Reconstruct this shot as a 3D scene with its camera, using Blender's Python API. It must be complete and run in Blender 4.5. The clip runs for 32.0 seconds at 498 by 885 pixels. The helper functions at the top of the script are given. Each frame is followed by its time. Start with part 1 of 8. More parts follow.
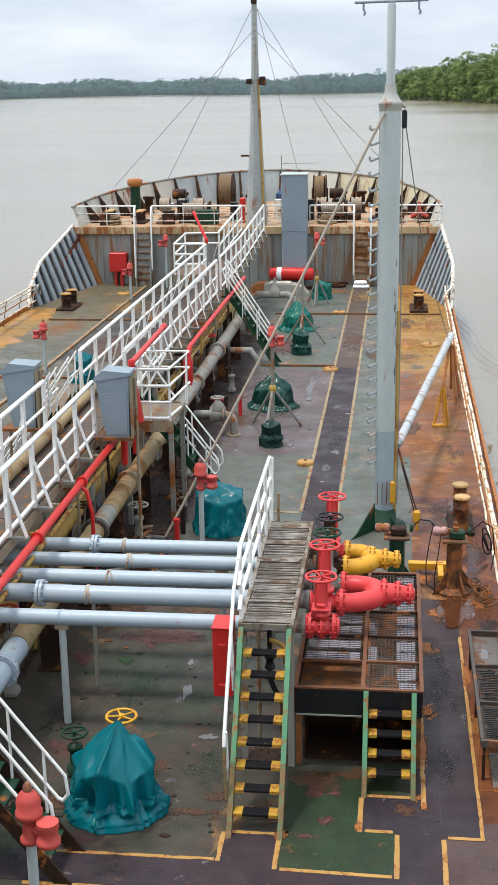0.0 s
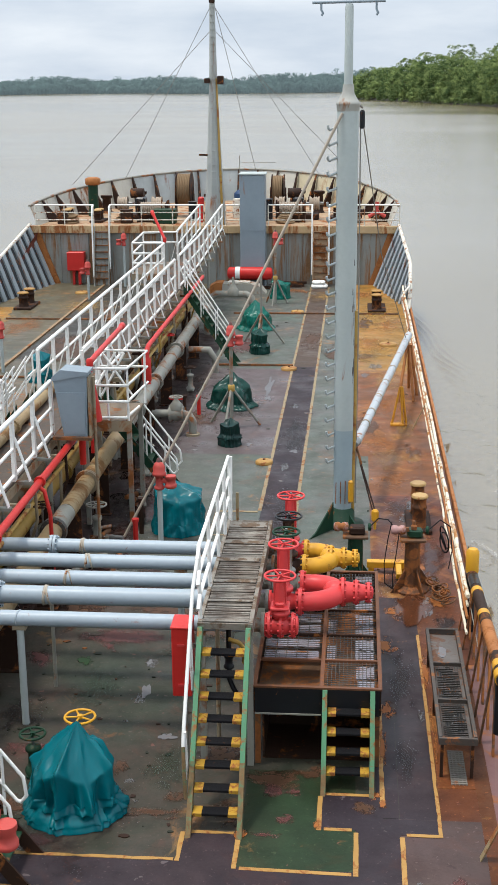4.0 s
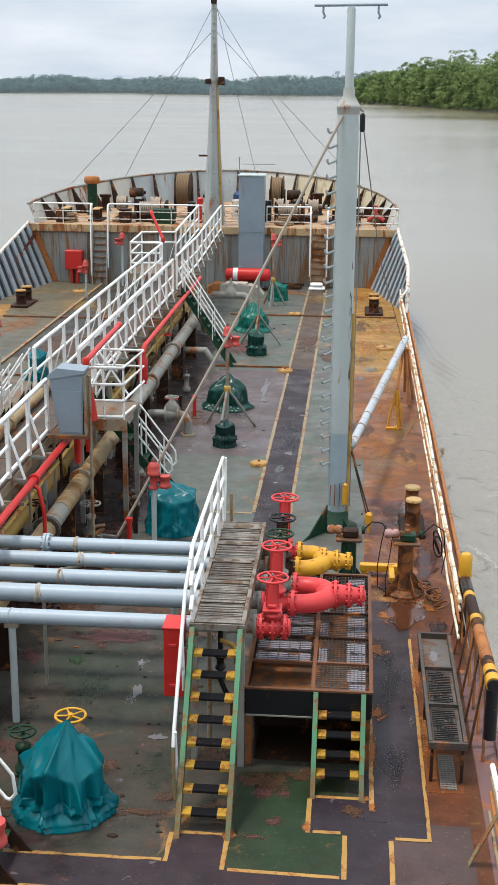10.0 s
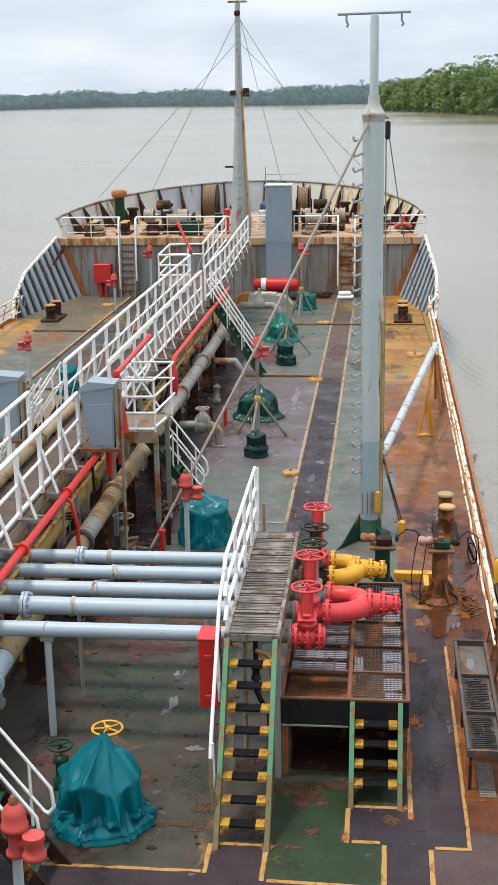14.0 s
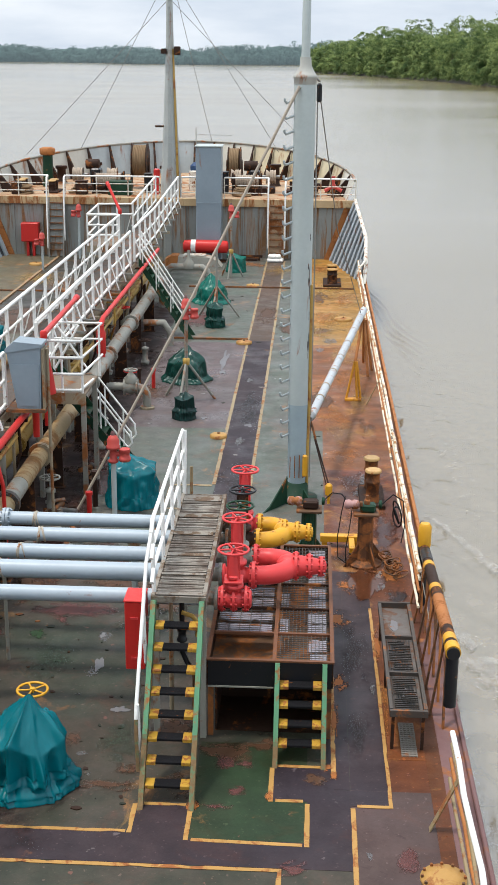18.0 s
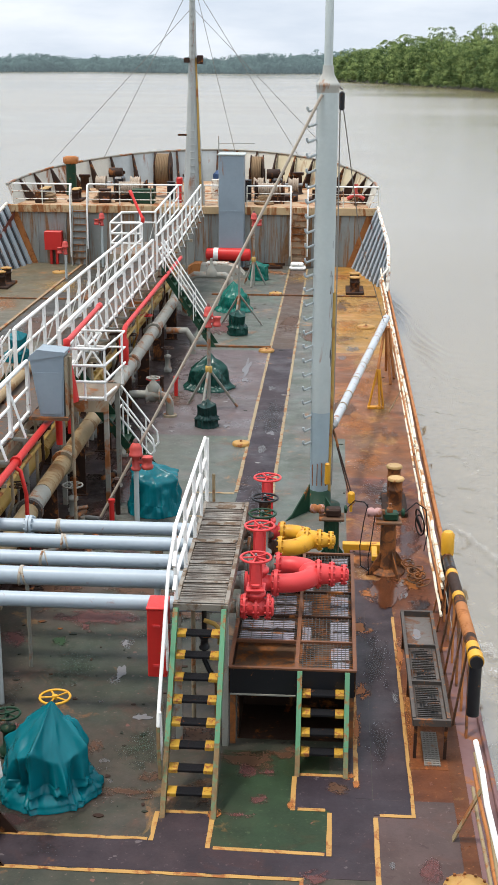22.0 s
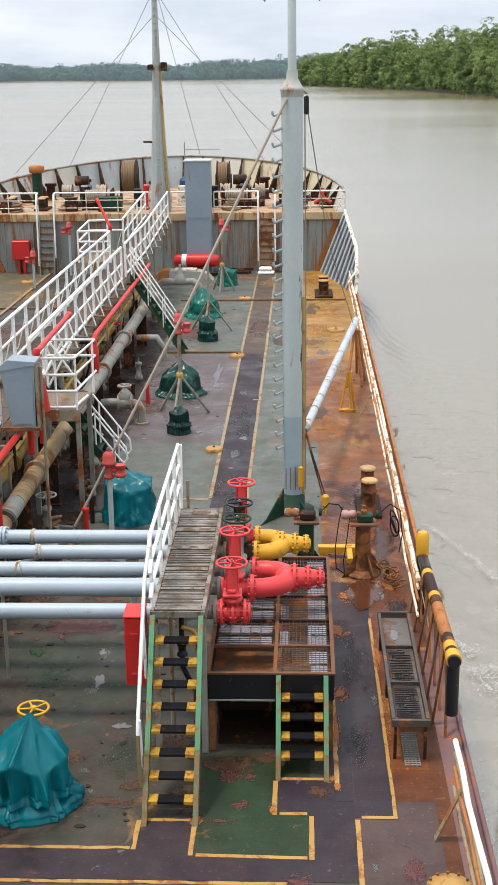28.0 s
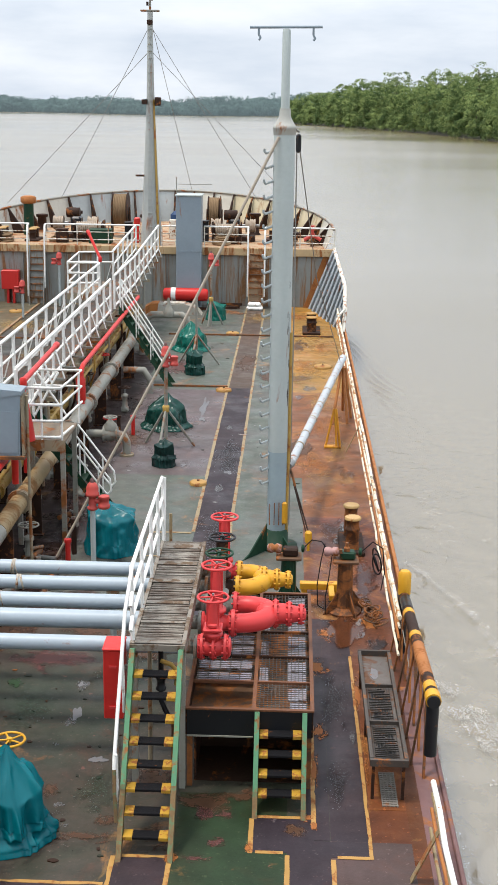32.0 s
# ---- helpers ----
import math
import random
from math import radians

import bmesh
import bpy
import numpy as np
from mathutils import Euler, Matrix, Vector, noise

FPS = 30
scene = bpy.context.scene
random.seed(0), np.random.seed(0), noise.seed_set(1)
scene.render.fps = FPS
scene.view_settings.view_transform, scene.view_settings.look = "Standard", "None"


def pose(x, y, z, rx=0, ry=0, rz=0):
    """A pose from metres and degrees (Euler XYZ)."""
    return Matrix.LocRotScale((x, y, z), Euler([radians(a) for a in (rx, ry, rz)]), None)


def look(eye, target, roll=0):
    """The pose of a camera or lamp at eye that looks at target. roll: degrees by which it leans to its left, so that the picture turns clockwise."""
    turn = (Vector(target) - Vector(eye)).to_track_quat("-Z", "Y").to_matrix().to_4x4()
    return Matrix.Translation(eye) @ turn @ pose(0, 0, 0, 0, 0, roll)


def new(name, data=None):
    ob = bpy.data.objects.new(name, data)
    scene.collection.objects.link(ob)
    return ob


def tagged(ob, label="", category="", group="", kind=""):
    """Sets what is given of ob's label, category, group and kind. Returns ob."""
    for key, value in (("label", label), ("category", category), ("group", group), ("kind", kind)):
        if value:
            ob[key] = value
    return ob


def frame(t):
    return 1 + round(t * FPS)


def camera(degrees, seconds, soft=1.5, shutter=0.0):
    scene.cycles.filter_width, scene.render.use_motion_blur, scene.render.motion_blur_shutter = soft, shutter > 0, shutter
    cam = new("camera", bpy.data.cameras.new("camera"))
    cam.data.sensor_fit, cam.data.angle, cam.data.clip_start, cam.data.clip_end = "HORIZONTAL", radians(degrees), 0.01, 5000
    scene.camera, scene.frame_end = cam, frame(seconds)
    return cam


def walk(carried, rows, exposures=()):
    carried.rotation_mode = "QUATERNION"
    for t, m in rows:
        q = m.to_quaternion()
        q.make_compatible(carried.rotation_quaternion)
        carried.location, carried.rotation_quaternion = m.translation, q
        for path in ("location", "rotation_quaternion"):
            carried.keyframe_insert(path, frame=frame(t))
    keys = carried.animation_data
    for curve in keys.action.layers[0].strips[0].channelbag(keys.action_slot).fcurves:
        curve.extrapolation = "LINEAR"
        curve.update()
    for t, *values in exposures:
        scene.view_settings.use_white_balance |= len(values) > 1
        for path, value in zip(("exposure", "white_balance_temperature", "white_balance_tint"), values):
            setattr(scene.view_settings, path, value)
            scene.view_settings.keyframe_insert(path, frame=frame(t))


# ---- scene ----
cam = camera(22.4, 32.0, soft=1.2)
EYE = (0.0, 0.0, 8.5)
# seconds, yaw to port, pitch, roll: a hand-held camera on the bridge wing that only turns
TURNS = [
    (0.0, 6.90, -16.01, -0.93),
    (0.5, 5.32, -14.48, -1.82),
    (1.0, 6.83, -14.81, -0.80),
    (1.5, 6.13, -14.66, -1.30),
    (2.0, 6.08, -15.32, -2.17),
    (2.5, 3.73, -15.79, -1.05),
    (3.0, 4.40, -13.96, -1.39),
    (3.5, 4.90, -15.81, -0.50),
    (5.5, 5.31, -16.31, -0.81),
    (6.0, 5.57, -16.63, -1.49),
    (6.5, 6.15, -16.88, -2.27),
    (7.0, 5.27, -15.85, -1.20),
    (7.5, 6.05, -16.66, -0.69),
    (8.0, 4.39, -16.46, -0.34),
    (8.5, 5.26, -16.40, -0.59),
    (9.0, 5.28, -16.77, -0.52),
    (9.5, 5.00, -16.10, -0.18),
    (10.0, 4.71, -16.00, 0.51),
    (10.5, 5.07, -15.76, -0.53),
    (11.0, 6.51, -16.14, -0.77),
    (11.5, 4.97, -15.67, -0.94),
    (12.0, 5.31, -14.72, -1.12),
    (12.5, 4.11, -13.24, -1.01),
    (13.0, 7.19, -13.62, -1.46),
    (13.5, 7.12, -15.33, -1.44),
    (14.0, 6.19, -15.54, -0.98),
    (14.5, 4.88, -15.59, -0.66),
    (16.5, 4.86, -17.80, -0.40),
    (17.0, 4.52, -17.25, -0.50),
    (17.5, 3.69, -16.66, -0.38),
    (18.0, 2.78, -17.25, 0.53),
    (18.5, 2.90, -16.99, 0.59),
    (19.0, 2.70, -16.23, 1.06),
    (19.5, 3.23, -15.77, 0.52),
    (20.0, 3.72, -17.69, 0.61),
    (20.5, 6.47, -16.06, -0.37),
    (21.0, 4.19, -14.38, 0.06),
    (21.5, 2.49, -16.06, 1.17),
    (22.0, 3.85, -16.90, 0.26),
    (22.5, 3.61, -15.63, 0.01),
    (23.0, 4.89, -13.90, -0.74),
    (23.5, 4.76, -12.93, -0.45),
    (24.0, 2.52, -14.07, -0.18),
    (24.5, 3.18, -15.66, -0.57),
    (26.5, 0.84, -15.82, 0.51),
    (27.0, 1.97, -15.60, -0.35),
    (27.5, 2.16, -16.34, 0.42),
    (28.0, 2.56, -16.67, -0.77),
    (28.5, 2.82, -15.38, 0.57),
    (29.0, 1.46, -16.59, 1.11),
    (29.5, 2.23, -15.85, 1.29),
    (30.0, 1.99, -16.74, 0.58),
    (30.5, 2.32, -15.92, 0.01),
    (31.0, 1.46, -17.26, 1.49),
    (31.5, 2.79, -15.62, 0.87),
    (32.0, 1.84, -15.09, 0.83),
]
walk(cam, [(t, pose(*EYE, 0, 0, yaw) @ pose(0, 0, 0, 90 + pitch, 0, 0) @ pose(0, 0, 0, 0, 0, roll)) for t, yaw, pitch, roll in TURNS],
     [(0.0, 0.14, 6300, 10.5), (1.0, -0.01, 6300, 10.5), (3.0, 0.01, 6300, 10.5), (6.0, 0.02, 6300, 10.5), (8.0, 0.02, 6300, 10.5), (11.0, 0.02, 6300, 10.5), (13.0, 0.16, 6300, 10.5), (14.0, 0.12, 6310, 10.7), (17.0, 0.37, 6340, 11.1), (18.0, 0.12, 6350, 11.2), (19.0, 0.16, 6360, 11.4), (21.0, 0.17, 6380, 11.7), (23.0, 0.20, 6400, 12.0), (24.0, -0.04, 6410, 12.0), (27.0, 0.18, 6440, 12.0), (32.0, 0.18, 6450, 12.0)])

# ---- daylight: thin overcast with a weak high sun from port ----
SUN_EL, SUN_AZ = 72.0, 255.0
world = bpy.data.worlds.new("overcast_sky")
scene.world = world
world.use_nodes = True
wn, wl = world.node_tree.nodes, world.node_tree.links
wn.clear()
w_out = wn.new("ShaderNodeOutputWorld")
w_bg = wn.new("ShaderNodeBackground")
w_sky = wn.new("ShaderNodeTexSky")
w_sky.sky_type = "NISHITA"
w_sky.sun_disc = False
w_sky.sun_elevation, w_sky.sun_rotation = radians(SUN_EL), radians(SUN_AZ)
w_sky.air_density, w_sky.dust_density, w_sky.ozone_density = 1.0, 4.0, 1.0
w_co = wn.new("ShaderNodeTexCoord")
w_map = wn.new("ShaderNodeMapping")
w_map.inputs["Scale"].default_value = (2.2, 2.2, 9.0)
w_noise = wn.new("ShaderNodeTexNoise")
w_noise.inputs["Scale"].default_value, w_noise.inputs["Detail"].default_value = 1.6, 6.0
w_noise.inputs["Roughness"].default_value = 0.55
w_ramp = wn.new("ShaderNodeValToRGB")
w_ramp.color_ramp.elements[0].position, w_ramp.color_ramp.elements[1].position = 0.38, 0.62
w_ramp.color_ramp.elements[0].color = (5.7, 6.5, 7.4, 1)
w_ramp.color_ramp.elements[1].color = (8.2, 8.7, 9.1, 1)
w_mix = wn.new("ShaderNodeMixRGB")
w_mix.inputs["Fac"].default_value = 0.88
wl.new(w_co.outputs["Generated"], w_map.inputs["Vector"])
wl.new(w_map.outputs["Vector"], w_noise.inputs["Vector"])
wl.new(w_noise.outputs["Fac"], w_ramp.inputs["Fac"])
wl.new(w_sky.outputs["Color"], w_mix.inputs["Color1"])
wl.new(w_ramp.outputs["Color"], w_mix.inputs["Color2"])
w_sep = wn.new("ShaderNodeSeparateXYZ")
w_up = wn.new("ShaderNodeMapRange")
w_up.inputs["From Min"].default_value, w_up.inputs["From Max"].default_value = 0.05, 0.85
w_up.inputs["To Min"].default_value, w_up.inputs["To Max"].default_value = 0.85, 1.52
w_mul = wn.new("ShaderNodeMixRGB")
w_mul.blend_type = "MULTIPLY"
w_mul.inputs["Fac"].default_value = 1.0
wl.new(w_co.outputs["Generated"], w_sep.inputs["Vector"])
wl.new(w_sep.outputs["Z"], w_up.inputs["Value"])
wl.new(w_mix.outputs["Color"], w_mul.inputs["Color1"])
wl.new(w_up.outputs["Result"], w_mul.inputs["Color2"])
wl.new(w_mul.outputs["Color"], w_bg.inputs["Color"])
wl.new(w_bg.outputs["Background"], w_out.inputs["Surface"])
w_bg.inputs["Strength"].default_value = 0.134

sun = new("sun", bpy.data.lights.new("sun", "SUN"))
sun.data.energy, sun.data.angle, sun.data.color = 2.6, radians(8), (1.0, 0.93, 0.82)
sun.matrix_world = look((-8, -2, 30), (0, 0, 0))


# ---- mesh building ----
class Build:
    """Collects vertices and faces of one part."""

    def __init__(self):
        self.v, self.f, self.s = [], [], []

    def add(self, verts, faces, smooth=False):
        k = len(self.v)
        self.v += [tuple(p) for p in verts]
        self.f += [tuple(i + k for i in fc) for fc in faces]
        self.s += [smooth] * len(faces)
        return self

    def box(self, x0, x1, y0, y1, z0, z1, m=None):
        p = [Vector((x, y, z)) for z in (z0, z1) for y in (y0, y1) for x in (x0, x1)]
        if m is not None:
            p = [m @ q for q in p]
        return self.add(p, [(0, 2, 3, 1), (4, 5, 7, 6), (0, 1, 5, 4), (2, 6, 7, 3), (0, 4, 6, 2), (1, 3, 7, 5)])

    def cbox(self, x0, x1, y0, y1, z0, z1, c=0.02, m=None):
        """A box with chamfered edges."""
        lo, hi = (x0, y0, z0), (x1, y1, z1)
        idx, pts = {}, []
        for sx in (0, 1):
            for sy in (0, 1):
                for sz in (0, 1):
                    s = (sx, sy, sz)
                    for ax in range(3):
                        q = [(hi[i] - (0 if i == ax else c)) if s[i] else (lo[i] + (0 if i == ax else c)) for i in range(3)]
                        idx[s + (ax,)] = len(pts)
                        pts.append(Vector(q) if m is None else m @ Vector(q))
        fs = []
        for ax in range(3):
            a, b = (ax + 1) % 3, (ax + 2) % 3
            for side in (0, 1):
                loop = []
                for u, w in ((0, 0), (1, 0), (1, 1), (0, 1)):
                    s = [0, 0, 0]
                    s[ax], s[a], s[b] = side, u, w
                    loop.append(idx[tuple(s) + (ax,)])
                fs.append(tuple(loop if side else loop[::-1]))
            for u in (0, 1):
                for w in (0, 1):
                    s0, s1 = [0, 0, 0], [0, 0, 0]
                    s0[a], s0[b], s1[a], s1[b] = u, w, u, w
                    s0[ax], s1[ax] = 0, 1
                    q = [idx[tuple(s0) + (a,)], idx[tuple(s1) + (a,)], idx[tuple(s1) + (b,)], idx[tuple(s0) + (b,)]]
                    fs.append(tuple(q if u != w else q[::-1]))
        for sx in (0, 1):
            for sy in (0, 1):
                for sz in (0, 1):
                    q = [idx[(sx, sy, sz, ax)] for ax in range(3)]
                    fs.append(tuple(q if (sx + sy + sz) % 2 else q[::-1]))
        return self.add(pts, fs)

    def path(self, pts, r, n=8, r2=None, closed=False, caps=True):
        """A tube along points."""
        pts = [Vector(p) for p in pts]
        k = len(pts)
        rings, faces, ref = [], [], None
        for i, p in enumerate(pts):
            a = pts[i - 1] if (i or closed) else p
            b = pts[(i + 1) % k] if (i < k - 1 or closed) else p
            d1, d2 = (p - a), (b - p)
            d1 = d1.normalized() if d1.length > 1e-9 else d2.normalized()
            d2 = d2.normalized() if d2.length > 1e-9 else d1
            t = (d1 + d2).normalized() if (d1 + d2).length > 1e-6 else d1
            if ref is None:
                ref = t.orthogonal().normalized()
            u = (ref - t * ref.dot(t)).normalized()
            w = t.cross(u)
            ref = u
            c = max(0.35, math.cos(d1.angle(d2, 0) / 2))
            rad = (r + (r2 - r) * i / (k - 1) if r2 is not None else r) / (c if c > 0.7 else 1)
            rings += [p + u * rad * math.cos(2 * math.pi * j / n) + w * rad * math.sin(2 * math.pi * j / n) for j in range(n)]
        for i in range(k if closed else k - 1):
            for j in range(n):
                faces.append((i * n + j, i * n + (j + 1) % n, (i + 1) % k * n + (j + 1) % n, (i + 1) % k * n + j))
        self.add(rings, faces, True)
        if caps and not closed:
            self.add(rings[:n], [tuple(range(n))[::-1]])
            self.add(rings[-n:], [tuple(range(n))])
        return self

    def tube(self, p, q, r, r2=None, n=10):
        return self.path([p, q], r, n, r2)

    def lathe(self, prof, at, axis=(0, 0, 1), n=16, smooth=True):
        """Turns a profile of (radius, along) about an axis."""
        t = Vector(axis).normalized()
        u = t.orthogonal().normalized()
        w = t.cross(u)
        at = Vector(at)
        vs = [at + t * h + (u * math.cos(2 * math.pi * j / n) + w * math.sin(2 * math.pi * j / n)) * r for r, h in prof for j in range(n)]
        fs = [(i * n + j, i * n + (j + 1) % n, (i + 1) * n + (j + 1) % n, (i + 1) * n + j) for i in range(len(prof) - 1) for j in range(n)]
        self.add(vs, fs, smooth)
        self.add(vs[:n], [tuple(range(n))[::-1]])
        self.add(vs[-n:], [tuple(range(n))])
        return self

    def ring(self, c, R, r, axis=(0, 0, 1), n=20, k=6):
        t = Vector(axis).normalized()
        u = t.orthogonal().normalized()
        w = t.cross(u)
        return self.path([Vector(c) + (u * math.cos(2 * math.pi * j / n) + w * math.sin(2 * math.pi * j / n)) * R for j in range(n)], r, k, closed=True)

    def prism(self, poly, z0, z1):
        k = len(poly)
        self.add([(x, y, z0) for x, y in poly] + [(x, y, z1) for x, y in poly],
                 [tuple(range(k))[::-1], tuple(range(k, 2 * k))] + [(i, (i + 1) % k, k + (i + 1) % k, k + i) for i in range(k)])
        return self

    def slab(self, quad, n):
        """A plate: a polygon in space and a thickness vector."""
        k = len(quad)
        n = Vector(n)
        q = [Vector(p) for p in quad]
        return self.add(q + [p + n for p in q], [tuple(range(k))[::-1], tuple(range(k, 2 * k))] + [(i, (i + 1) % k, k + (i + 1) % k, k + i) for i in range(k)])

    def mesh(self, name, material):
        me = bpy.data.meshes.new(name)
        me.from_pydata(self.v, [], self.f)
        me.polygons.foreach_set("use_smooth", self.s)
        me.materials.append(material)
        me.update()
        return me


def part(name, bd, material, parent=None, label=""):
    """Links what was built as one mesh object under a thing or a part."""
    ob = new(name, bd.mesh(name, material))
    if parent is not None:
        ob.parent = parent
        if parent.type == "EMPTY":
            ob.matrix_parent_inverse = Matrix.Translation(parent.location).inverted()
    return tagged(ob, label)


def thing(name, at, label, category, group="", kind=""):
    """The Empty at a thing's base."""
    ob = new(name)
    ob.location = at
    ob.empty_display_size = 0.2
    return tagged(ob, label, category, group, kind)


def solo(name, bd, material, label, category, group="", kind=""):
    """A thing of one mesh."""
    return tagged(new(name, bd.mesh(name, material)), label, category, group, kind)


# ---- materials ----
RUST = (0.21, 0.075, 0.022)


def node_mat(name):
    m = bpy.data.materials.new(name)
    m.use_nodes = True
    nt = m.node_tree
    return m, nt.nodes, nt.links, nt.nodes["Principled BSDF"]


def noise_node(nodes, links, vec, scale, detail=4.0, rough=0.55, dist=0.0):
    n = nodes.new("ShaderNodeTexNoise")
    n.inputs["Scale"].default_value, n.inputs["Detail"].default_value = scale, detail
    n.inputs["Roughness"].default_value, n.inputs["Distortion"].default_value = rough, dist
    links.new(vec, n.inputs["Vector"])
    return n.outputs["Fac"]


def ramp(nodes, links, fac, a, b, ca=(0, 0, 0, 1), cb=(1, 1, 1, 1)):
    r = nodes.new("ShaderNodeValToRGB")
    r.color_ramp.elements[0].position, r.color_ramp.elements[1].position = a, b
    r.color_ramp.elements[0].color, r.color_ramp.elements[1].color = ca, cb
    links.new(fac, r.inputs["Fac"])
    return r.outputs["Color"]


def blend(nodes, links, fac, a, b, mode="MIX"):
    x = nodes.new("ShaderNodeMixRGB")
    x.blend_type = mode
    for key, val in (("Fac", fac), ("Color1", a), ("Color2", b)):
        if hasattr(val, "is_linked"):
            links.new(val, x.inputs[key])
        else:
            x.inputs[key].default_value = val if key == "Fac" else (*val, 1)
    return x.outputs["Color"]


def maths(nodes, links, op, a, b=0.0, clamp=False):
    x = nodes.new("ShaderNodeMath")
    x.operation, x.use_clamp = op, clamp
    for i, val in enumerate((a, b)):
        if hasattr(val, "is_linked"):
            links.new(val, x.inputs[i])
        else:
            x.inputs[i].default_value = val
    return x.outputs["Value"]


def paint(name, color, rust=0.25, rough=0.45, var=0.18, grain=18.0, bump=0.15, spot=5.0, metal=0.0, drip=False, rust_color=RUST, sheen=0.3):
    """Ship's paint: colour drift, grime, rust patches and a slight orange-peel relief."""
    m, nodes, links, bsdf = node_mat(name)
    co = nodes.new("ShaderNodeTexCoord").outputs["Object"]
    if drip:
        mp = nodes.new("ShaderNodeMapping")
        mp.inputs["Scale"].default_value = (1.0, 1.0, 0.22 if drip is True else drip)
        links.new(co, mp.inputs["Vector"])
        vec = mp.outputs["Vector"]
    else:
        vec = co
    big = noise_node(nodes, links, co, 1.3, 5.0)
    fine = noise_node(nodes, links, co, grain, 6.0, 0.65)
    dark = tuple(c * (1 - var * 1.6) for c in color)
    light = tuple(min(1.0, c * (1 + var)) for c in color)
    col = blend(nodes, links, big, dark, light)
    col = blend(nodes, links, maths(nodes, links, "MULTIPLY", fine, 0.35), col, tuple(c * 0.55 for c in color))
    rn = noise_node(nodes, links, vec, spot, 8.0, 0.68, 0.6)
    edge = 0.66 - 0.26 * rust
    mask = ramp(nodes, links, rn, edge, edge + 0.09)
    rc = blend(nodes, links, fine, tuple(c * 0.45 for c in rust_color), tuple(min(1, c * 1.9) for c in rust_color))
    if rust > 0:
        col = blend(nodes, links, mask, col, rc)
    links.new(col, bsdf.inputs["Base Color"])
    bsdf.inputs["Metallic"].default_value = metal
    bsdf.inputs["Specular IOR Level"].default_value = sheen
    rr = maths(nodes, links, "ADD", maths(nodes, links, "MULTIPLY", fine, 0.3), rough - 0.15)
    if rust > 0:
        rr = maths(nodes, links, "ADD", rr, maths(nodes, links, "MULTIPLY", mask, 0.3), True)
    links.new(rr, bsdf.inputs["Roughness"])
    bp = nodes.new("ShaderNodeBump")
    bp.inputs["Strength"].default_value, bp.inputs["Distance"].default_value = bump, 0.01
    links.new(fine, bp.inputs["Height"])
    links.new(bp.outputs["Normal"], bsdf.inputs["Normal"])
    return m


M_WHITE = paint("white_rail_paint", (0.84, 0.84, 0.80), 0.16, 0.4, 0.06, 22, spot=7)
M_BOOM = paint("worn_white_boom_paint", (0.44, 0.47, 0.49), 0.42, 0.45, 0.1, 22, spot=4)
M_RAIL = paint("rust_broken_white_rail_paint", (0.80, 0.72, 0.55), 0.6, 0.45, 0.08, 22, spot=2.2, rust_color=(0.30, 0.13, 0.035))
M_TANPIPE = paint("brown_stained_tan_pipe_paint", (0.34, 0.245, 0.125), 0.62, 0.55, 0.25, 12, 0.2, 1.3, rust_color=(0.17, 0.085, 0.03))
M_STAY = paint("pale_tan_stay_rope", (0.42, 0.36, 0.29), 0.2, 0.75, 0.2, 60, 0.4)
M_PLAT = paint("dirty_tan_platform_steel", (0.19, 0.145, 0.10), 0.45, 0.65, 0.25, 16, 0.2, 3)
M_WALKFLOOR = paint("dark_dirty_walkway_steel", (0.085, 0.065, 0.05), 0.45, 0.65, 0.3, 20, 0.3, 4)
M_WHITE_RUSTY = paint("rust_streaked_white_paint", (0.72, 0.69, 0.6), 0.55, 0.5, 0.1, 22, spot=5)
M_PIPE = paint("pale_blue_grey_pipe_paint", (0.37, 0.435, 0.485), 0.12, 0.38, 0.08, 14, 0.08, 3)
M_GREY = paint("blue_grey_paint", (0.25, 0.305, 0.345), 0.12, 0.42, 0.1, 12, 0.1, 2.5, drip=True)
M_POST = paint("grey_post_paint", (0.45, 0.5, 0.485), 0.14, 0.62, 0.1, 12, 0.1, 2.0, drip=True)
M_MAST = paint("weathered_mast_paint", (0.40, 0.42, 0.40), 0.25, 0.5, 0.14, 10, 0.1, 1.5, drip=True)
M_OLDPIPE = paint("rusty_tan_pipe_paint", (0.33, 0.27, 0.18), 0.5, 0.55, 0.25, 12, 0.2, 1.6)
M_OLDGREY = paint("rusty_grey_pipe_paint", (0.28, 0.275, 0.235), 0.5, 0.5, 0.2, 12, 0.2, 1.6)
M_YPIPE = paint("rusty_yellow_pipe_paint", (0.46, 0.29, 0.07), 0.45, 0.5, 0.25, 12, 0.2, 1.6)
M_RED = paint("red_fire_paint", (0.58, 0.028, 0.022), 0.08, 0.4, 0.12, 16, 0.1, 4)
M_REDVALVE = paint("salmon_red_valve_paint", (0.66, 0.055, 0.055), 0.12, 0.38, 0.12, 16, 0.12, 4)
M_HYD = paint("faded_red_hydrant_paint", (0.52, 0.075, 0.06), 0.1, 0.5, 0.15, 16, 0.12, 5)
M_YELLOW = paint("yellow_valve_paint", (0.66, 0.336, 0.024), 0.3, 0.4, 0.14, 16, 0.1, 4)
M_LINE = paint("worn_yellow_line_paint", (0.42, 0.235, 0.065), 0.52, 0.5, 0.22, 14, 0.1, 4)
M_CREAM = paint("faded_cream_line_paint", (0.29, 0.22, 0.12), 0.5, 0.5, 0.2, 14, 0.1, 3)
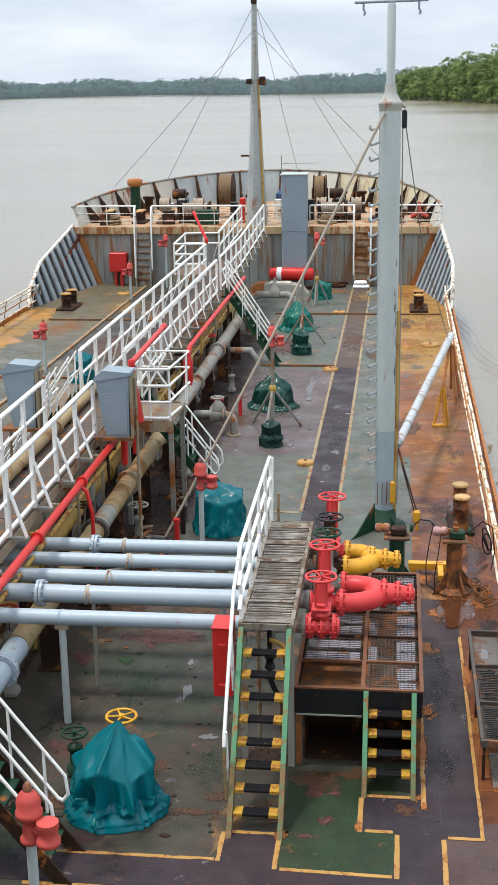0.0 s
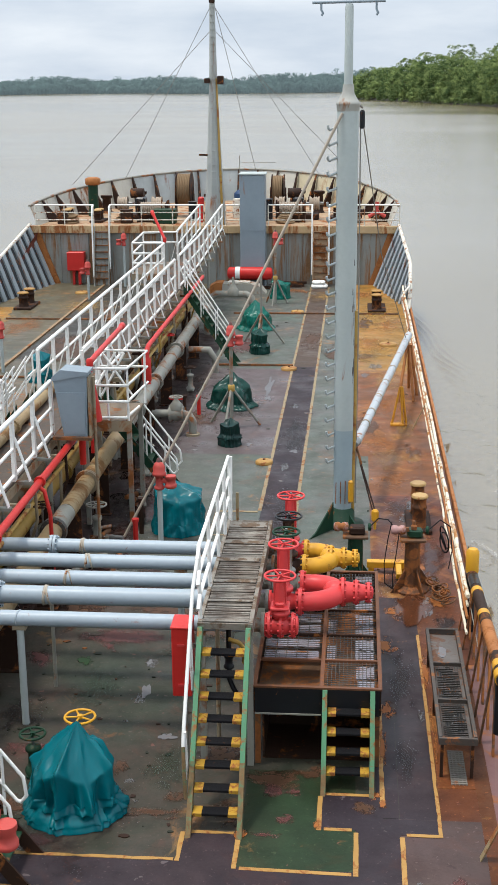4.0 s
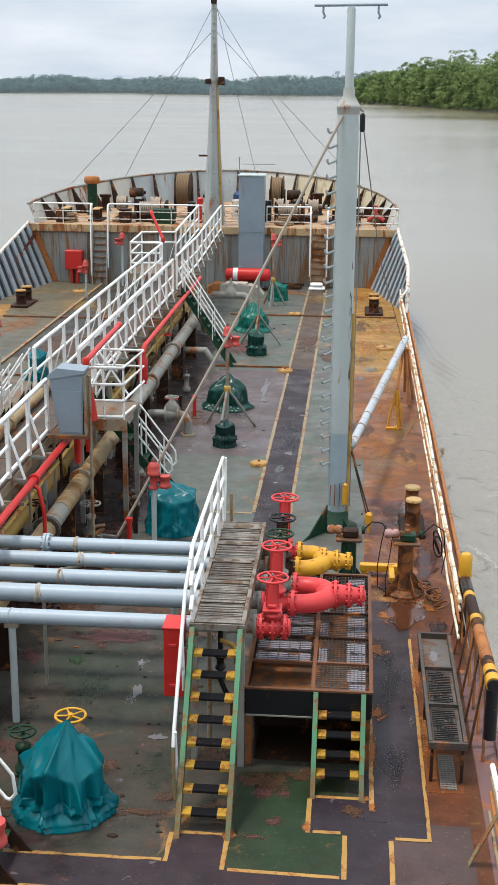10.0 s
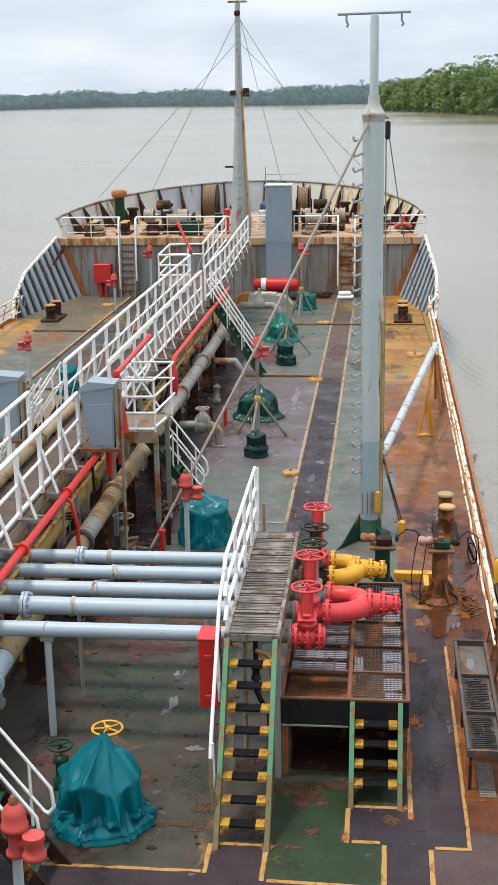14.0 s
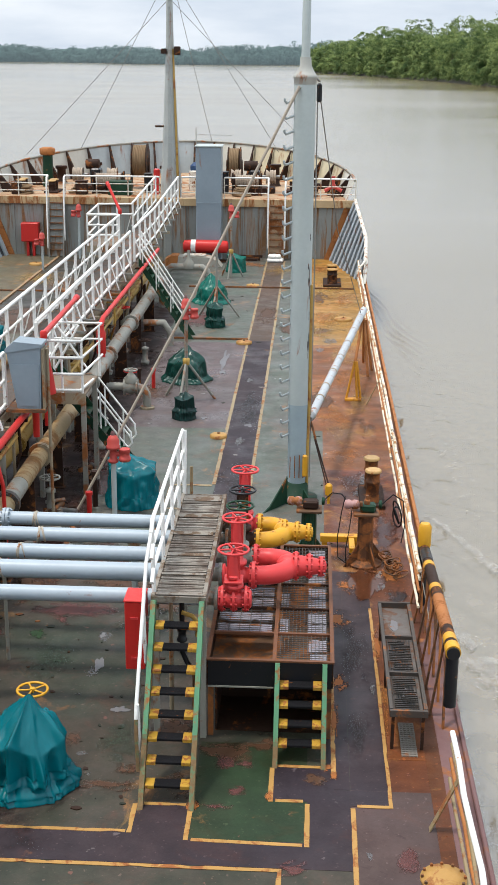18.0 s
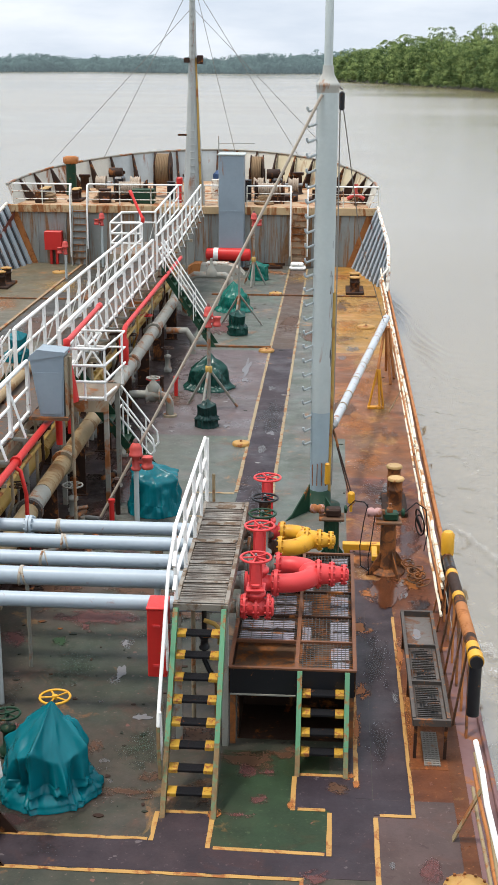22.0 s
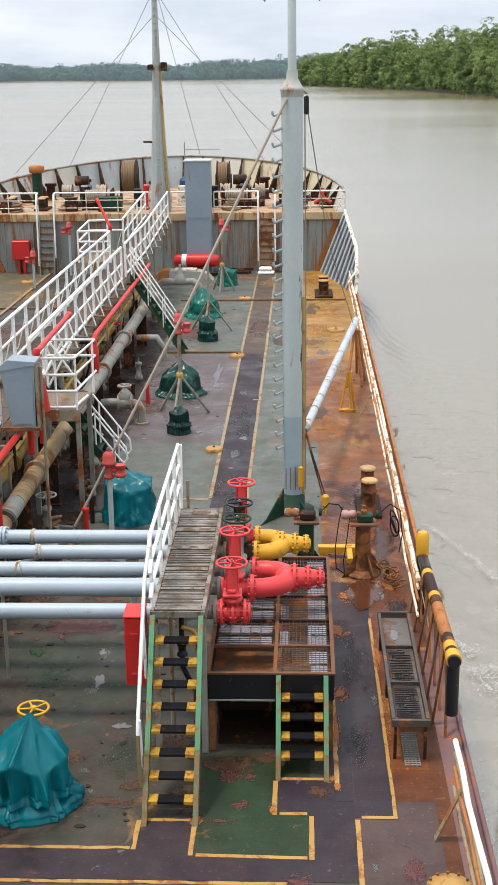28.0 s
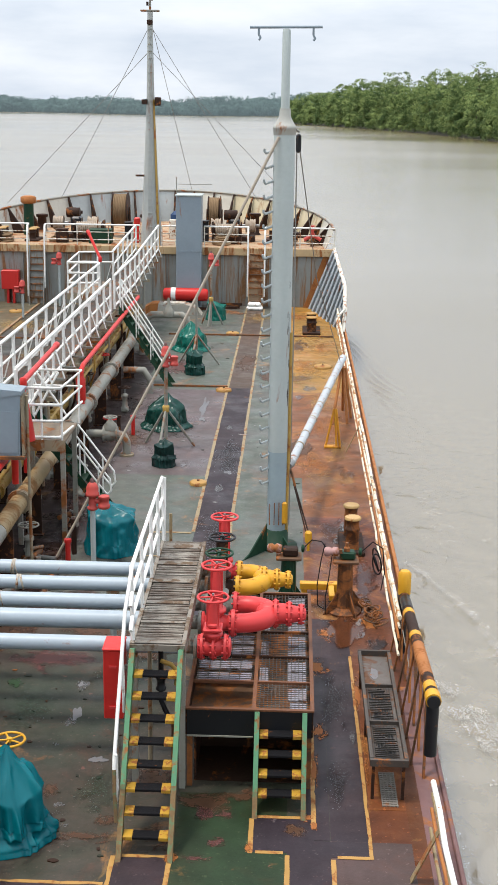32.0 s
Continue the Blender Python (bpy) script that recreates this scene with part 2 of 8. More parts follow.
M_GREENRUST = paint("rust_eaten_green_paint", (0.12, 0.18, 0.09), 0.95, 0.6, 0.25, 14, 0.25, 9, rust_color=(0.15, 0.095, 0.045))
M_BAND = paint("dirty_worn_cover_plate", (0.26, 0.23, 0.19), 0.75, 0.55, 0.25, 26, 0.2, 4, rust_color=(0.10, 0.065, 0.04))
M_CAP = paint("rust_streaked_cap_paint", (0.42, 0.42, 0.38), 0.5, 0.55, 0.2, 12, 0.2, 4, drip=True)
M_FOOT = paint("blue_grey_post_foot_paint", (0.32, 0.40, 0.43), 0.3, 0.6, 0.12, 12, 0.1, 2.0, drip=True)
M_TAN = paint("tan_rusted_plate_edge", (0.52, 0.37, 0.2), 0.68, 0.6, 0.2, 10, 0.2, 2.5, drip=True)
M_GREEN = paint("green_ladder_paint", (0.10, 0.26, 0.14), 0.55, 0.45, 0.2, 14, 0.12, 5)
M_DKGREEN = paint("dark_green_paint", (0.012, 0.046, 0.024), 0.3, 0.5, 0.2, 14, 0.12, 4, sheen=0.2)
M_BLACK = paint("black_bitumen_paint", (0.0126, 0.0140, 0.0168), 0.15, 0.35, 0.2, 14, 0.15, 5)
M_TREAD = paint("black_antislip_tread", (0.0084, 0.0084, 0.0098), 0.12, 0.8, 0.2, 60, 0.5, 9, sheen=0.12)
M_NOSE = paint("yellow_step_pad", (0.47, 0.27, 0.03), 0.62, 0.55, 0.2, 24, 0.2, 9)
M_RUSTY = paint("rusted_steel", (0.1280, 0.0680, 0.0360), 0.75, 0.65, 0.35, 16, 0.35, 3)
M_RUSTDARK = paint("dark_rusted_steel", (0.04, 0.021, 0.014), 0.42, 0.6, 0.35, 16, 0.35, 3, sheen=0.15)
M_ORUST = paint("orange_rusted_edge", (0.40, 0.15, 0.04), 0.55, 0.6, 0.3, 16, 0.3, 4)
M_GRATE = paint("worn_grey_grating", (0.19, 0.17, 0.145), 0.35, 0.6, 0.25, 26, 0.3, 5)
M_DKSTEEL = paint("dark_dirty_steel", (0.085, 0.078, 0.07), 0.4, 0.55, 0.25, 20, 0.25, 5)
M_STEEL = paint("dull_steel", (0.28, 0.28, 0.27), 0.3, 0.4, 0.2, 20, 0.15, 5, 0.6)
M_ROPE = paint("tan_rope", (0.25, 0.165, 0.09), 0.0, 0.85, 0.25, 60, 0.6)
M_WIRE = paint("grey_wire_rope", (0.24, 0.23, 0.21), 0.15, 0.6, 0.2, 60, 0.4)
M_RUBBER = paint("black_rubber_hose", (0.012, 0.012, 0.013), 0.0, 0.7, 0.2, 30, 0.3, sheen=0.15)
M_BULK = paint("rust_streaked_grey_bulkhead", (0.29, 0.30, 0.275), 0.62, 0.5, 0.2, 8, 0.12, 3.2, drip=0.05, rust_color=(0.19, 0.10, 0.045))
M_BULWY = paint("yellowed_bulwark_paint", (0.60, 0.53, 0.36), 0.42, 0.55, 0.2, 8, 0.12, 1.6, drip=True)
M_BULWG = paint("blue_grey_bulwark_paint", (0.42, 0.46, 0.46), 0.3, 0.55, 0.2, 8, 0.12, 1.4, drip=True)
M_PALEROPE = paint("pale_mooring_rope", (0.42, 0.34, 0.26), 0.0, 0.85, 0.25, 60, 0.6)
M_TRAYBAR = paint("black_brown_grating", (0.05, 0.042, 0.036), 0.3, 0.5, 0.25, 20, 0.25, 6)
M_TRAYRIM = paint("dark_brown_tray_steel", (0.075, 0.062, 0.052), 0.45, 0.55, 0.25, 20, 0.25, 5)
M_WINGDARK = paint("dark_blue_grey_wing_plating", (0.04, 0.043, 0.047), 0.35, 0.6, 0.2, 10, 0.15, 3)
M_BULW = paint("weathered_cream_bulwark", (0.60, 0.58, 0.50), 0.36, 0.55, 0.2, 8, 0.12, 1.2, drip=True)
M_STRIPE = paint("grey_rib_paint", (0.34, 0.39, 0.42), 0.28, 0.5, 0.15, 9, 0.12, 2, drip=True)
M_FDECK = paint("rust_tan_forecastle_deck", (0.44, 0.30, 0.18), 0.62, 0.6, 0.25, 8, 0.15, 1.2)
M_TOP = paint("pale_yellow_bollard_top", (0.52, 0.33, 0.13), 0.4, 0.5, 0.15, 14, 0.1, 6)
M_HULL = paint("rust_red_hull_paint", (0.16, 0.045, 0.03), 0.4, 0.55, 0.2, 8, 0.15, 1.5)
M_MARGIN = paint("dull_pink_red_margin_paint", (0.16, 0.083, 0.078), 0.45, 0.5, 0.2, 10, 0.12, 1.5)


def cloth(name, color):
    """Tarpaulin: sheen, creases, slight dirt."""
    m, nodes, links, bsdf = node_mat(name)
    co = nodes.new("ShaderNodeTexCoord").outputs["Object"]
    big = noise_node(nodes, links, co, 3.0, 4.0)
    crease = noise_node(nodes, links, co, 7.0, 3.0, 0.5, 0.6)
    weave = noise_node(nodes, links, co, 90.0, 2.0)
    col = blend(nodes, links, big, tuple(c * 0.72 for c in color), tuple(min(1, c * 1.25) for c in color))
    col = blend(nodes, links, maths(nodes, links, "MULTIPLY", weave, 0.25), col, tuple(c * 0.6 for c in color))
    links.new(col, bsdf.inputs["Base Color"])
    bsdf.inputs["Roughness"].default_value = 0.27
    bsdf.inputs["Specular IOR Level"].default_value = 0.24
    b1 = nodes.new("ShaderNodeBump")
    b1.inputs["Strength"].default_value, b1.inputs["Distance"].default_value = 0.14, 0.05
    links.new(crease, b1.inputs["Height"])
    b2 = nodes.new("ShaderNodeBump")
    b2.inputs["Strength"].default_value, b2.inputs["Distance"].default_value = 0.06, 0.002
    links.new(weave, b2.inputs["Height"])
    links.new(b1.outputs["Normal"], b2.inputs["Normal"])
    links.new(b2.outputs["Normal"], bsdf.inputs["Normal"])
    return m


M_TEAL = cloth("teal_tarpaulin", (0.0003, 0.115, 0.14))
M_GTEAL = cloth("sea_green_tarpaulin", (0.004, 0.115, 0.085))
M_GTARP = cloth("dark_green_tarpaulin", (0.005, 0.042, 0.032))
M_BTARP = cloth("blackish_green_tarpaulin", (0.006, 0.03, 0.026))


def deck_mat(name, base, second, rust_amt, wet=0.5, rust_x=None, rust_y=None, chips=None):
    """Deck paint: two worn coats, rust blooms, chipped spots and damp patches."""
    m, nodes, links, bsdf = node_mat(name)
    co = nodes.new("ShaderNodeTexCoord").outputs["Object"]
    big = noise_node(nodes, links, co, 0.42, 6.0, 0.6, 0.5)
    mid = noise_node(nodes, links, co, 2.3, 7.0, 0.65)
    fine = noise_node(nodes, links, co, 26.0, 6.0, 0.7)
    col = blend(nodes, links, ramp(nodes, links, big, 0.36, 0.64), base, second)
    col = blend(nodes, links, ramp(nodes, links, mid, 0.35, 0.75), col, tuple(c * 0.5 for c in base))
    streak = noise_node(nodes, links, co, 1.1, 8.0, 0.72, 1.2)
    col = blend(nodes, links, maths(nodes, links, "MULTIPLY", ramp(nodes, links, streak, 0.54, 0.68), 0.55), col, (second[0] * 1.25, second[1] * 0.78, second[2] * 0.62))
    col = blend(nodes, links, maths(nodes, links, "MULTIPLY", fine, 0.4), col, tuple(c * 0.5 for c in second))
    rn = noise_node(nodes, links, co, 0.75, 9.0, 0.7, 0.8)
    push = rust_amt
    if rust_x or rust_y:
        sep = nodes.new("ShaderNodeSeparateXYZ")
        links.new(co, sep.inputs["Vector"])
        acc = None
        for key, rng in (("X", rust_x), ("Y", rust_y)):
            if rng:
                mr = nodes.new("ShaderNodeMapRange")
                mr.inputs["From Min"].default_value, mr.inputs["From Max"].default_value = rng[0], rng[1]
                links.new(sep.outputs[key], mr.inputs["Value"])
                acc = mr.outputs["Result"] if acc is None else maths(nodes, links, "MULTIPLY", acc, mr.outputs["Result"])
        push = maths(nodes, links, "MULTIPLY", acc, rust_amt)
    mask = ramp(nodes, links, maths(nodes, links, "ADD", rn, push), 0.66, 0.80)
    rc = blend(nodes, links, mid, (0.46, 0.17, 0.04), (0.15, 0.055, 0.025))
    rc = blend(nodes, links, ramp(nodes, links, big, 0.45, 0.65), rc, (0.44, 0.25, 0.07))
    col = blend(nodes, links, maths(nodes, links, "MULTIPLY", mask, 0.9), col, rc)
    sp = noise_node(nodes, links, co, 5.5, 3.0, 0.5)
    chip = ramp(nodes, links, sp, 0.71, 0.735)
    col = blend(nodes, links, maths(nodes, links, "MULTIPLY", chip, 0.55), col, chips or (0.22, 0.09, 0.07))
    speck = ramp(nodes, links, noise_node(nodes, links, co, 15.0, 2.5, 0.6), 0.64, 0.69)
    col = blend(nodes, links, maths(nodes, links, "MULTIPLY", speck, 0.45), col, tuple(min(1.0, c * 2.1) for c in second))
    pit = ramp(nodes, links, noise_node(nodes, links, co, 8.5, 4.0, 0.7, 0.7), 0.62, 0.7)
    col = blend(nodes, links, maths(nodes, links, "MULTIPLY", pit, 0.6), col, tuple(c * 0.4 for c in base))
    links.new(col, bsdf.inputs["Base Color"])
    damp = ramp(nodes, links, noise_node(nodes, links, co, 0.9, 5.0, 0.6), 0.42, 0.62)
    rr = maths(nodes, links, "SUBTRACT", 0.62, maths(nodes, links, "MULTIPLY", damp, wet))
    rr = maths(nodes, links, "ADD", rr, maths(nodes, links, "MULTIPLY", maths(nodes, links, "SUBTRACT", fine, 0.5), 0.25), True)
    links.new(rr, bsdf.inputs["Roughness"])
    bsdf.inputs["Specular IOR Level"].default_value = 0.2
    bp = nodes.new("ShaderNodeBump")
    bp.inputs["Strength"].default_value, bp.inputs["Distance"].default_value = 0.25, 0.006
    links.new(fine, bp.inputs["Height"])
    bp2 = nodes.new("ShaderNodeBump")
    bp2.inputs["Strength"].default_value, bp2.inputs["Distance"].default_value = 0.35, 0.02
    links.new(big, bp2.inputs["Height"])
    links.new(bp.outputs["Normal"], bp2.inputs["Normal"])
    links.new(bp2.outputs["Normal"], bsdf.inputs["Normal"])
    return m


M_DECK = deck_mat("worn_green_deck_paint", (0.041, 0.058, 0.039), (0.084, 0.057, 0.046), 0.06, 0.25)
M_DECKFWD = deck_mat("worn_grey_green_deck_paint", (0.112, 0.142, 0.113), (0.125, 0.113, 0.102), 0.06, 0.3)
M_DECKPORT = deck_mat("rusty_green_deck_paint", (0.098, 0.112, 0.09), (0.135, 0.105, 0.066), 0.08, 0.3)
M_DECKGREEN = deck_mat("green_deck_patch_paint", (0.024, 0.047, 0.022), (0.036, 0.043, 0.023), 0.05, 0.25)
M_LANE = deck_mat("purple_grey_walkway_paint", (0.034, 0.026, 0.033), (0.05, 0.033, 0.035), 0.03, 0.28, chips=(0.16, 0.13, 0.13))
M_STBD = deck_mat("rust_orange_side_deck_paint", (0.145, 0.07, 0.042), (0.26, 0.095, 0.03), 0.13, 0.28)
M_STBDNEAR = deck_mat("rust_brown_side_deck_paint", (0.1, 0.042, 0.033), (0.155, 0.053, 0.025), 0.16, 0.3)
M_STBDFAR = deck_mat("rust_yellow_side_deck_paint", (0.233, 0.149, 0.044), (0.445, 0.211, 0.036), 0.1, 0.3)
M_STBDAFT = deck_mat("pinkish_grey_side_deck_paint", (0.1, 0.06, 0.055), (0.08, 0.058, 0.051), 0.04, 0.25)
M_STBDRED = deck_mat("red_brown_side_deck_paint", (0.1, 0.033, 0.016), (0.14, 0.045, 0.016), 0.1, 0.3)
M_REDPATCH = deck_mat("red_brown_deck_patch_paint", (0.13, 0.04, 0.014), (0.18, 0.058, 0.017), 0.1, 0.4)
M_LANEFAR = deck_mat("brown_worn_walkway_paint", (0.112, 0.071, 0.049), (0.090, 0.068, 0.053), 0.06, 0.3)
M_PORTTAN = deck_mat("tan_rusted_deck_paint", (0.165, 0.125, 0.07), (0.11, 0.108, 0.075), 0.1, 0.3)


def stain_mat(name, color, cover=0.8, rough=0.5, soft=0.3):
    """A stain that thins out raggedly towards its rim (the mesh's UV runs from -1 to 1)."""
    m, nodes, links, bsdf = node_mat(name)
    uv = nodes.new("ShaderNodeTexCoord").outputs["UV"]
    co = nodes.new("ShaderNodeTexCoord").outputs["Object"]
    ln = nodes.new("ShaderNodeVectorMath")
    ln.operation = "LENGTH"
    links.new(uv, ln.inputs[0])
    n1 = noise_node(nodes, links, co, 4.0, 7.0, 0.7, 0.5)
    n2 = noise_node(nodes, links, co, 30.0, 4.0, 0.6)
    place = nodes.new("ShaderNodeVectorMath")
    place.operation = "MULTIPLY_ADD"
    links.new(nodes.new("ShaderNodeObjectInfo").outputs["Random"], place.inputs[0])
    place.inputs[1].default_value = (61.0, 37.0, 19.0)
    links.new(uv, place.inputs[2])
    n3 = noise_node(nodes, links, place.outputs["Vector"], 1.5, 6.0, 0.62, 0.9)
    rag = maths(nodes, links, "ADD", ln.outputs["Value"], maths(nodes, links, "MULTIPLY", maths(nodes, links, "SUBTRACT", n1, 0.5), 1.5))
    rag = maths(nodes, links, "ADD", rag, maths(nodes, links, "MULTIPLY", maths(nodes, links, "SUBTRACT", n3, 0.5), 2.6))
    alpha = ramp(nodes, links, rag, 0.72 - soft, 0.72, (1, 1, 1, 1), (0, 0, 0, 1))
    rim = ramp(nodes, links, ln.outputs["Value"], 0.8, 1.0, (1, 1, 1, 1), (0, 0, 0, 1))
    links.new(maths(nodes, links, "MULTIPLY", maths(nodes, links, "MULTIPLY", alpha, rim), cover), bsdf.inputs["Alpha"])
    col = blend(nodes, links, n1, tuple(c * 0.5 for c in color), tuple(min(1, c * 1.5) for c in color))
    links.new(blend(nodes, links, maths(nodes, links, "MULTIPLY", n2, 0.5), col, tuple(c * 0.5 for c in color)), bsdf.inputs["Base Color"])
    bsdf.inputs["Roughness"].default_value = rough
    bsdf.inputs["Specular IOR Level"].default_value = 0.25
    return m


def slat_mat():
    """Old slats: each its own shade of dirty grey and brown."""
    m, nodes, links, bsdf = node_mat("dirty_grey_slats")
    rnd = nodes.new("ShaderNodeObjectInfo").outputs["Random"]
    co = nodes.new("ShaderNodeTexCoord").outputs["Object"]
    fine = noise_node(nodes, links, co, 30.0, 6.0, 0.7)
    stain = noise_node(nodes, links, co, 3.5, 6.0, 0.65)
    col = blend(nodes, links, rnd, (0.13, 0.108, 0.085), (0.37, 0.34, 0.285))
    col = blend(nodes, links, ramp(nodes, links, stain, 0.42, 0.66), col, (0.10, 0.065, 0.045))
    col = blend(nodes, links, maths(nodes, links, "MULTIPLY", fine, 0.5), col, (0.05, 0.04, 0.035))
    links.new(col, bsdf.inputs["Base Color"])
    bsdf.inputs["Roughness"].default_value = 0.7
    bsdf.inputs["Specular IOR Level"].default_value = 0.3
    bp = nodes.new("ShaderNodeBump")
    bp.inputs["Strength"].default_value, bp.inputs["Distance"].default_value = 0.4, 0.006
    links.new(fine, bp.inputs["Height"])
    links.new(bp.outputs["Normal"], bsdf.inputs["Normal"])
    return m


M_SLAT = slat_mat()


# ---- the setting: ship's deck, hull, forecastle ----
X0, SIDE, BULK_Y, FDECK = -6.2, 2.1, 54.2, 2.5
PORT = 2 * X0 - SIDE


def mirror(x):
    return 2 * X0 - x


deck = solo("deck", Build().prism([(PORT, -5.2), (SIDE, -5.2), (SIDE, 48.5), (0.8, 54.3), (mirror(0.8), 54.3), (PORT, 48.5)], -0.3, -0.012), M_HULL,
            "long steel main deck of a tanker, painted and rusty", "deck", kind="structure")


def patch(name, poly, mat, label, z0=-0.012, z1=0.0):
    return part(name, Build().prism(poly, z0, z1), mat, deck, label)


def rect(x0, x1, y0, y1):
    return [(x0, y0), (x1, y0), (x1, y1), (x0, y1)]


patch("deck_plate", rect(PORT, -6.2, -5.2, 20), M_DECKPORT, "rusty green painted deck plating")
patch("deck_plate", rect(-6.2, 0.62, -5.2, 20), M_DECK, "worn dark green deck plating")
patch("deck_plate", rect(0.62, SIDE, -5.2, 13.3), M_STBDAFT, "pinkish grey worn deck plating")
patch("deck_plate", rect(0.62, 1.07, 13.3, 20), M_LANE, "purple grey walkway plating")
patch("deck_plate", rect(1.07, SIDE, 13.3, 20), M_STBDRED, "red brown worn deck plating")
patch("deck_plate", rect(-6.2, -1.2, 20, 28.4), M_DECKFWD, "faded green deck plating")
M_DECKPURP = deck_mat("faded_purple_deck_paint", (0.145, 0.105, 0.107), (0.118, 0.104, 0.1), 0.04, 0.36, chips=(0.3, 0.27, 0.26))
patch("deck_plate", rect(-6.2, -1.2, 28.4, 37.6), M_DECKPURP, "faded purple brown deck plating")
patch("deck_plate", rect(-6.2, -1.2, 37.6, 54.2), M_DECKFWD, "faded green deck plating")
patch("deck_plate", rect(-1.2, 0.35, 20, 28.4), M_DECKFWD, "faded green deck plating")
patch("deck_plate", rect(-1.2, 0.0, 28.4, 54.2), M_DECKFWD, "faded green deck plating with rust")
patch("deck_plate", [(PORT, 20), (-6.2, 20), (-6.2, 42.0), (PORT, 42.0)], M_DECKPORT, "rusty green painted deck plating")
patch("deck_plate", [(PORT, 42.0), (-6.2, 42.0), (-6.2, 54.2), (mirror(0.8), 54.2), (PORT, 48.5)], M_PORTTAN, "tan rusted deck plating")
patch("deck_plate", rect(0.35, SIDE, 20, 25.5), M_STBDNEAR, "rust brown side deck plating")
patch("deck_plate", [(0.35, 25.5), (SIDE, 25.5), (SIDE, 37.5), (0.0, 37.5), (0.0, 28.4), (0.35, 28.4)], M_STBD, "orange rusted side deck plating")
patch("deck_plate", [(0.0, 37.5), (SIDE, 37.5), (SIDE, 48.5), (0.8, 54.2), (0.0, 54.2)], M_STBDFAR, "yellow brown rusted side deck plating")

solo("superstructure_wall", Build().box(PORT, SIDE, -5.2, -5.0, 0.0, 10.6).box(PORT, SIDE, -5.0, 0.3, 6.6, 6.8), paint("cream_superstructure_paint", (0.7, 0.68, 0.62), 0.25, 0.5, 0.1, 8, 0.1, 1.2, drip=True),
     "cream steel front of the bridge house", "wall", kind="structure")

# painted walkways and fields, a few millimetres proud
patch("paint_field", rect(-1.87, -1.17, 20.0, 37.9), M_LANE, "purple grey walkway lane", 0.0, 0.004)
patch("paint_field", rect(-1.87, -1.17, 37.9, 53.6), M_LANEFAR, "brown worn walkway lane", 0.0, 0.004)
patch("paint_field", [(-6.0, 11.72), (0.62, 11.72), (0.62, 12.96), (1.07, 12.96), (1.07, 13.29), (0.42, 13.29), (0.42, 20.0), (0.34, 20.0), (0.34, 13.75), (-0.33, 13.75),
                      (-0.33, 13.02), (0.1, 13.02), (0.1, 12.2), (-1.28, 12.2), (-1.28, 12.85), (-1.92, 12.85), (-1.92, 12.3), (-6.0, 12.3)], M_LANE, "purple grey walkway field", 0.0, 0.004)
patch("paint_field", rect(0.42, 0.615, 13.3, 20.0), M_LANE, "purple grey walkway lane", 0.0, 0.004)
patch("paint_field", rect(-1.27, 0.09, 12.2, 14.3), M_DECKGREEN, "darker green deck field", 0.0, 0.003)
patch("paint_field", rect(1.12, 1.58, 14.02, 17.1), M_REDPATCH, "red brown drip field", 0.0, 0.004)
M_WATERWAY = deck_mat("wet_brown_waterway_paint", (0.1, 0.034, 0.013), (0.13, 0.044, 0.014), 0.1, 0.4)
patch("paint_field", rect(1.585, 1.765, 9.0, 17.5), M_WATERWAY, "red brown waterway strip", 0.0, 0.003)
patch("paint_field", rect(1.77, SIDE, -5.2, 17.5), M_MARGIN, "dull pink red margin strip", 0.0, 0.003)
patch("paint_field", rect(1.9, SIDE, 17.5, 48.5), M_MARGIN, "dull red margin strip", 0.0, 0.003)


M_RUSTTAN = paint("tan_rusted_bar", (0.3, 0.2, 0.11), 0.5, 0.6, 0.2, 12, 0.2, 2)
M_PORTDARK = deck_mat("dark_grey_green_deck_paint", (0.05, 0.052, 0.045), (0.066, 0.056, 0.044), 0.06, 0.3)
# brown deck below the catwalk, its colour darkened for the shade there
M_DECKDARK = deck_mat("dark_brown_deck_with_shade", (0.034, 0.024, 0.023), (0.05, 0.03, 0.025), 0.05, 0.35)
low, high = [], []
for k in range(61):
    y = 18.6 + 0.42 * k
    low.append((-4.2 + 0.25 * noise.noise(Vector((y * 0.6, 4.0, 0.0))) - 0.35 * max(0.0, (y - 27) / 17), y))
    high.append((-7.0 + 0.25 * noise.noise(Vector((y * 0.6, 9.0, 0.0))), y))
patch("paint_field", low + high[::-1], M_DECKDARK, "dark wet brown deck below the catwalk, shade painted in", 0.0, 0.0045)


line_z = [0.0076]


def line(p, q, w=0.058, mat=None):
    line_z[0] += 0.00003
    z = line_z[0]
    a, b = Vector((*p, 0)), Vector((*q, 0))
    d = (b - a).normalized()
    n = Vector((-d.y, d.x, 0)) * w / 2
    e = d * w / 2
    k = max(2, int((b - a).length / 0.09))
    lows, highs = [], []
    for i in range(k + 1):
        c = (a - e).lerp(b + e, i / k)
        lows.append(tuple((c - n * (1 + 0.2 * noise.noise(c * 5.0) - (0.5 if noise.noise(c * 3.1) > 0.42 else 0))).xy))
        highs.append(tuple((c + n * (1 + 0.2 * noise.noise(c * 5.0 + Vector((7, 3, 1))) - (0.5 if noise.noise(c * 3.1 + Vector((2, 9, 4))) > 0.42 else 0))).xy))
    return patch("paint_line", lows + highs[::-1], mat or M_LINE, "", 0.004, z)


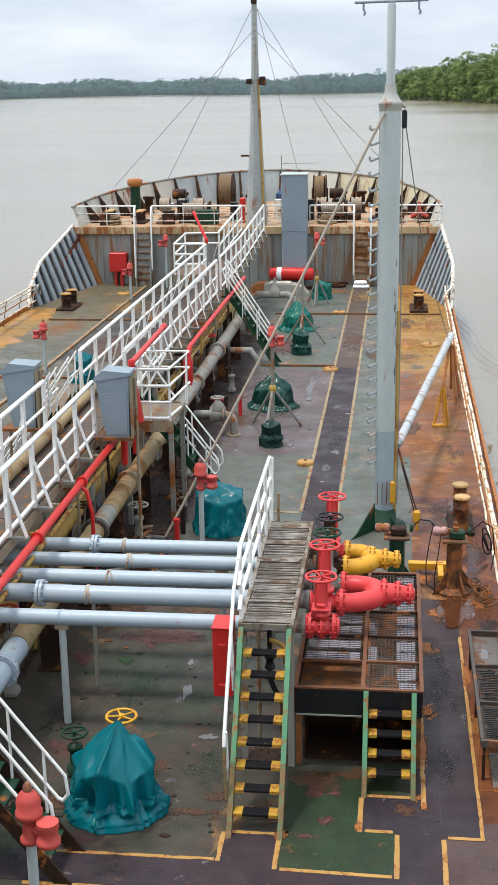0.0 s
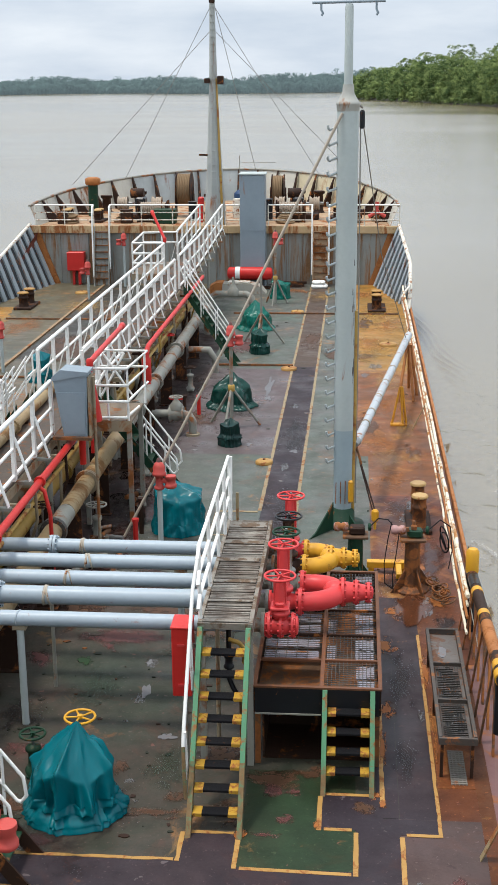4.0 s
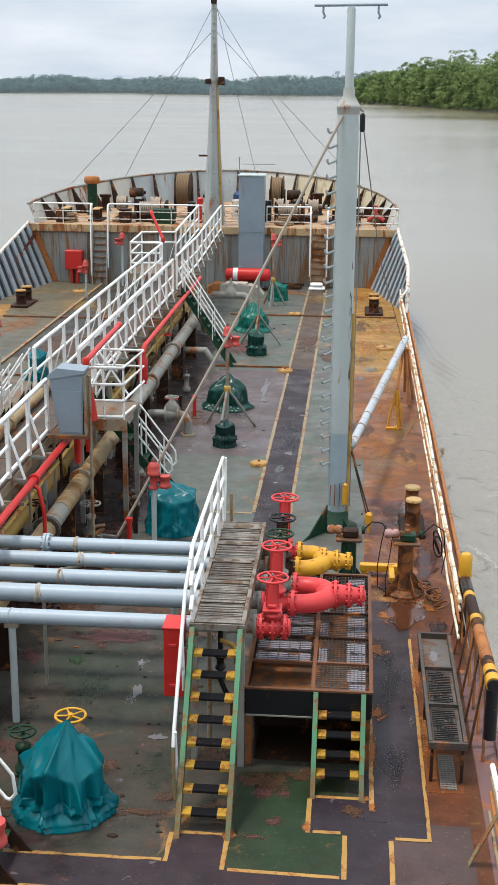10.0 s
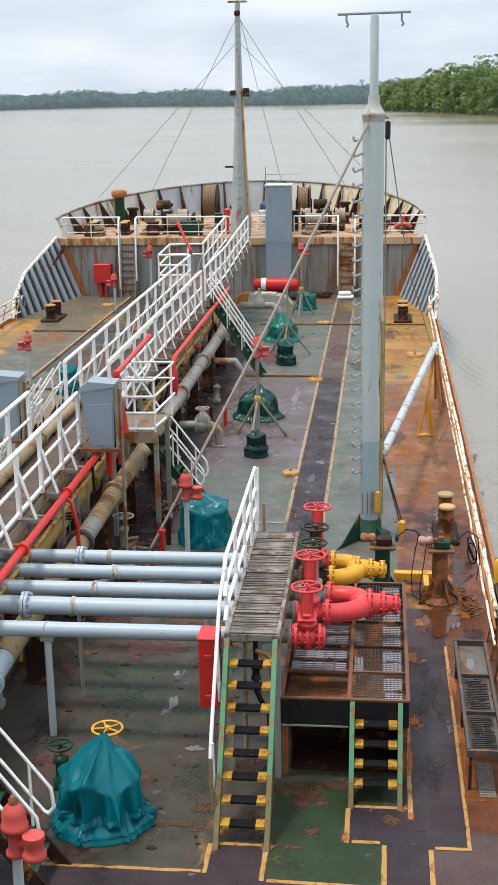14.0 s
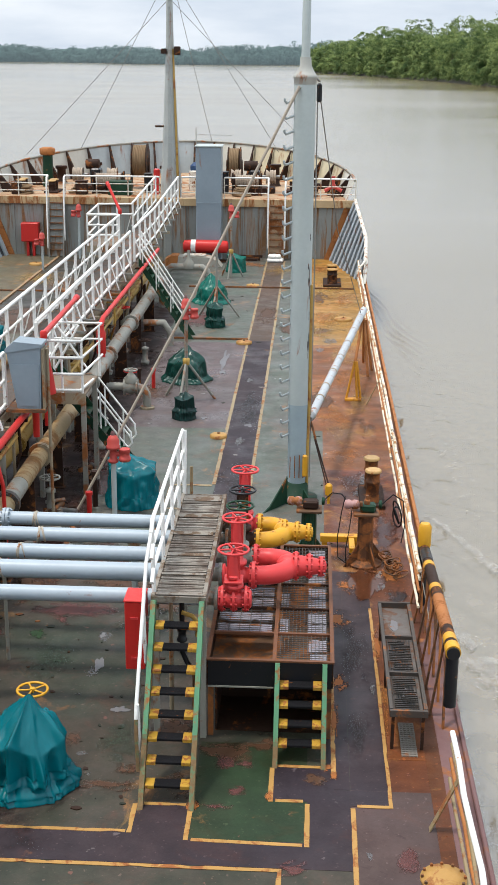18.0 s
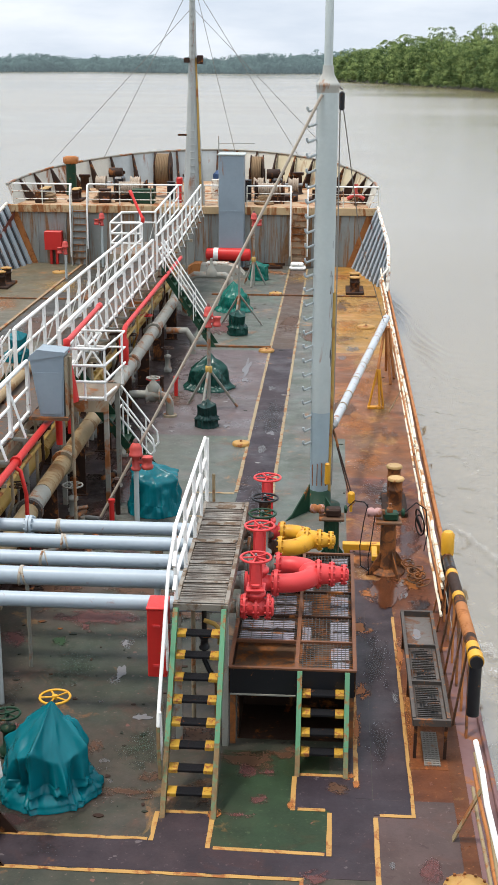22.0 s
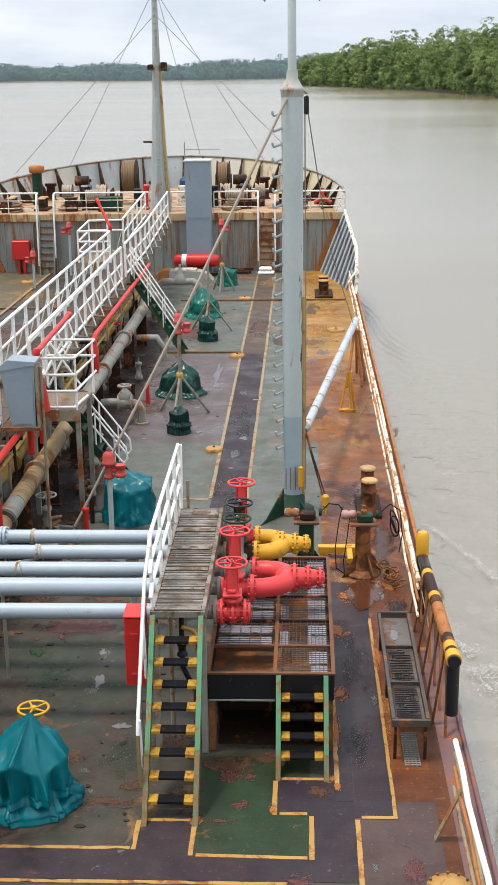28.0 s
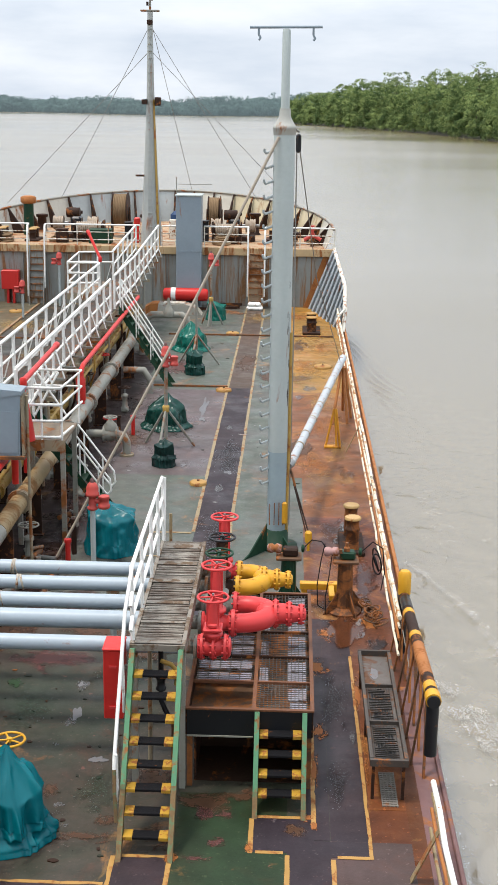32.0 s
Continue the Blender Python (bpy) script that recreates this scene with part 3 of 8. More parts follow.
for p, q in (((-3.83, 12.3), (-2.0, 12.3)), ((-1.93, 12.3), (-1.93, 12.82)), ((-1.82, 12.86), (-1.36, 12.86)), ((-1.27, 12.82), (-1.27, 12.2)), ((-1.18, 12.18), (0.02, 12.15)),
             ((0.1, 12.15), (0.1, 12.94)), ((0.02, 13.02), (-0.25, 13.02)), ((-0.34, 13.02), (-0.34, 13.7)), ((-0.25, 13.78), (0.25, 13.78)), ((0.42, 13.6), (0.42, 17.6)), ((-4.0, 11.68), (-0.2, 11.68)),
             ((-0.2, 11.68), (-0.2, 11.0)), ((0.64, 10.6), (0.64, 12.88)), ((0.72, 12.96), (1.04, 12.96)), ((1.09, 12.96), (1.06, 18.5))):
    line(p, q, 0.045 if q[1] == 18.5 else 0.058)
for x in (-1.9, -1.15):
    line((x, 20.2 if x > -1.5 else 24.4), (x, 53.4), 0.075, M_CREAM)
line((-2.75, 24.3), (-1.98, 24.3), 0.09, M_CREAM)
line((-2.75, 24.3), (-2.75, 21.5), 0.09, M_CREAM)
line((-2.68, 22.9), (-1.95, 22.9), 0.06, M_CREAM)

# welded seams and low angle bars across the deck
for i, (x0, x1, y) in enumerate(((-4.4, -1.9, 38.0), (-4.6, 1.6, 47.0), (-13.5, -7.2, 36.0), (-13.0, -7.2, 45.5))):
    part("deck_bar", Build().box(x0, x1, y - 0.04, y + 0.04, 0.0, 0.055), M_RUSTY, deck)
part("deck_bar", Build().box(-10.92, -10.82, 30, 53.5, 0.0, 0.06), M_RUSTTAN, deck, "long tan rusted angle bar")
low = [(-10.8, 53.6 - 0.5 * k) for k in range(31)]
high = [(-7.4 - 0.25 * noise.noise(Vector((k * 0.5, 2.0, 0))), 53.6 - 0.5 * k) for k in range(31)]
patch("paint_field", low + high[::-1], M_PORTDARK, "dark worn deck beside the catwalk", 0.0, 0.004)
low = [(PORT + 0.02, 38.2 + 0.33 * k) for k in range(31)]
high = [(-13.1 + 0.5 * noise.noise(Vector((k * 0.45, 5.0, 0))) + 0.25 * noise.noise(Vector((k * 1.7, 8.0, 0))), 38.2 + 0.33 * k) for k in range(31)]
patch("paint_field", low + high[::-1], M_STBDFAR, "orange rusted waterway on the port side", 0.0, 0.0035)

# gunwale bar along both sides
for x in (SIDE, PORT):
    part("gunwale_bar", Build().cbox(x - 0.03, x + 0.03, -5.2, 19.0, -0.3, 0.05, 0.012), M_MARGIN, deck, "dull red sheer strake edge")
    part("gunwale_bar", Build().cbox(x - 0.04, x + 0.03, 19.01, 48.6, -0.3, 0.14, 0.012), M_ORUST, deck, "orange rusted sheer strake edge")

# hull
outline = [(SIDE, -5.2), (SIDE, 48.5), (1.5, 53), (0.3, 57.5), (-1.8, 61.5), (-4.2, 64.3), (X0, 65.2)]
outline += [(mirror(x), y) for x, y in outline[-2::-1]]
solo("hull", Build().prism(outline, -4.5, -0.3), M_HULL, "rust red tanker hull deep in the water", "hull", kind="structure")


def bow_edge(a, grow=0.0):
    """The bow's plan curve at angle a (0 starboard, pi port)."""
    c, s = math.cos(a), math.sin(a)
    e = 2 / 1.9
    return X0 + (7.95 + grow) * math.copysign(abs(c) ** e, c), BULK_Y + (12.3 + grow) * abs(s) ** e


BOW = [math.pi * i / 44 for i in range(45)]
fore_poly = [bow_edge(a, -0.35) for a in BOW]
solo("forecastle_deck", Build().prism(fore_poly, FDECK - 0.12, FDECK), M_FDECK, "rusty tan raised forecastle deck", "deck", kind="structure")
bulwark = thing("bow_bulwark", (X0, 60, FDECK), "weathered cream bulwark plating round the bow", "bulwark", kind="structure")


def bow_top(a):
    x, y = bow_edge(a)
    return Vector((x, y, 3.35 + 0.72 * (y - BULK_Y) / 12.3))


for i in range(44):
    a, b = BOW[i], BOW[i + 1]
    p, q = Vector((*bow_edge(a, -0.4), FDECK - 0.15)), Vector((*bow_edge(b, -0.4), FDECK - 0.15))
    t, u = bow_top(a), bow_top(b)
    inward = (Vector((X0, 58, 0)) - Vector((p.x, p.y, 0))).normalized() * 0.012
    if i % 4 == 0:
        bd = Build()
    bd.slab([p, q, u, t], -inward)
    if i % 4 == 3:
        part("bulwark_plate", bd, M_BULWY if -4.5 < p.x < 0.5 else (M_BULWG if -11.5 < p.x < -5 else M_BULW), bulwark)
    if i % 2 == 0 and 1 < i < 43:
        st = Build()
        foot_in = p + inward.normalized() * 0.62
        st.slab([p + inward, foot_in, t + inward.normalized() * 0.06], (t - u).normalized() * 0.03)
        st.slab([foot_in, foot_in + inward.normalized() * 0.03, t + inward.normalized() * 0.10, t + inward.normalized() * 0.06], (t - u).normalized() * 0.09)
        part("bulwark_stay", st, M_RUSTDARK, bulwark)
part("bulwark_rail", Build().path([bow_top(a) for a in BOW], 0.06, 6), M_OLDGREY, bulwark, "rounded top rail")
# outer shell below the bulwark
shell = Build()
lower = [Vector((x, y, -0.3)) for x, y in outline[1:-1]]
for i in range(44):
    f0, f1 = i / 44 * (len(lower) - 1), (i + 1) / 44 * (len(lower) - 1)
    l0 = lower[int(f0)].lerp(lower[min(int(f0) + 1, len(lower) - 1)], f0 - int(f0))
    l1 = lower[min(int(f1), len(lower) - 1)].lerp(lower[min(int(f1) + 1, len(lower) - 1)], f1 - int(f1))
    shell.add([l0, l1, Vector((*bow_edge(BOW[i + 1], -0.36), FDECK - 0.13)), Vector((*bow_edge(BOW[i], -0.36), FDECK - 0.13))], [(0, 1, 2, 3)])
solo("bow_shell", shell, M_HULL, "flared rust red bow plating", "hull", kind="structure")

# forecastle bulkhead with vertical stiffeners
bulkhead = solo("bulkhead_wall", Build().slab([(mirror(0.8), BULK_Y, 0), (0.8, BULK_Y, 0), (1.72, BULK_Y, FDECK - 0.12), (mirror(1.72), BULK_Y, FDECK - 0.12)], (0, 0.02, 0)), M_BULK,
                "rust streaked grey steel bulkhead under the forecastle", "bulkhead", kind="structure")
x = mirror(0.8) + 0.3
while x < 0.7:
    if not (-5.1 < x < -3.6 or -2.0 < x < -1.05 or -11.5 < x < -10.4):
        part("stiffener", Build().box(x, x + 0.05, BULK_Y - 0.07, BULK_Y - 0.002, 0.0, FDECK - 0.12), M_BULK, bulkhead)
    x += 0.62
part("deck_edge", Build().cbox(mirror(1.75), 1.75, BULK_Y - 0.16, BULK_Y - 0.002, FDECK - 0.3, FDECK + 0.02, 0.015), M_TAN, bulkhead, "tan rusted deck edge")
for sgn, pt in ((1, lambda v: v), (-1, mirror)):
    part("corner_bar", Build().slab([(pt(0.52), BULK_Y - 0.1, 0), (pt(0.82), BULK_Y - 0.1, 0), (pt(1.74), BULK_Y - 0.1, FDECK), (pt(1.44), BULK_Y - 0.1, FDECK)], (0, 0.09, 0)), M_ORUST, bulkhead, "orange rusted corner bar")

# ribbed wing bulwarks that fall from the forecastle to the main deck
for sgn, pt in ((1, lambda v: v), (-1, mirror)):
    wing = thing("wing_bulwark", (pt(1.4), 51, 0), "grey ribbed steel wing bulwark with dark gaps", "bulwark", "wing bulwarks", "structure")
    A, B = Vector((pt(0.80), 54.1, 0)), Vector((pt(1.98), 48.4, 0))
    C, D = Vector((pt(2.08), 48.2, 0.75)), Vector((pt(1.78), 54.1, FDECK))
    K = Vector((pt(2.12), 50.0, 1.55))
    out = Vector((sgn * 0.02, 0.004, 0))
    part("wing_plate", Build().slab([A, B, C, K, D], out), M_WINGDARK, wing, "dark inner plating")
    n = 9
    for i in range(n):
        f0 = (i + 0.15) / n
        f1 = (i + 0.6) / n
        lo0, lo1 = A.lerp(B, f0), A.lerp(B, f1)

        def edge_top(f):
            return D.lerp(K, f / 0.7) if f < 0.7 else K.lerp(C, (f - 0.7) / 0.3)

        part("rib", Build().slab([lo0, lo1, edge_top(f1), edge_top(f0)], -out.normalized() * 0.09), M_STRIPE, wing)
    part("cap_rail", Build().path([D + Vector((0, 0.1, 0.05)), K, C, Vector((pt(2.0), 47.6, 0.1))], 0.075, 8), M_WHITE_RUSTY, wing, "cream rounded cap rail")


# ---- water and banks ----
def water_mat():
    """Silty river: slicks and ruffled lanes side by side, short chop over all."""
    m, nodes, links, bsdf = node_mat("muddy_river_water")
    co = nodes.new("ShaderNodeTexCoord").outputs["Object"]

    def stretched(sx, sy):
        mp = nodes.new("ShaderNodeMapping")
        mp.inputs["Scale"].default_value = (sx, sy, 1.0)
        links.new(co, mp.inputs["Vector"])
        return mp.outputs["Vector"]

    small = noise_node(nodes, links, stretched(1.0, 0.5), 2.4, 5.0, 0.6)
    swell = noise_node(nodes, links, stretched(0.6, 1.0), 0.35, 3.0, 0.5, 0.8)
    wide = noise_node(nodes, links, co, 0.035, 3.0, 0.5, 0.6)
    lanes = noise_node(nodes, links, stretched(0.004, 0.012), 1.0, 5.0, 0.6, 0.5)
    mud = blend(nodes, links, wide, (0.13, 0.1, 0.046), (0.168, 0.132, 0.068))
    links.new(mud, bsdf.inputs["Base Color"])
    bsdf.inputs["Specular IOR Level"].default_value = 0.6
    bsdf.inputs["IOR"].default_value = 2.45
    links.new(ramp(nodes, links, lanes, 0.36, 0.6, (0.12, 0.12, 0.12, 1), (0.22, 0.22, 0.22, 1)), bsdf.inputs["Roughness"])
    b1 = nodes.new("ShaderNodeBump")
    b1.inputs["Strength"].default_value, b1.inputs["Distance"].default_value = 0.24, 0.1
    links.new(small, b1.inputs["Height"])
    b2 = nodes.new("ShaderNodeBump")
    b2.inputs["Strength"].default_value, b2.inputs["Distance"].default_value = 0.04, 0.3
    links.new(swell, b2.inputs["Height"])
    links.new(b1.outputs["Normal"], b2.inputs["Normal"])
    links.new(b2.outputs["Normal"], bsdf.inputs["Normal"])
    return m


WATER = -1.8
M_WATER = water_mat()
solo("river_water", Build().add([(-4500, -1500, WATER), (4500, -1500, WATER), (4500, 4500, WATER), (-4500, 4500, WATER)], [(0, 1, 2, 3)]), M_WATER,
     "broad calm muddy grey river water", "water", kind="structure")


def bow_wave():
    """The ship's own waves: fine crests that fan aft and outward from the starboard bow and die away along the hull."""
    vs, fs = [], []
    nx, ny = 150, 420
    for j in range(ny + 1):
        y = 8.0 + 56.0 * j / ny
        for i in range(nx + 1):
            u = i / nx
            x = 2.05 + 13.0 * u ** 1.35
            d = x - 2.1
            # crests lean aft as they go out; the packet opens like a fan
            front = 61.0 - d * 6.0
            back = 56.5 - 7.0 * min(1.0, d / 1.2) - d * 6.4
            mid, half = (front + back) / 2, max(1.0, (front - back) / 2)
            fan = math.exp(-(((y - mid) / half) ** 4)) * math.exp(-d / 1.1)
            wob = noise.noise(Vector((x * 0.35, y * 0.16, 2.0)))
            s = (y + d * 6.5) * 3.0 + wob * 9.0 + 2.0 * noise.noise(Vector((x * 1.1, y * 0.5, 6.0)))
            crest = max(0.0, math.sin(s)) ** 2 - 0.35
            h = 0.27 * fan * crest * (0.55 + 0.8 * noise.noise(Vector((x * 0.8, y * 0.12, 8.0))))
            side = math.exp(-d / 4.5) * min(1.0, max(0.0, (48 - y) / 14))
            h += side * (0.085 * noise.noise(Vector((x * 1.2, y * 0.7, 5.0))) + 0.06 * noise.noise(Vector((x * 2.6, y * 1.6, 3.0))) + 0.045 * noise.noise(Vector((x * 4.0, y * 3.0, 1.0))))
            rim = min(1.0, (1 - u) * 5, (1 - j / ny) * 8, j / ny * 8)
            vs.append((x, y, WATER + 0.004 + max(0.02, 0.085 + h) * rim))
    for j in range(ny):
        for i in range(nx):
            k = j * (nx + 1) + i
            fs.append((k, k + 1, k + nx + 2, k + nx + 1))
    return Build().add(vs, fs, True)


solo("bow_wave", bow_wave(), M_WATER, "slanting ripples of the bow wave along the hull", "water", kind="structure")


def leaf_mat(name, a, b, haze_glow=0.0):
    m, nodes, links, bsdf = node_mat(name)
    info = nodes.new("ShaderNodeNewGeometry").outputs["Random Per Island"]
    co = nodes.new("ShaderNodeTexCoord").outputs["Object"]
    big = noise_node(nodes, links, co, 0.11, 4.0)
    c1 = blend(nodes, links, info, a, b)
    col = blend(nodes, links, ramp(nodes, links, big, 0.4, 0.62), c1, tuple(v * 0.7 for v in a))
    clump = noise_node(nodes, links, co, 0.33, 3.0)
    col = blend(nodes, links, maths(nodes, links, "MULTIPLY", ramp(nodes, links, clump, 0.5, 0.62), 0.5), col, tuple(min(1.0, v * 1.2) for v in b))
    links.new(col, bsdf.inputs["Base Color"])
    bsdf.inputs["Roughness"].default_value = 0.8
    bsdf.inputs["Specular IOR Level"].default_value = 0.08
    # distance haze, put in as a faint bluish glow of the leaves
    if haze_glow:
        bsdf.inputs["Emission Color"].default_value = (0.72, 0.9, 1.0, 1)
        bsdf.inputs["Emission Strength"].default_value = haze_glow
    glow = nodes.new("ShaderNodeBsdfTranslucent")
    links.new(col, glow.inputs["Color"])
    both = nodes.new("ShaderNodeMixShader")
    both.inputs["Fac"].default_value = 0.42
    links.new(bsdf.outputs["BSDF"], both.inputs[1])
    links.new(glow.outputs["BSDF"], both.inputs[2])
    links.new(both.outputs["Shader"], nodes["Material Output"].inputs["Surface"])
    return m


M_LEAF = leaf_mat("jungle_leaves", (0.095, 0.16, 0.06), (0.34, 0.41, 0.15))
# far leaves: haze painted in as bluish colour and a weak glow
M_LEAFFAR = leaf_mat("jungle_leaves_haze_painted", (0.085, 0.14, 0.12), (0.125, 0.19, 0.165), 0.2)
M_BARK = paint("bark", (0.11, 0.095, 0.08), 0.0, 0.85, 0.3, 8, 0.4)
M_BANK = paint("dark_mud_bank", (0.05, 0.05, 0.035), 0.0, 0.9, 0.3, 0.5, 0.3)


def crown(bd, rng, cx, cy, base, top, rad, clumps, leaves, size):
    """A crown of rounded leaf clumps with gaps and an uneven outline; each clump a burst of leaves that face outward."""
    for _ in range(clumps):
        h = rng.random() ** 0.8
        ang, rr = rng.uniform(math.pi, 2 * math.pi), rad * (0.35 + 0.65 * math.sin(math.pi * (0.12 + 0.8 * h))) * rng.uniform(0.3, 1.0)
        c = Vector((cx + math.cos(ang) * rr, cy + math.sin(ang) * rr, base + (top - base) * h))
        R = size * rng.uniform(2.2, 4.2)
        for _ in range(leaves):
            n = Vector((rng.gauss(0, 1), -abs(rng.gauss(0, 1)) * 0.8, rng.gauss(0.5, 0.9))).normalized()
            p = c + Vector((n.x * R, n.y * R, n.z * R * 0.7)) * rng.uniform(0.75, 1.0)
            n = (n + Vector((rng.gauss(0, 0.3), rng.gauss(0, 0.3), rng.gauss(0.1, 0.3)))).normalized()
            u = n.orthogonal().normalized()
            u.rotate(Matrix.Rotation(rng.uniform(0, 6.28), 3, n))
            w = n.cross(u)
            s, k = size * rng.uniform(0.5, 0.9), size * rng.uniform(0.4, 0.7)
            bd.add([p - u * s, p - w * k, p + u * s, p + w * k], [(0, 1, 2, 3)])


def bank_line(pts, az):
    for (a0, d0), (a1, d1) in zip(pts, pts[1:]):
        if a0 <= az <= a1:
            return d0 + (d1 - d0) * (az - a0) / (a1 - a0)
    return pts[-1][1]


NEAR = [(-1.6, 760), (0.0, 690), (3.0, 585), (6.0, 490), (9.0, 400), (14.0, 300), (24.0, 210), (40.0, 170)]
rng = random.Random(5)


def polar(az, d, z=WATER):
    return Vector((d * math.sin(radians(az)), d * math.cos(radians(az)), z))


bd, trunks = Build(), Build()
az = -0.4
while az < 13.0:
    d = bank_line(NEAR, max(az, -1.6))
    for row, (extra, h0, h1) in enumerate(((1, 5, 9), (9, 10, 16), (22, 15, 21), (40, 17, 25))):
        p = polar(az + rng.uniform(-0.15, 0.15), d + extra + rng.uniform(-3, 3))
        edge = min(0.97, 0.5 + max(0.0, az + 0.4) / 7.0)
        h = rng.uniform(h0, h1) * edge
        crown(bd, rng, p.x, p.y, WATER + 0.3 + 0.18 * h * (row > 0), WATER + h, h * rng.uniform(0.3, 0.44), 16 + 10 * row, 42, 0.38)
        if row > 0 and rng.random() < 0.5:
            trunks.tube((p.x, p.y, WATER), (p.x + rng.uniform(-1, 1), p.y, WATER + h * 0.8), 0.28, 0.1, 5)
    az += 0.17
k = 0
while k < 98:
    a0, a1 = -0.3 + k * 0.14, -0.3 + (k + 1) * 0.14
    h0, h1 = (min(0.97, 0.5 + (a + 0.4) / 7.0) * (15.0 + 4 * noise.noise(Vector((a * 1.5, 7.0, 0.0)))) for a in (a0, a1))
    d0, d1 = bank_line(NEAR, max(a0, -1.6)) + 26, bank_line(NEAR, max(a1, -1.6)) + 26
    bd.add([polar(a0, d0), polar(a1, d1), polar(a1, d1 + 6, WATER + h1), polar(a0, d0 + 6, WATER + h0)], [(0, 1, 2, 3)])
    k += 1
solo("near_bank_woods", bd, M_LEAF, "dense green jungle along the river bank", "trees", kind="stuff")
solo("near_bank_trunks", trunks, M_BARK, "pale trunks among the bank jungle", "trunks", kind="stuff")
# one bare topped tree that stands above the rest
for az, d, h in ((7.9, 455, 24.5), (4.4, 565, 21.0)):
    p = polar(az, d)
    tall = thing("tall_tree", p, "tall thin crowned tree above the bank jungle", "tree", "tall bank trees")
    tr = Build().path([p, p + Vector((0.5, 0, h * 0.5)), p + Vector((-0.3, 0, h * 0.92))], 0.45, 7, 0.12)
    for k in range(7):
        s = p + Vector((0, 0, h * (0.6 + 0.05 * k)))
        tr.tube(s, s + Vector((rng.uniform(-4, 4), rng.uniform(-2, 2), rng.uniform(1.5, 3.5))), 0.12, 0.04, 5)
    part("trunk", tr, M_BARK, tall)
    cr = Build()
    crown(cr, rng, p.x, p.y, p.z + h * 0.66, p.z + h, h * 0.13, 12, 10, 0.4)
    part("crown", cr, M_LEAF, tall)
bd = Build()
az = -24.0
while az < 4.0:
    d = 1130 + 70 * math.sin(az * 0.35) - 12 * max(0, -az - 10)
    for extra, h0, h1 in ((2, 5, 8), (16, 8, 11), (24, 10, 13)):
        p = polar(az + rng.uniform(-0.06, 0.06), d + extra)
        h = rng.uniform(h0, h1) * (1.0 + 0.16 * math.sin(az * 1.3) + 0.55 * min(1.0, max(0.0, (az + 4.0) / 4.5)) + (0.2 if rng.random() < 0.04 else 0))
        crown(bd, rng, p.x, p.y, WATER + 0.3, WATER + h, h * rng.uniform(0.35, 0.55), 24, 18, 0.75)
    az += 0.125
k = 0
while k < 236:
    a0, a1 = -24.0 + k * 0.12, -24.0 + (k + 1) * 0.12
    h0 = 11.0 + 5.5 * min(1.0, max(0.0, (a0 + 4.0) / 4.5)) + 3.0 * noise.noise(Vector((a0 * 0.9, 3.0, 0.0))) + 1.5 * noise.noise(Vector((a0 * 4, 1.0, 0.0)))
    h1 = 11.0 + 5.5 * min(1.0, max(0.0, (a1 + 4.0) / 4.5)) + 3.0 * noise.noise(Vector((a1 * 0.9, 3.0, 0.0))) + 1.5 * noise.noise(Vector((a1 * 4, 1.0, 0.0)))
    dd = 1155 + 70 * math.sin(a0 * 0.35) - 12 * max(0, -a0 - 10)
    bd.add([polar(a0, dd), polar(a1, dd), polar(a1, dd + 8, WATER + h1), polar(a0, dd + 8, WATER + h0)], [(0, 1, 2, 3)])
    k += 1
solo("far_bank_backdrop", bd, M_LEAFFAR, "green woods on the far river bank, haze painted in", "trees", kind="stuff")
bank = Build()
for pts, rng_az in ((NEAR, [-0.4 + 0.7 * i for i in range(58)]),):
    for a, b in zip(rng_az, rng_az[1:]):
        d0, d1 = bank_line(pts, max(a, -1.6)), bank_line(pts, max(b, -1.6))
        bank.add([polar(a, d0 - 1), polar(b, d1 - 1), polar(b, d1 + 4, WATER + 1.2), polar(a, d0 + 4, WATER + 1.2), polar(b, d1 + 900, WATER + 2), polar(a, d0 + 900, WATER + 2)], [(0, 1, 2, 3), (3, 2, 4, 5)])
for i in range(60):
    a, b = -24 + 0.45 * i, -24 + 0.45 * (i + 1)
    d = 1150 + 70 * math.sin(a * 0.35) - 12 * max(0, -a - 10)
    bank.add([polar(a, d + 20), polar(b, d + 20), polar(b, d + 26, WATER + 2), polar(a, d + 26, WATER + 2), polar(b, d + 1500, WATER + 2.5), polar(a, d + 1500, WATER + 2.5)], [(0, 1, 2, 3), (3, 2, 4, 5)])
solo("river_bank", bank, M_BANK, "low dark muddy river banks", "ground", kind="structure")


# broken foam of the bow wave and wake on the starboard water
def foam_mat(name, lo, hi, cover):
    m, nodes, links, bsdf = node_mat(name)
    co = nodes.new("ShaderNodeTexCoord").outputs["Object"]
    n1 = noise_node(nodes, links, co, 5.5, 8.0, 0.78, 0.8)
    n2 = noise_node(nodes, links, co, 0.7, 4.0, 0.6)
    fac = maths(nodes, links, "ADD", n1, maths(nodes, links, "MULTIPLY", maths(nodes, links, "SUBTRACT", n2, 0.5), 0.5))
    bsdf.inputs["Base Color"].default_value = (0.55, 0.53, 0.49, 1)
    bsdf.inputs["Roughness"].default_value = 0.8
    links.new(maths(nodes, links, "MULTIPLY", ramp(nodes, links, fac, lo, hi), cover), bsdf.inputs["Alpha"])
    return m


M_FOAM = foam_mat("broken_foam", 0.5, 0.78, 0.4)
M_FOAMLINE = foam_mat("white_foam", 0.34, 0.7, 0.6)


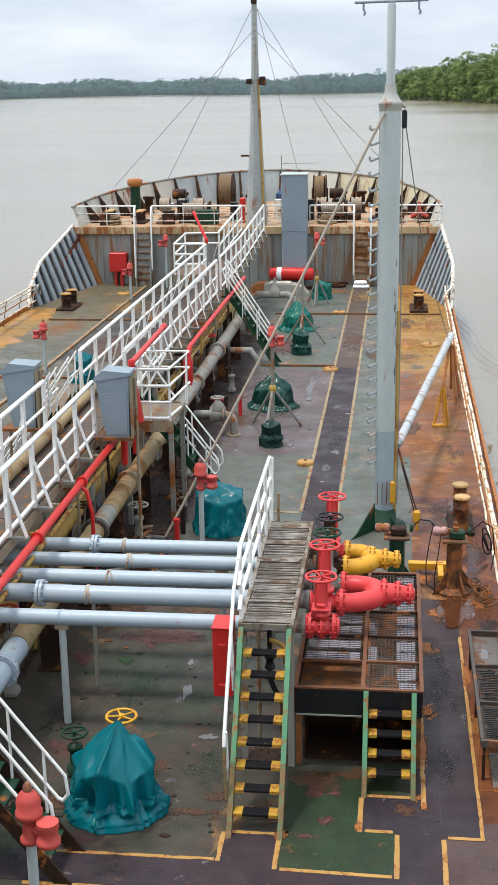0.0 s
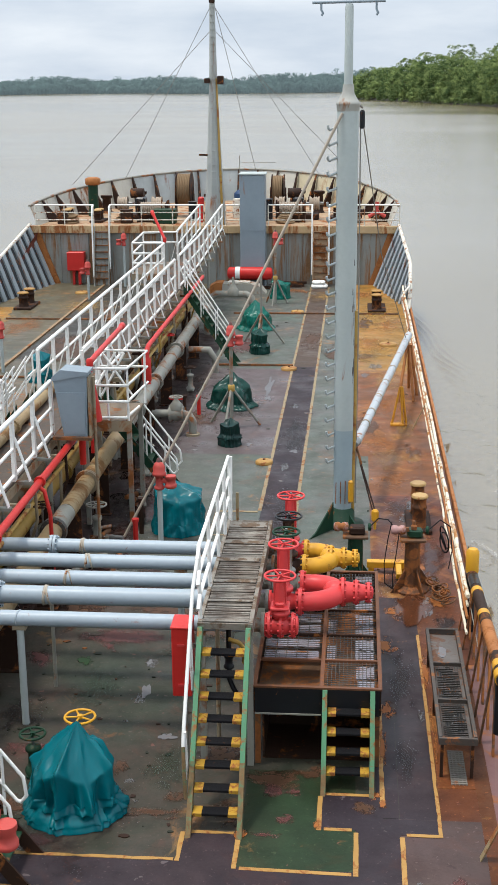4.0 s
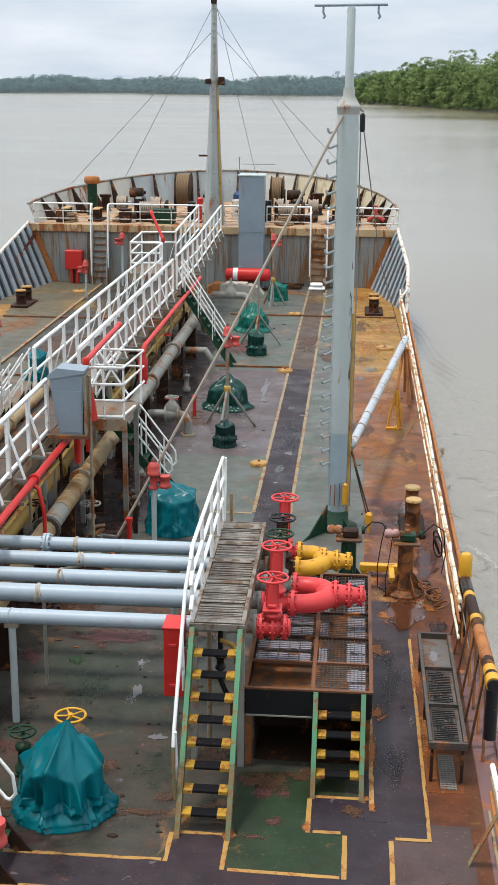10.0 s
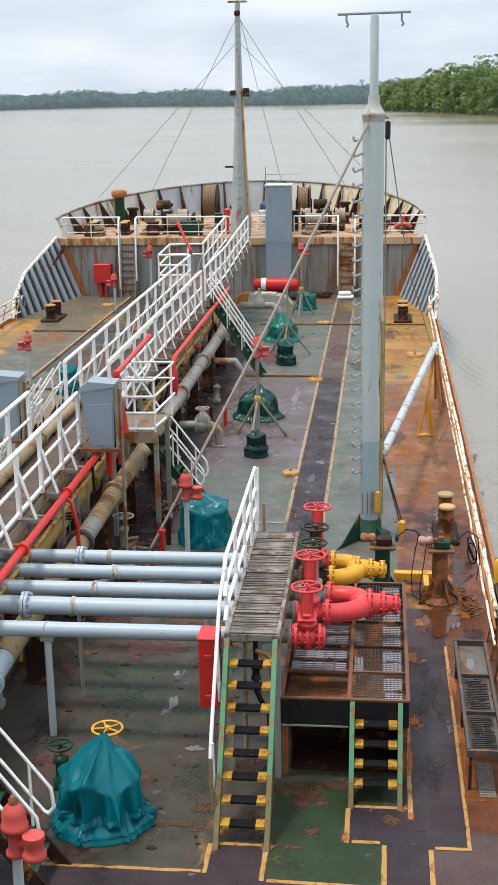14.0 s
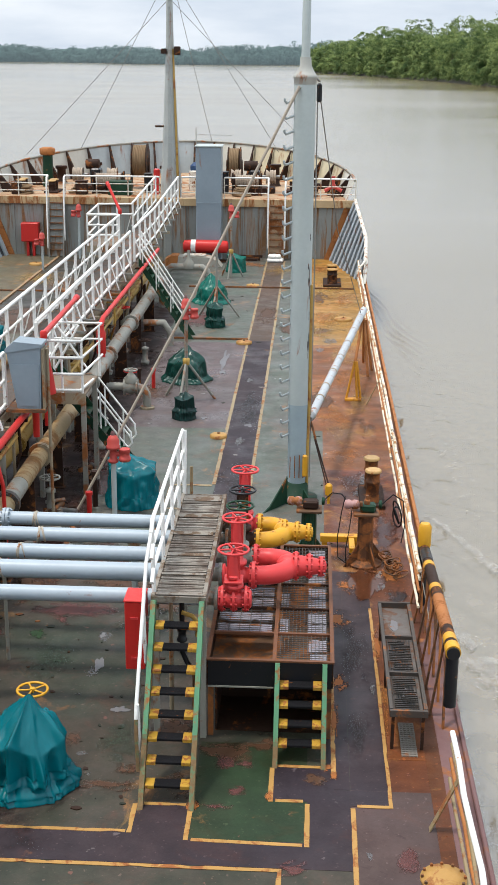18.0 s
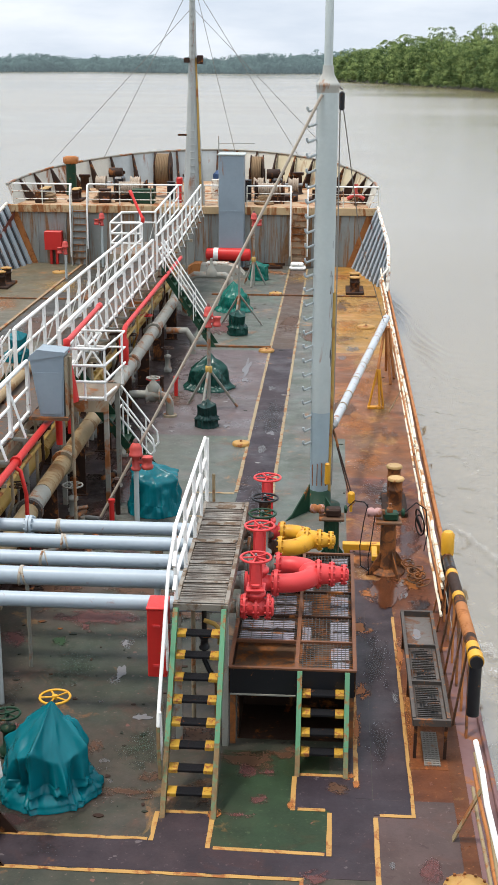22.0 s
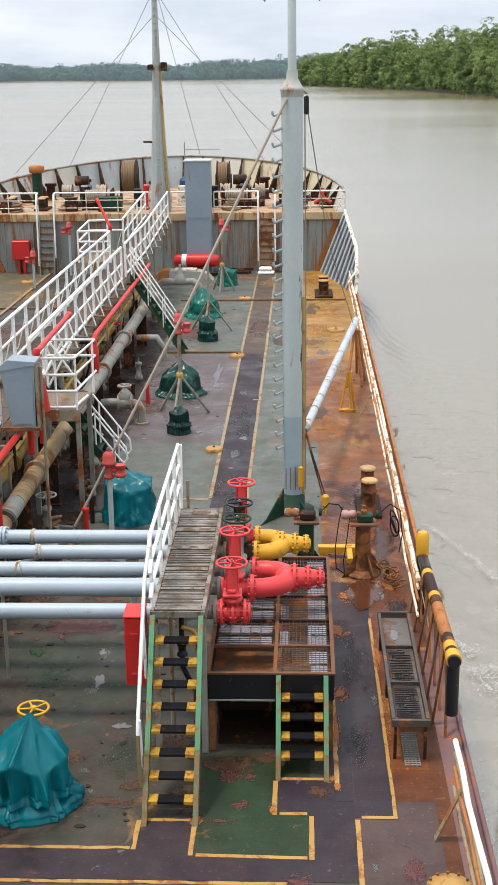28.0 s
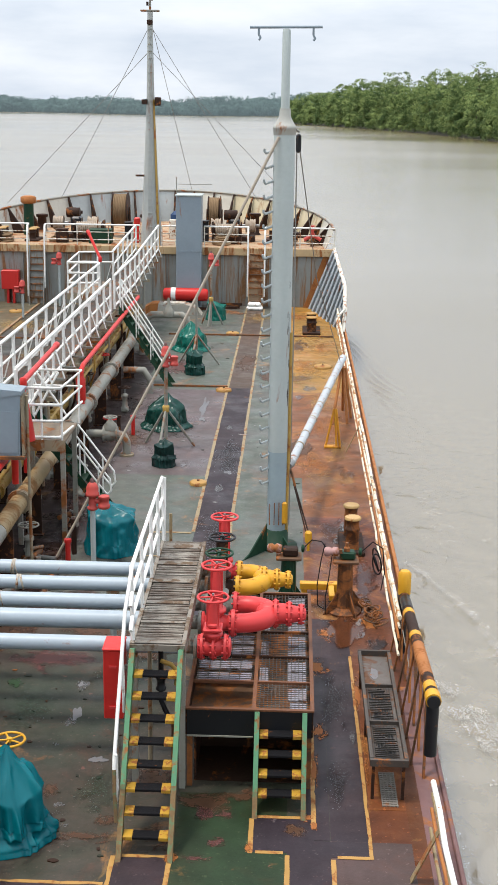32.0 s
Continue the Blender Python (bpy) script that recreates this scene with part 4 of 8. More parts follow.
def foam(pts, w0, w1, z=0.075, mat=None):
    """A ribbon of foam along points on the water."""
    bd = Build()
    k = len(pts)
    vs = []
    for i, (x, y) in enumerate(pts):
        a, b = Vector(pts[max(0, i - 1)]), Vector(pts[min(k - 1, i + 1)])
        d = (b - a).normalized()
        w = (w0 + (w1 - w0) * i / (k - 1)) / 2
        vs += [(x - d.y * w, y + d.x * w, WATER + z), (x + d.y * w, y - d.x * w, WATER + z)]
    bd.add(vs, [(2 * i, 2 * i + 1, 2 * i + 3, 2 * i + 2) for i in range(k - 1)])
    return solo("wake_foam", bd, mat or M_FOAM, "broken pale foam streak on the river beside the hull", "foam", "wake foam streaks", "structure")


foam([(2.4, 27.6), (2.9, 26.6), (3.4, 25.2), (3.9, 23.7), (4.3, 22.0), (4.6, 20.0)], 0.35, 0.5)
foam([(2.3, 21.6), (2.8, 20.9), (3.15, 20.0), (3.45, 19.0), (3.6, 17.5), (3.7, 15.0)], 0.45, 0.7)
foam([(2.9, 39.5), (3.4, 37.5), (4.0, 35.5), (4.5, 33.0), (4.9, 30.0), (5.3, 26.5)], 0.3, 0.45)
foam([(2.4, 19.5), (2.7, 17.5), (2.9, 15.0), (3.0, 12.0)], 0.5, 0.8)


def flecks(pts, count, spread, seed):
    """Loose flecks and strings of white foam scattered along a line of points, thinning away from it."""
    rs = random.Random(seed)
    bd = Build()
    legs = [(Vector(a), Vector(b)) for a, b in zip(pts, pts[1:])]
    for _ in range(count):
        f = rs.random() ** 0.9 * len(legs)
        a, b = legs[min(len(legs) - 1, int(f))]
        d = (b - a).normalized()
        side = Vector((-d.y, d.x))
        wander = 0.1 * noise.noise(Vector((f * 2.3, seed, 0.0)))
        c = a + (b - a) * (f % 1.0) + side * (rs.gauss(0, spread * (0.5 + 0.5 * f / len(legs))) + wander)
        if noise.noise(Vector((c.x * 2.2, c.y * 1.4, seed))) < -0.12:
            continue
        L, w = rs.uniform(0.02, 0.1), rs.uniform(0.006, 0.022)
        t = rs.gauss(0, 0.7)
        u = d * math.cos(t) + side * math.sin(t)
        v = Vector((-u.y, u.x))
        ring = [(0.5, 0.0), (0.3, 1.0), (-0.25, 0.8), (-0.5, 0.1), (-0.2, -0.9), (0.3, -0.7)]
        q = [c + u * (L * i * rs.uniform(0.7, 1.2)) + v * (w * j * rs.uniform(0.5, 1.3)) for i, j in ring]
        bd.add([(p.x, p.y, WATER + 0.15) for p in q], [(0, 1, 2, 3, 4, 5)])
    return solo("foam_flecks", bd, M_FOAMLINE, "loose white foam flecks on the river beside the hull", "foam", "wake foam streaks", "structure")


flecks([(2.75, 27.4), (3.22, 26.4), (3.64, 25.15), (3.98, 24.1), (4.2, 22.4), (4.4, 20.6)], 1000, 0.08, 2)
flecks([(2.7, 21.4), (2.93, 20.95), (3.18, 20.4), (3.5, 19.8), (3.8, 19.1), (4.1, 18.2)], 1500, 0.13, 5)
flecks([(2.9, 20.4), (3.2, 19.8), (3.5, 19.2), (3.7, 18.3)], 900, 0.24, 8)
flecks([(3.5, 33.0), (3.8, 30.5), (3.9, 28.0), (4.0, 26.0)], 170, 0.16, 11)
flecks([(2.45, 19.0), (2.5, 17.0), (2.55, 14.5), (2.6, 12.0)], 160, 0.10, 14)
foam([(3.3, 36.0), (3.9, 32.0), (4.4, 28.0), (4.8, 24.0), (5.1, 20.0), (5.3, 16.0)], 0.5, 0.9, 0.08)


# ---- the fore and aft catwalk ----
WALK_Z, WR, WL = 2.17, -5.57, -6.5
RAMP = 44.5


def walk_z(y):
    return WALK_Z + max(0.0, y - RAMP) * (FDECK + 0.03 - WALK_Z) / (52.6 - RAMP)


catwalk = thing("catwalk", (X0, 28, 0), "raised steel catwalk with grating floor along the deck", "walkway")
y = 4.0
while y < 52.5:
    y1 = min(y + 1.5, 52.6)
    z0, z1 = walk_z(y), walk_z(y1)
    g = Build()
    g.slab([(WL, y + 0.01, z0), (WR, y + 0.01, z0), (WR, y1 - 0.01, z1), (WL, y1 - 0.01, z1)], (0, 0, -0.035))
    part("floor_panel", g, M_WALKFLOOR, catwalk, "dark dirty steel floor panel")
    y = y1
for x in (WR, WL):
    part("side_beam", Build().slab([(x - 0.03, 4, walk_z(4) - 0.04), (x - 0.03, RAMP, WALK_Z - 0.04), (x - 0.03, 52.6, walk_z(52.6) - 0.04), (x - 0.03, 52.6, walk_z(52.6) - 0.2), (x - 0.03, RAMP, WALK_Z - 0.2), (x - 0.03, 4, WALK_Z - 0.2)], (0.06, 0, 0)),
         M_OLDPIPE, catwalk, "rusty tan side beam")
for y in (6, 9.2, 12.4, 15.6, 18.6, 21.6, 24.6, 27.8, 31, 34.2, 37.4, 40.6, 43.8, 47):
    for x in (WR + 0.02, WL - 0.02):
        part("support_post", Build().tube((x, y, 0), (x, y, walk_z(y) - 0.1), 0.055, n=8), M_OLDGREY, catwalk)
    part("cross_beam", Build().box(WL - 0.1, WR + 0.25, y - 0.05, y + 0.05, walk_z(y) - 0.3, walk_z(y) - 0.2), M_OLDPIPE, catwalk)


def catwalk_rail(x, y0, y1, sgn, step=1.32):
    """White railing: top and middle rail, posts, each with a slanted stay outboard."""
    rl = thing("catwalk_railing", (x, y0, walk_z(y0)), "white painted pipe railing of the catwalk, rust spotted", "railing", "catwalk railings")
    ys = [y0] + ([RAMP] if y0 < RAMP < y1 else []) + [y1]
    part("top_rail", Build().path([(x, v, walk_z(v) + 1.05) for v in ys], 0.042, 8), M_WHITE, rl)
    part("middle_rail", Build().path([(x, v, walk_z(v) + 0.55) for v in ys], 0.032, 6), M_WHITE, rl)
    part("foot_rail", Build().path([(x, v, walk_z(v) + 0.09) for v in ys], 0.035, 6), M_WHITE, rl)
    k = max(1, round((y1 - y0) / step))
    for i in range(k + 1):
        v = y0 + (y1 - y0) * i / k
        z = walk_z(v)
        part("post", Build().box(x - 0.028, x + 0.028, v - 0.06, v + 0.06, z, z + 1.05), M_WHITE, rl)
        if i < k:
            part("stay", Build().slab([(x + sgn * 0.24, v + 0.0, z - 0.02), (x + sgn * 0.24, v + 0.1, z - 0.02), (x + sgn * 0.02, v + 0.08, z + 0.72), (x + sgn * 0.02, v - 0.02, z + 0.72)], (0.015 * sgn, 0, 0.004)), M_WHITE, rl)
            part("stay_bracket", Build().box(min(x, x + sgn * 0.28), max(x, x + sgn * 0.28), v, v + 0.1, z - 0.07, z - 0.02), M_OLDGREY, rl)
    return rl


catwalk_rail(WR, 6.0, 22.1, 1)
catwalk_rail(WL, 6.0, 22.1, -1)
catwalk_rail(WR, 24.9, 38.4, 1)
catwalk_rail(WL, 24.9, 42.3, -1)
catwalk_rail(WR, 39.3, 52.4, 1)
catwalk_rail(WL, 45.6, 52.4, -1)


def pipe_rail(name, paths, r, mat, at, label, cat="railing", group=""):
    rl = thing(name, at, label, cat, group)
    for nm, pts in paths:
        part(nm, Build().path(pts, r, 7), mat, rl)
    return rl


# side platforms on the catwalk with their railings
def side_platform(x0, x1, y0, y1, z, label):
    pf = thing("side_platform", ((x0 + x1) / 2, (y0 + y1) / 2, 0), label, "platform", "catwalk side platforms")
    part("platform_floor", Build().cbox(x0, x1, y0, y1, z - 0.06, z, 0.01), M_PLAT, pf)
    part("platform_skirt", Build().box(x0, x1, y0 - 0.012, y0 - 0.002, z - 0.22, z - 0.0), M_OLDPIPE, pf)
    for x in (x0 + 0.06, x1 - 0.06):
        for y in (y0 + 0.06, y1 - 0.06):
            part("leg", Build().box(x - 0.045, x + 0.045, y - 0.045, y + 0.045, 0, z - 0.06), M_OLDGREY, pf)
    return pf


side_platform(WR + 0.28, -4.3, 23.3, 24.72, WALK_Z, "rusty tan side platform at the catwalk")
z = WALK_Z
pipe_rail("platform_railing", [
    ("top_rail", [(-5.1, 23.3, z + 1.03), (-4.36, 23.3, z + 1.03), (-4.24, 24.98, z + 1.03), (-5.25, 25.0, z + 1.03)]),
    ("middle_rail", [(-5.1, 23.3, z + 0.7), (-4.36, 23.3, z + 0.7), (-4.24, 24.98, z + 0.7), (-5.25, 25.0, z + 0.7)]),
    ("lower_rail", [(-5.1, 23.3, z + 0.38), (-4.36, 23.3, z + 0.38), (-4.24, 24.98, z + 0.38)]),
    ("foot_rail", [(-5.2, 23.3, z + 0.06), (-4.4, 23.3, z + 0.06), (-4.3, 24.2, z + 0.06)]),
    ("post", [(-4.36, 23.32, z), (-4.36, 23.32, z + 1.03)]), ("post", [(-4.26, 24.7, z), (-4.25, 24.7, z + 1.03)]), ("post", [(-4.75, 23.32, z), (-4.75, 23.32, z + 1.03)]),
    ("post", [(-5.25, 25.0, z - 0.1), (-5.25, 25.0, z + 1.03)]), ("brace", [(-5.2, 24.9, z + 0.1), (-4.7, 24.9, z + 1.0)]), ("brace", [(-4.55, 24.9, z + 0.1), (-5.15, 24.9, z + 1.0)]),
    ("brace", [(-5.4, 24.8, z + 0.1), (-4.9, 24.95, z + 1.0)])], 0.024, M_WHITE, (-4.7, 24.0, z), "white pipe railing round the side platform")


def side_ladder(top, foot, width, label, start=0.5, rail_h=1.0, steps=9, posts=(0.62, 0.86), mat=None):
    """A steep ladder that falls across the deck, with looped white handrails on both sides."""
    top, foot = Vector(top), Vector(foot)
    ld = thing("deck_ladder", foot, label, "ladder", "catwalk side ladders")
    d, up = foot - top, Vector((0, 0, 1))
    across = Vector((0, 1, 0)) * width / 2
    for s in (-1, 1):
        a, b = top + across * s, foot + across * s
        part("stringer", Build().slab([a - up * 0.02, b, b + Vector((0.2, 0, 0)), a + up * 0.24], (0, 0.025 * s, 0)), mat or M_DKGREEN, ld)
        p, q = a + d * start + up * rail_h, b - d * 0.05 + up * rail_h
        m = up * rail_h * 0.42
        bend = Vector((math.copysign(0.09, d.x), 0, -0.12))
        part("handrail", Build().path([p, q, q + bend, q + bend * 1.3 - up * 0.2, q - m + Vector((0.05, 0, -0.02)), q - m, p - m], 0.021, 7), M_WHITE, ld, "looped white handrail")
        for k in posts:
            part("rail_post", Build().tube(a + d * k, a + d * k + up * rail_h, 0.018), M_WHITE, ld)
    part("handrail", Build().path([top + d * start - across + up * rail_h * 0.58, top + d * start + across + up * rail_h * 0.58], 0.018, 7), M_WHITE, ld)
    for i in range(1, steps + 1):
        p = top + d * (i / (steps + 1))
        part("tread", Build().box(p.x - 0.08, p.x + 0.12, p.y - width / 2 + 0.004, p.y + width / 2 - 0.004, p.z + 0.05, p.z + 0.075), M_DKGREEN, ld)
    return ld


side_ladder((-5.25, 25.0, WALK_Z - 0.05), (-3.66, 25.0, 0.0), 0.6, "dark green deck ladder with looped white handrails", 0.54)
side_ladder((-5.3, 38.6, WALK_Z + 0.05), (-3.78, 38.25, 0.0), 0.6, "dark green deck ladder with long white handrails", 0.0, 0.95, posts=(0.03, 0.36, 0.66, 0.95))
side_ladder((-5.25, 12.0, WALK_Z - 0.05), (-3.66, 12.0, 0.0), 0.6, "rusty deck ladder with looped white handrails beside the hydrant", 0.3, mat=M_RUSTDARK)

# port ladder and the forward lookout platform
side_platform(-7.2, WL - 0.05, 23.4, 27.1, WALK_Z, "rusty side platform on the port edge of the catwalk")
side_ladder((-6.6, 24.7, WALK_Z + 0.02), (-8.05, 24.2, 0.0), 0.6, "dark green port ladder with white handrails", 0.0, posts=(0.03, 0.4, 0.75))
side_ladder((-6.6, 23.2, WALK_Z + 0.02), (-8.05, 22.7, 0.0), 0.5, "port ladder with crossed white handrails", 0.0, posts=(0.03, 0.4, 0.75))
side_platform(-7.65, WL - 0.05, 42.5, 45.5, WALK_Z, "small side platform at the catwalk")
pipe_rail("platform_railing", [("top_rail", [(WL, 42.45, z + 1.05), (-7.6, 42.45, z + 1.05), (-7.72, 45.5, z + 1.05), (WL, 45.55, z + 1.07)]), ("middle_rail", [(WL, 42.45, z + 0.7), (-7.6, 42.45, z + 0.7), (-7.72, 45.5, z + 0.7), (WL, 45.55, z + 0.7)]),
                               ("lower_rail", [(WL, 42.45, z + 0.36), (-7.6, 42.45, z + 0.36), (-7.72, 45.5, z + 0.36)]), ("post", [(-7.6, 42.45, z), (-7.6, 42.45, z + 1.05)]), ("post", [(-7.72, 45.45, z), (-7.72, 45.45, z + 1.05)]), ("post", [(-7.05, 45.45, z), (-7.05, 45.5, z + 1.05)])], 0.03, M_WHITE, (-7.2, 44, z), "white railing of the small forward platform")


# grey foam lockers beside the catwalk
def foam_locker(x, y, label):
    lk = thing("foam_locker", (x, y, WALK_Z - 0.15), label, "locker", "grey deck lockers")
    zb, zt = WALK_Z + 0.02, WALK_Z + 1.3
    part("locker_body", Build().slab([(x - 0.16, y - 0.18, zb + 0.1), (x + 0.27, y - 0.18, zb + 0.1), (x + 0.3, y - 0.18, zt - 0.02), (x - 0.32, y - 0.18, zt - 0.14)], (0, 0.42, 0)), M_GREY, lk)
    part("side_panel", Build().box(x + 0.302, x + 0.34, y - 0.17, y + 0.24, zb + 0.1, zt - 0.08), M_OLDPIPE, lk, "tan rusted side panel")
    part("locker_lid", Build().slab([(x - 0.34, y - 0.21, zt - 0.15), (x + 0.33, y - 0.21, zt - 0.03), (x + 0.33, y - 0.21, zt + 0.02), (x - 0.17, y - 0.21, zt + 0.06), (x - 0.34, y - 0.21, zt - 0.08)], (0, 0.48, 0)), M_GREY, lk)
    part("locker_door", Build().slab([(x - 0.13, y - 0.2, zb + 0.15), (x + 0.24, y - 0.2, zb + 0.15), (x + 0.26, y - 0.2, zt - 0.36), (x - 0.24, y - 0.2, zt - 0.36)], (0, 0.018, 0)), M_GREY, lk)
    part("locker_base", Build().box(x - 0.36, x + 0.36, y - 0.25, y + 0.28, zb + 0.04, zb + 0.098), M_RUSTY, lk)
    part("locker_post", Build().tube((x + 0.38, y, 0), (x + 0.38, y, zt - 0.1), 0.03), M_OLDPIPE, lk)
    part("locker_post", Build().tube((x - 0.36, y + 0.2, 0), (x - 0.36, y + 0.2, zb), 0.03), M_OLDPIPE, lk)


foam_locker(-5.1, 21.9, "blue grey steel foam locker on the catwalk's side")
foam_locker(-7.0, 22.4, "blue grey steel locker with a pale worn lid")


# ---- longitudinal pipes ----
def flange(bd, c, axis, r, t=0.05):
    a = Vector(axis).normalized()
    bd.lathe([(r, -t / 2), (r, t / 2)], c, axis, 18)
    u = a.orthogonal().normalized()
    for k in range(10):
        u2 = u.copy()
        u2.rotate(Matrix.Rotation(2 * math.pi * k / 10, 3, a))
        p = Vector(c) + u2 * r * 0.86
        bd.tube(p - a * (t / 2 + 0.025), p + a * (t / 2 + 0.025), 0.016, n=5)


def long_pipe(name, x, z, r, y0, y1, mat, label, flanges, stands, fmat=None):
    pp = thing(name, (x, y0, 0), label, "pipe", "fore and aft deck pipes")
    part("pipe", Build().tube((x, y0, z), (x, y1, z), r, n=18), mat, pp)
    for y in flanges:
        bd = Build()
        flange(bd, (x, y - 0.03, z), (0, 1, 0), r * 1.42)
        flange(bd, (x, y + 0.03, z), (0, 1, 0), r * 1.42)
        part("flange", bd, fmat or mat, pp)
    for y in stands:
        part("pipe_stand", Build().box(x - 0.16, x + 0.16, y - 0.02, y + 0.02, 0, z - r * 0.6).box(x - 0.2, x + 0.2, y - 0.12, y + 0.12, 0, 0.02), M_RUSTDARK, pp)
    return pp


big = long_pipe("cargo_pipe", -5.1, 1.1, 0.165, 4, 15.3, M_PIPE, "thick blue grey cargo pipe along the deck", (14.6,), (8, 12), M_PIPE)
long_pipe("cargo_pipe", -5.1, 1.1, 0.165, 15.32, 19.9, M_TANPIPE, "thick tan rusty cargo pipe along the deck", (), (16.9, 19.2))
long_pipe("cargo_pipe", -5.1, 1.1, 0.165, 19.92, 20.9, M_OLDGREY, "grey spool piece of the thick cargo pipe", (19.95,), (), M_DKSTEEL)
long_pipe("cargo_pipe", -5.1, 1.1, 0.165, 20.92, 25.9, M_TANPIPE, "thick brown stained cargo pipe along the deck", (22.7,), (21.4, 24.0), M_OLDPIPE)
on_walk = long_pipe("cargo_pipe", -6.36, WALK_Z + 0.12, 0.1, 6.0, 26.5, M_TANPIPE, "tan rusty pipe laid along the catwalk floor", (14.0, 18.5, 22.3), ())
for y in range(8, 26, 3):
    part("pipe_shoe", Build().box(-6.46, -6.26, y - 0.05, y + 0.05, WALK_Z, WALK_Z + 0.05), M_RUSTDARK, on_walk)
long_pipe("cargo_pipe", -5.1, 1.1, 0.165, 25.92, 40.5, M_OLDGREY, "thick grey rusty cargo pipe along the deck", (26.2, 28.2, 31.0, 35.0), (27, 30, 33, 36, 39))
part("pipe_end", Build().path([(-5.1, 40.5, 1.1), (-5.1, 42.0, 1.1), (-5.1, 42.7, 0.95), (-5.1, 43.0, 0.5), (-5.1, 43.0, 0.0)], 0.165, 14), M_OLDGREY, big)
long_pipe("cargo_pipe", -5.75, 1.05, 0.14, 4, 44, M_YPIPE, "rusty yellow brown cargo pipe below the catwalk", (18.8, 23.5, 29.5, 34), (10, 14, 18, 22, 26, 30, 34, 38, 42))
long_pipe("cargo_pipe", -6.25, 1.15, 0.14, 4, 44, M_OLDPIPE, "tan rusty cargo pipe below the catwalk", (17.2, 22.3, 27), (10, 14, 18, 22, 26, 30, 34, 38, 42))
long_pipe("cargo_pipe", -6.75, 1.15, 0.13, 4, 44, M_OLDPIPE, "tan rusty cargo pipe on the port edge of the catwalk", (15, 21), (10, 14, 18, 22, 26, 30, 34, 38, 42))
fire = thing("fire_main", (-5.2, 15, 0), "red fire main pipe along the catwalk", "pipe")
part("pipe", Build().path([(-5.2, 4, 2.1), (-5.2, 22.6, 2.1), (-5.2, 22.9, 1.9), (-5.2, 22.9, 1.4)], 0.062, 12), M_RED, fire)
part("pipe", Build().path([(-5.15, 30.2, 1.1), (-5.15, 30.2, 2.05), (-5.15, 30.6, 2.15), (-5.15, 42, 2.15)], 0.06, 12), M_RED, fire)
for y in (16.9, 19.6):
    part("flange", Build().lathe([(0.1, -0.03), (0.1, 0.03)], (-5.2, y, 2.1), (0, 1, 0), 14), M_RED, fire)
part("branch_pipe", Build().path([(-5.2, 19.4, 2.1), (-5.08, 19.4, 2.0), (-5.0, 19.4, 1.6), (-5.0, 19.4, 0.0)], 0.035, 10), M_RED, fire)
for y in (6.05, 9.25, 12.45, 15.65, 18.65):
    part("pipe_bracket", Build().box(-5.6, -5.12, y - 0.03, y + 0.03, 1.97, 2.03), M_OLDPIPE, fire)
for y in (31.05, 34.25, 37.45, 40.65):
    part("pipe_bracket", Build().box(-5.6, -5.08, y - 0.03, y + 0.03, 2.02, 2.08), M_OLDPIPE, fire)


def monitor(x, y, z, aim, length, label, riser_to=0.0):
    mn = thing("fire_monitor", (x, y, riser_to), label, "fire monitor", "red fire monitors")
    a = Vector((x, y, z))
    d = Vector(aim).normalized()
    part("riser", Build().tube((x, y, riser_to), (x, y, z), 0.045, n=12), M_OLDGREY if riser_to > 1 and length < 2 else M_RED, mn)
    part("elbow", Build().lathe([(0.05, -0.12), (0.065, -0.08), (0.07, 0.04), (0.045, 0.07)], a, (0, 0, 1), 14), M_RED, mn)
    part("barrel", Build().path([a, a + d * 0.4 * length, a + d * length], 0.055, 12, 0.05), M_RED, mn)
    part("nozzle", Build().lathe([(0.05, 0), (0.065, 0.05), (0.07, 0.22), (0.055, 0.24)], a + d * (length - 0.05), d, 14), M_RED, mn)
    if length > 2:
        part("base_cone", Build().lathe([(0.2, 0.0), (0.16, 0.3), (0.09, 0.7)], (x, y, max(riser_to, z - 1.15)), (0, 0, 1), 14), M_RED, mn)


monitor(-5.03, 23.1, WALK_Z + 1.2, (0.0, 3.4, 0.05), 3.3, "red fire monitor that points over the bow", WALK_Z - 0.6)
monitor(-6.75, 44.2, WALK_Z + 0.98, (-0.5, 0.6, 0.85), 1.05, "red fire monitor on the forward platform", WALK_Z)
part("valve_riser", Build().lathe([(0.1, 0.0), (0.1, 0.02), (0.085, 0.05), (0.12, 0.1), (0.12, 0.62), (0.08, 0.68), (0.08, 0.8)], (-5.15, 30.2, 1.25), (0, 0, 1), 16), M_RED, fire, "thick red valve riser")


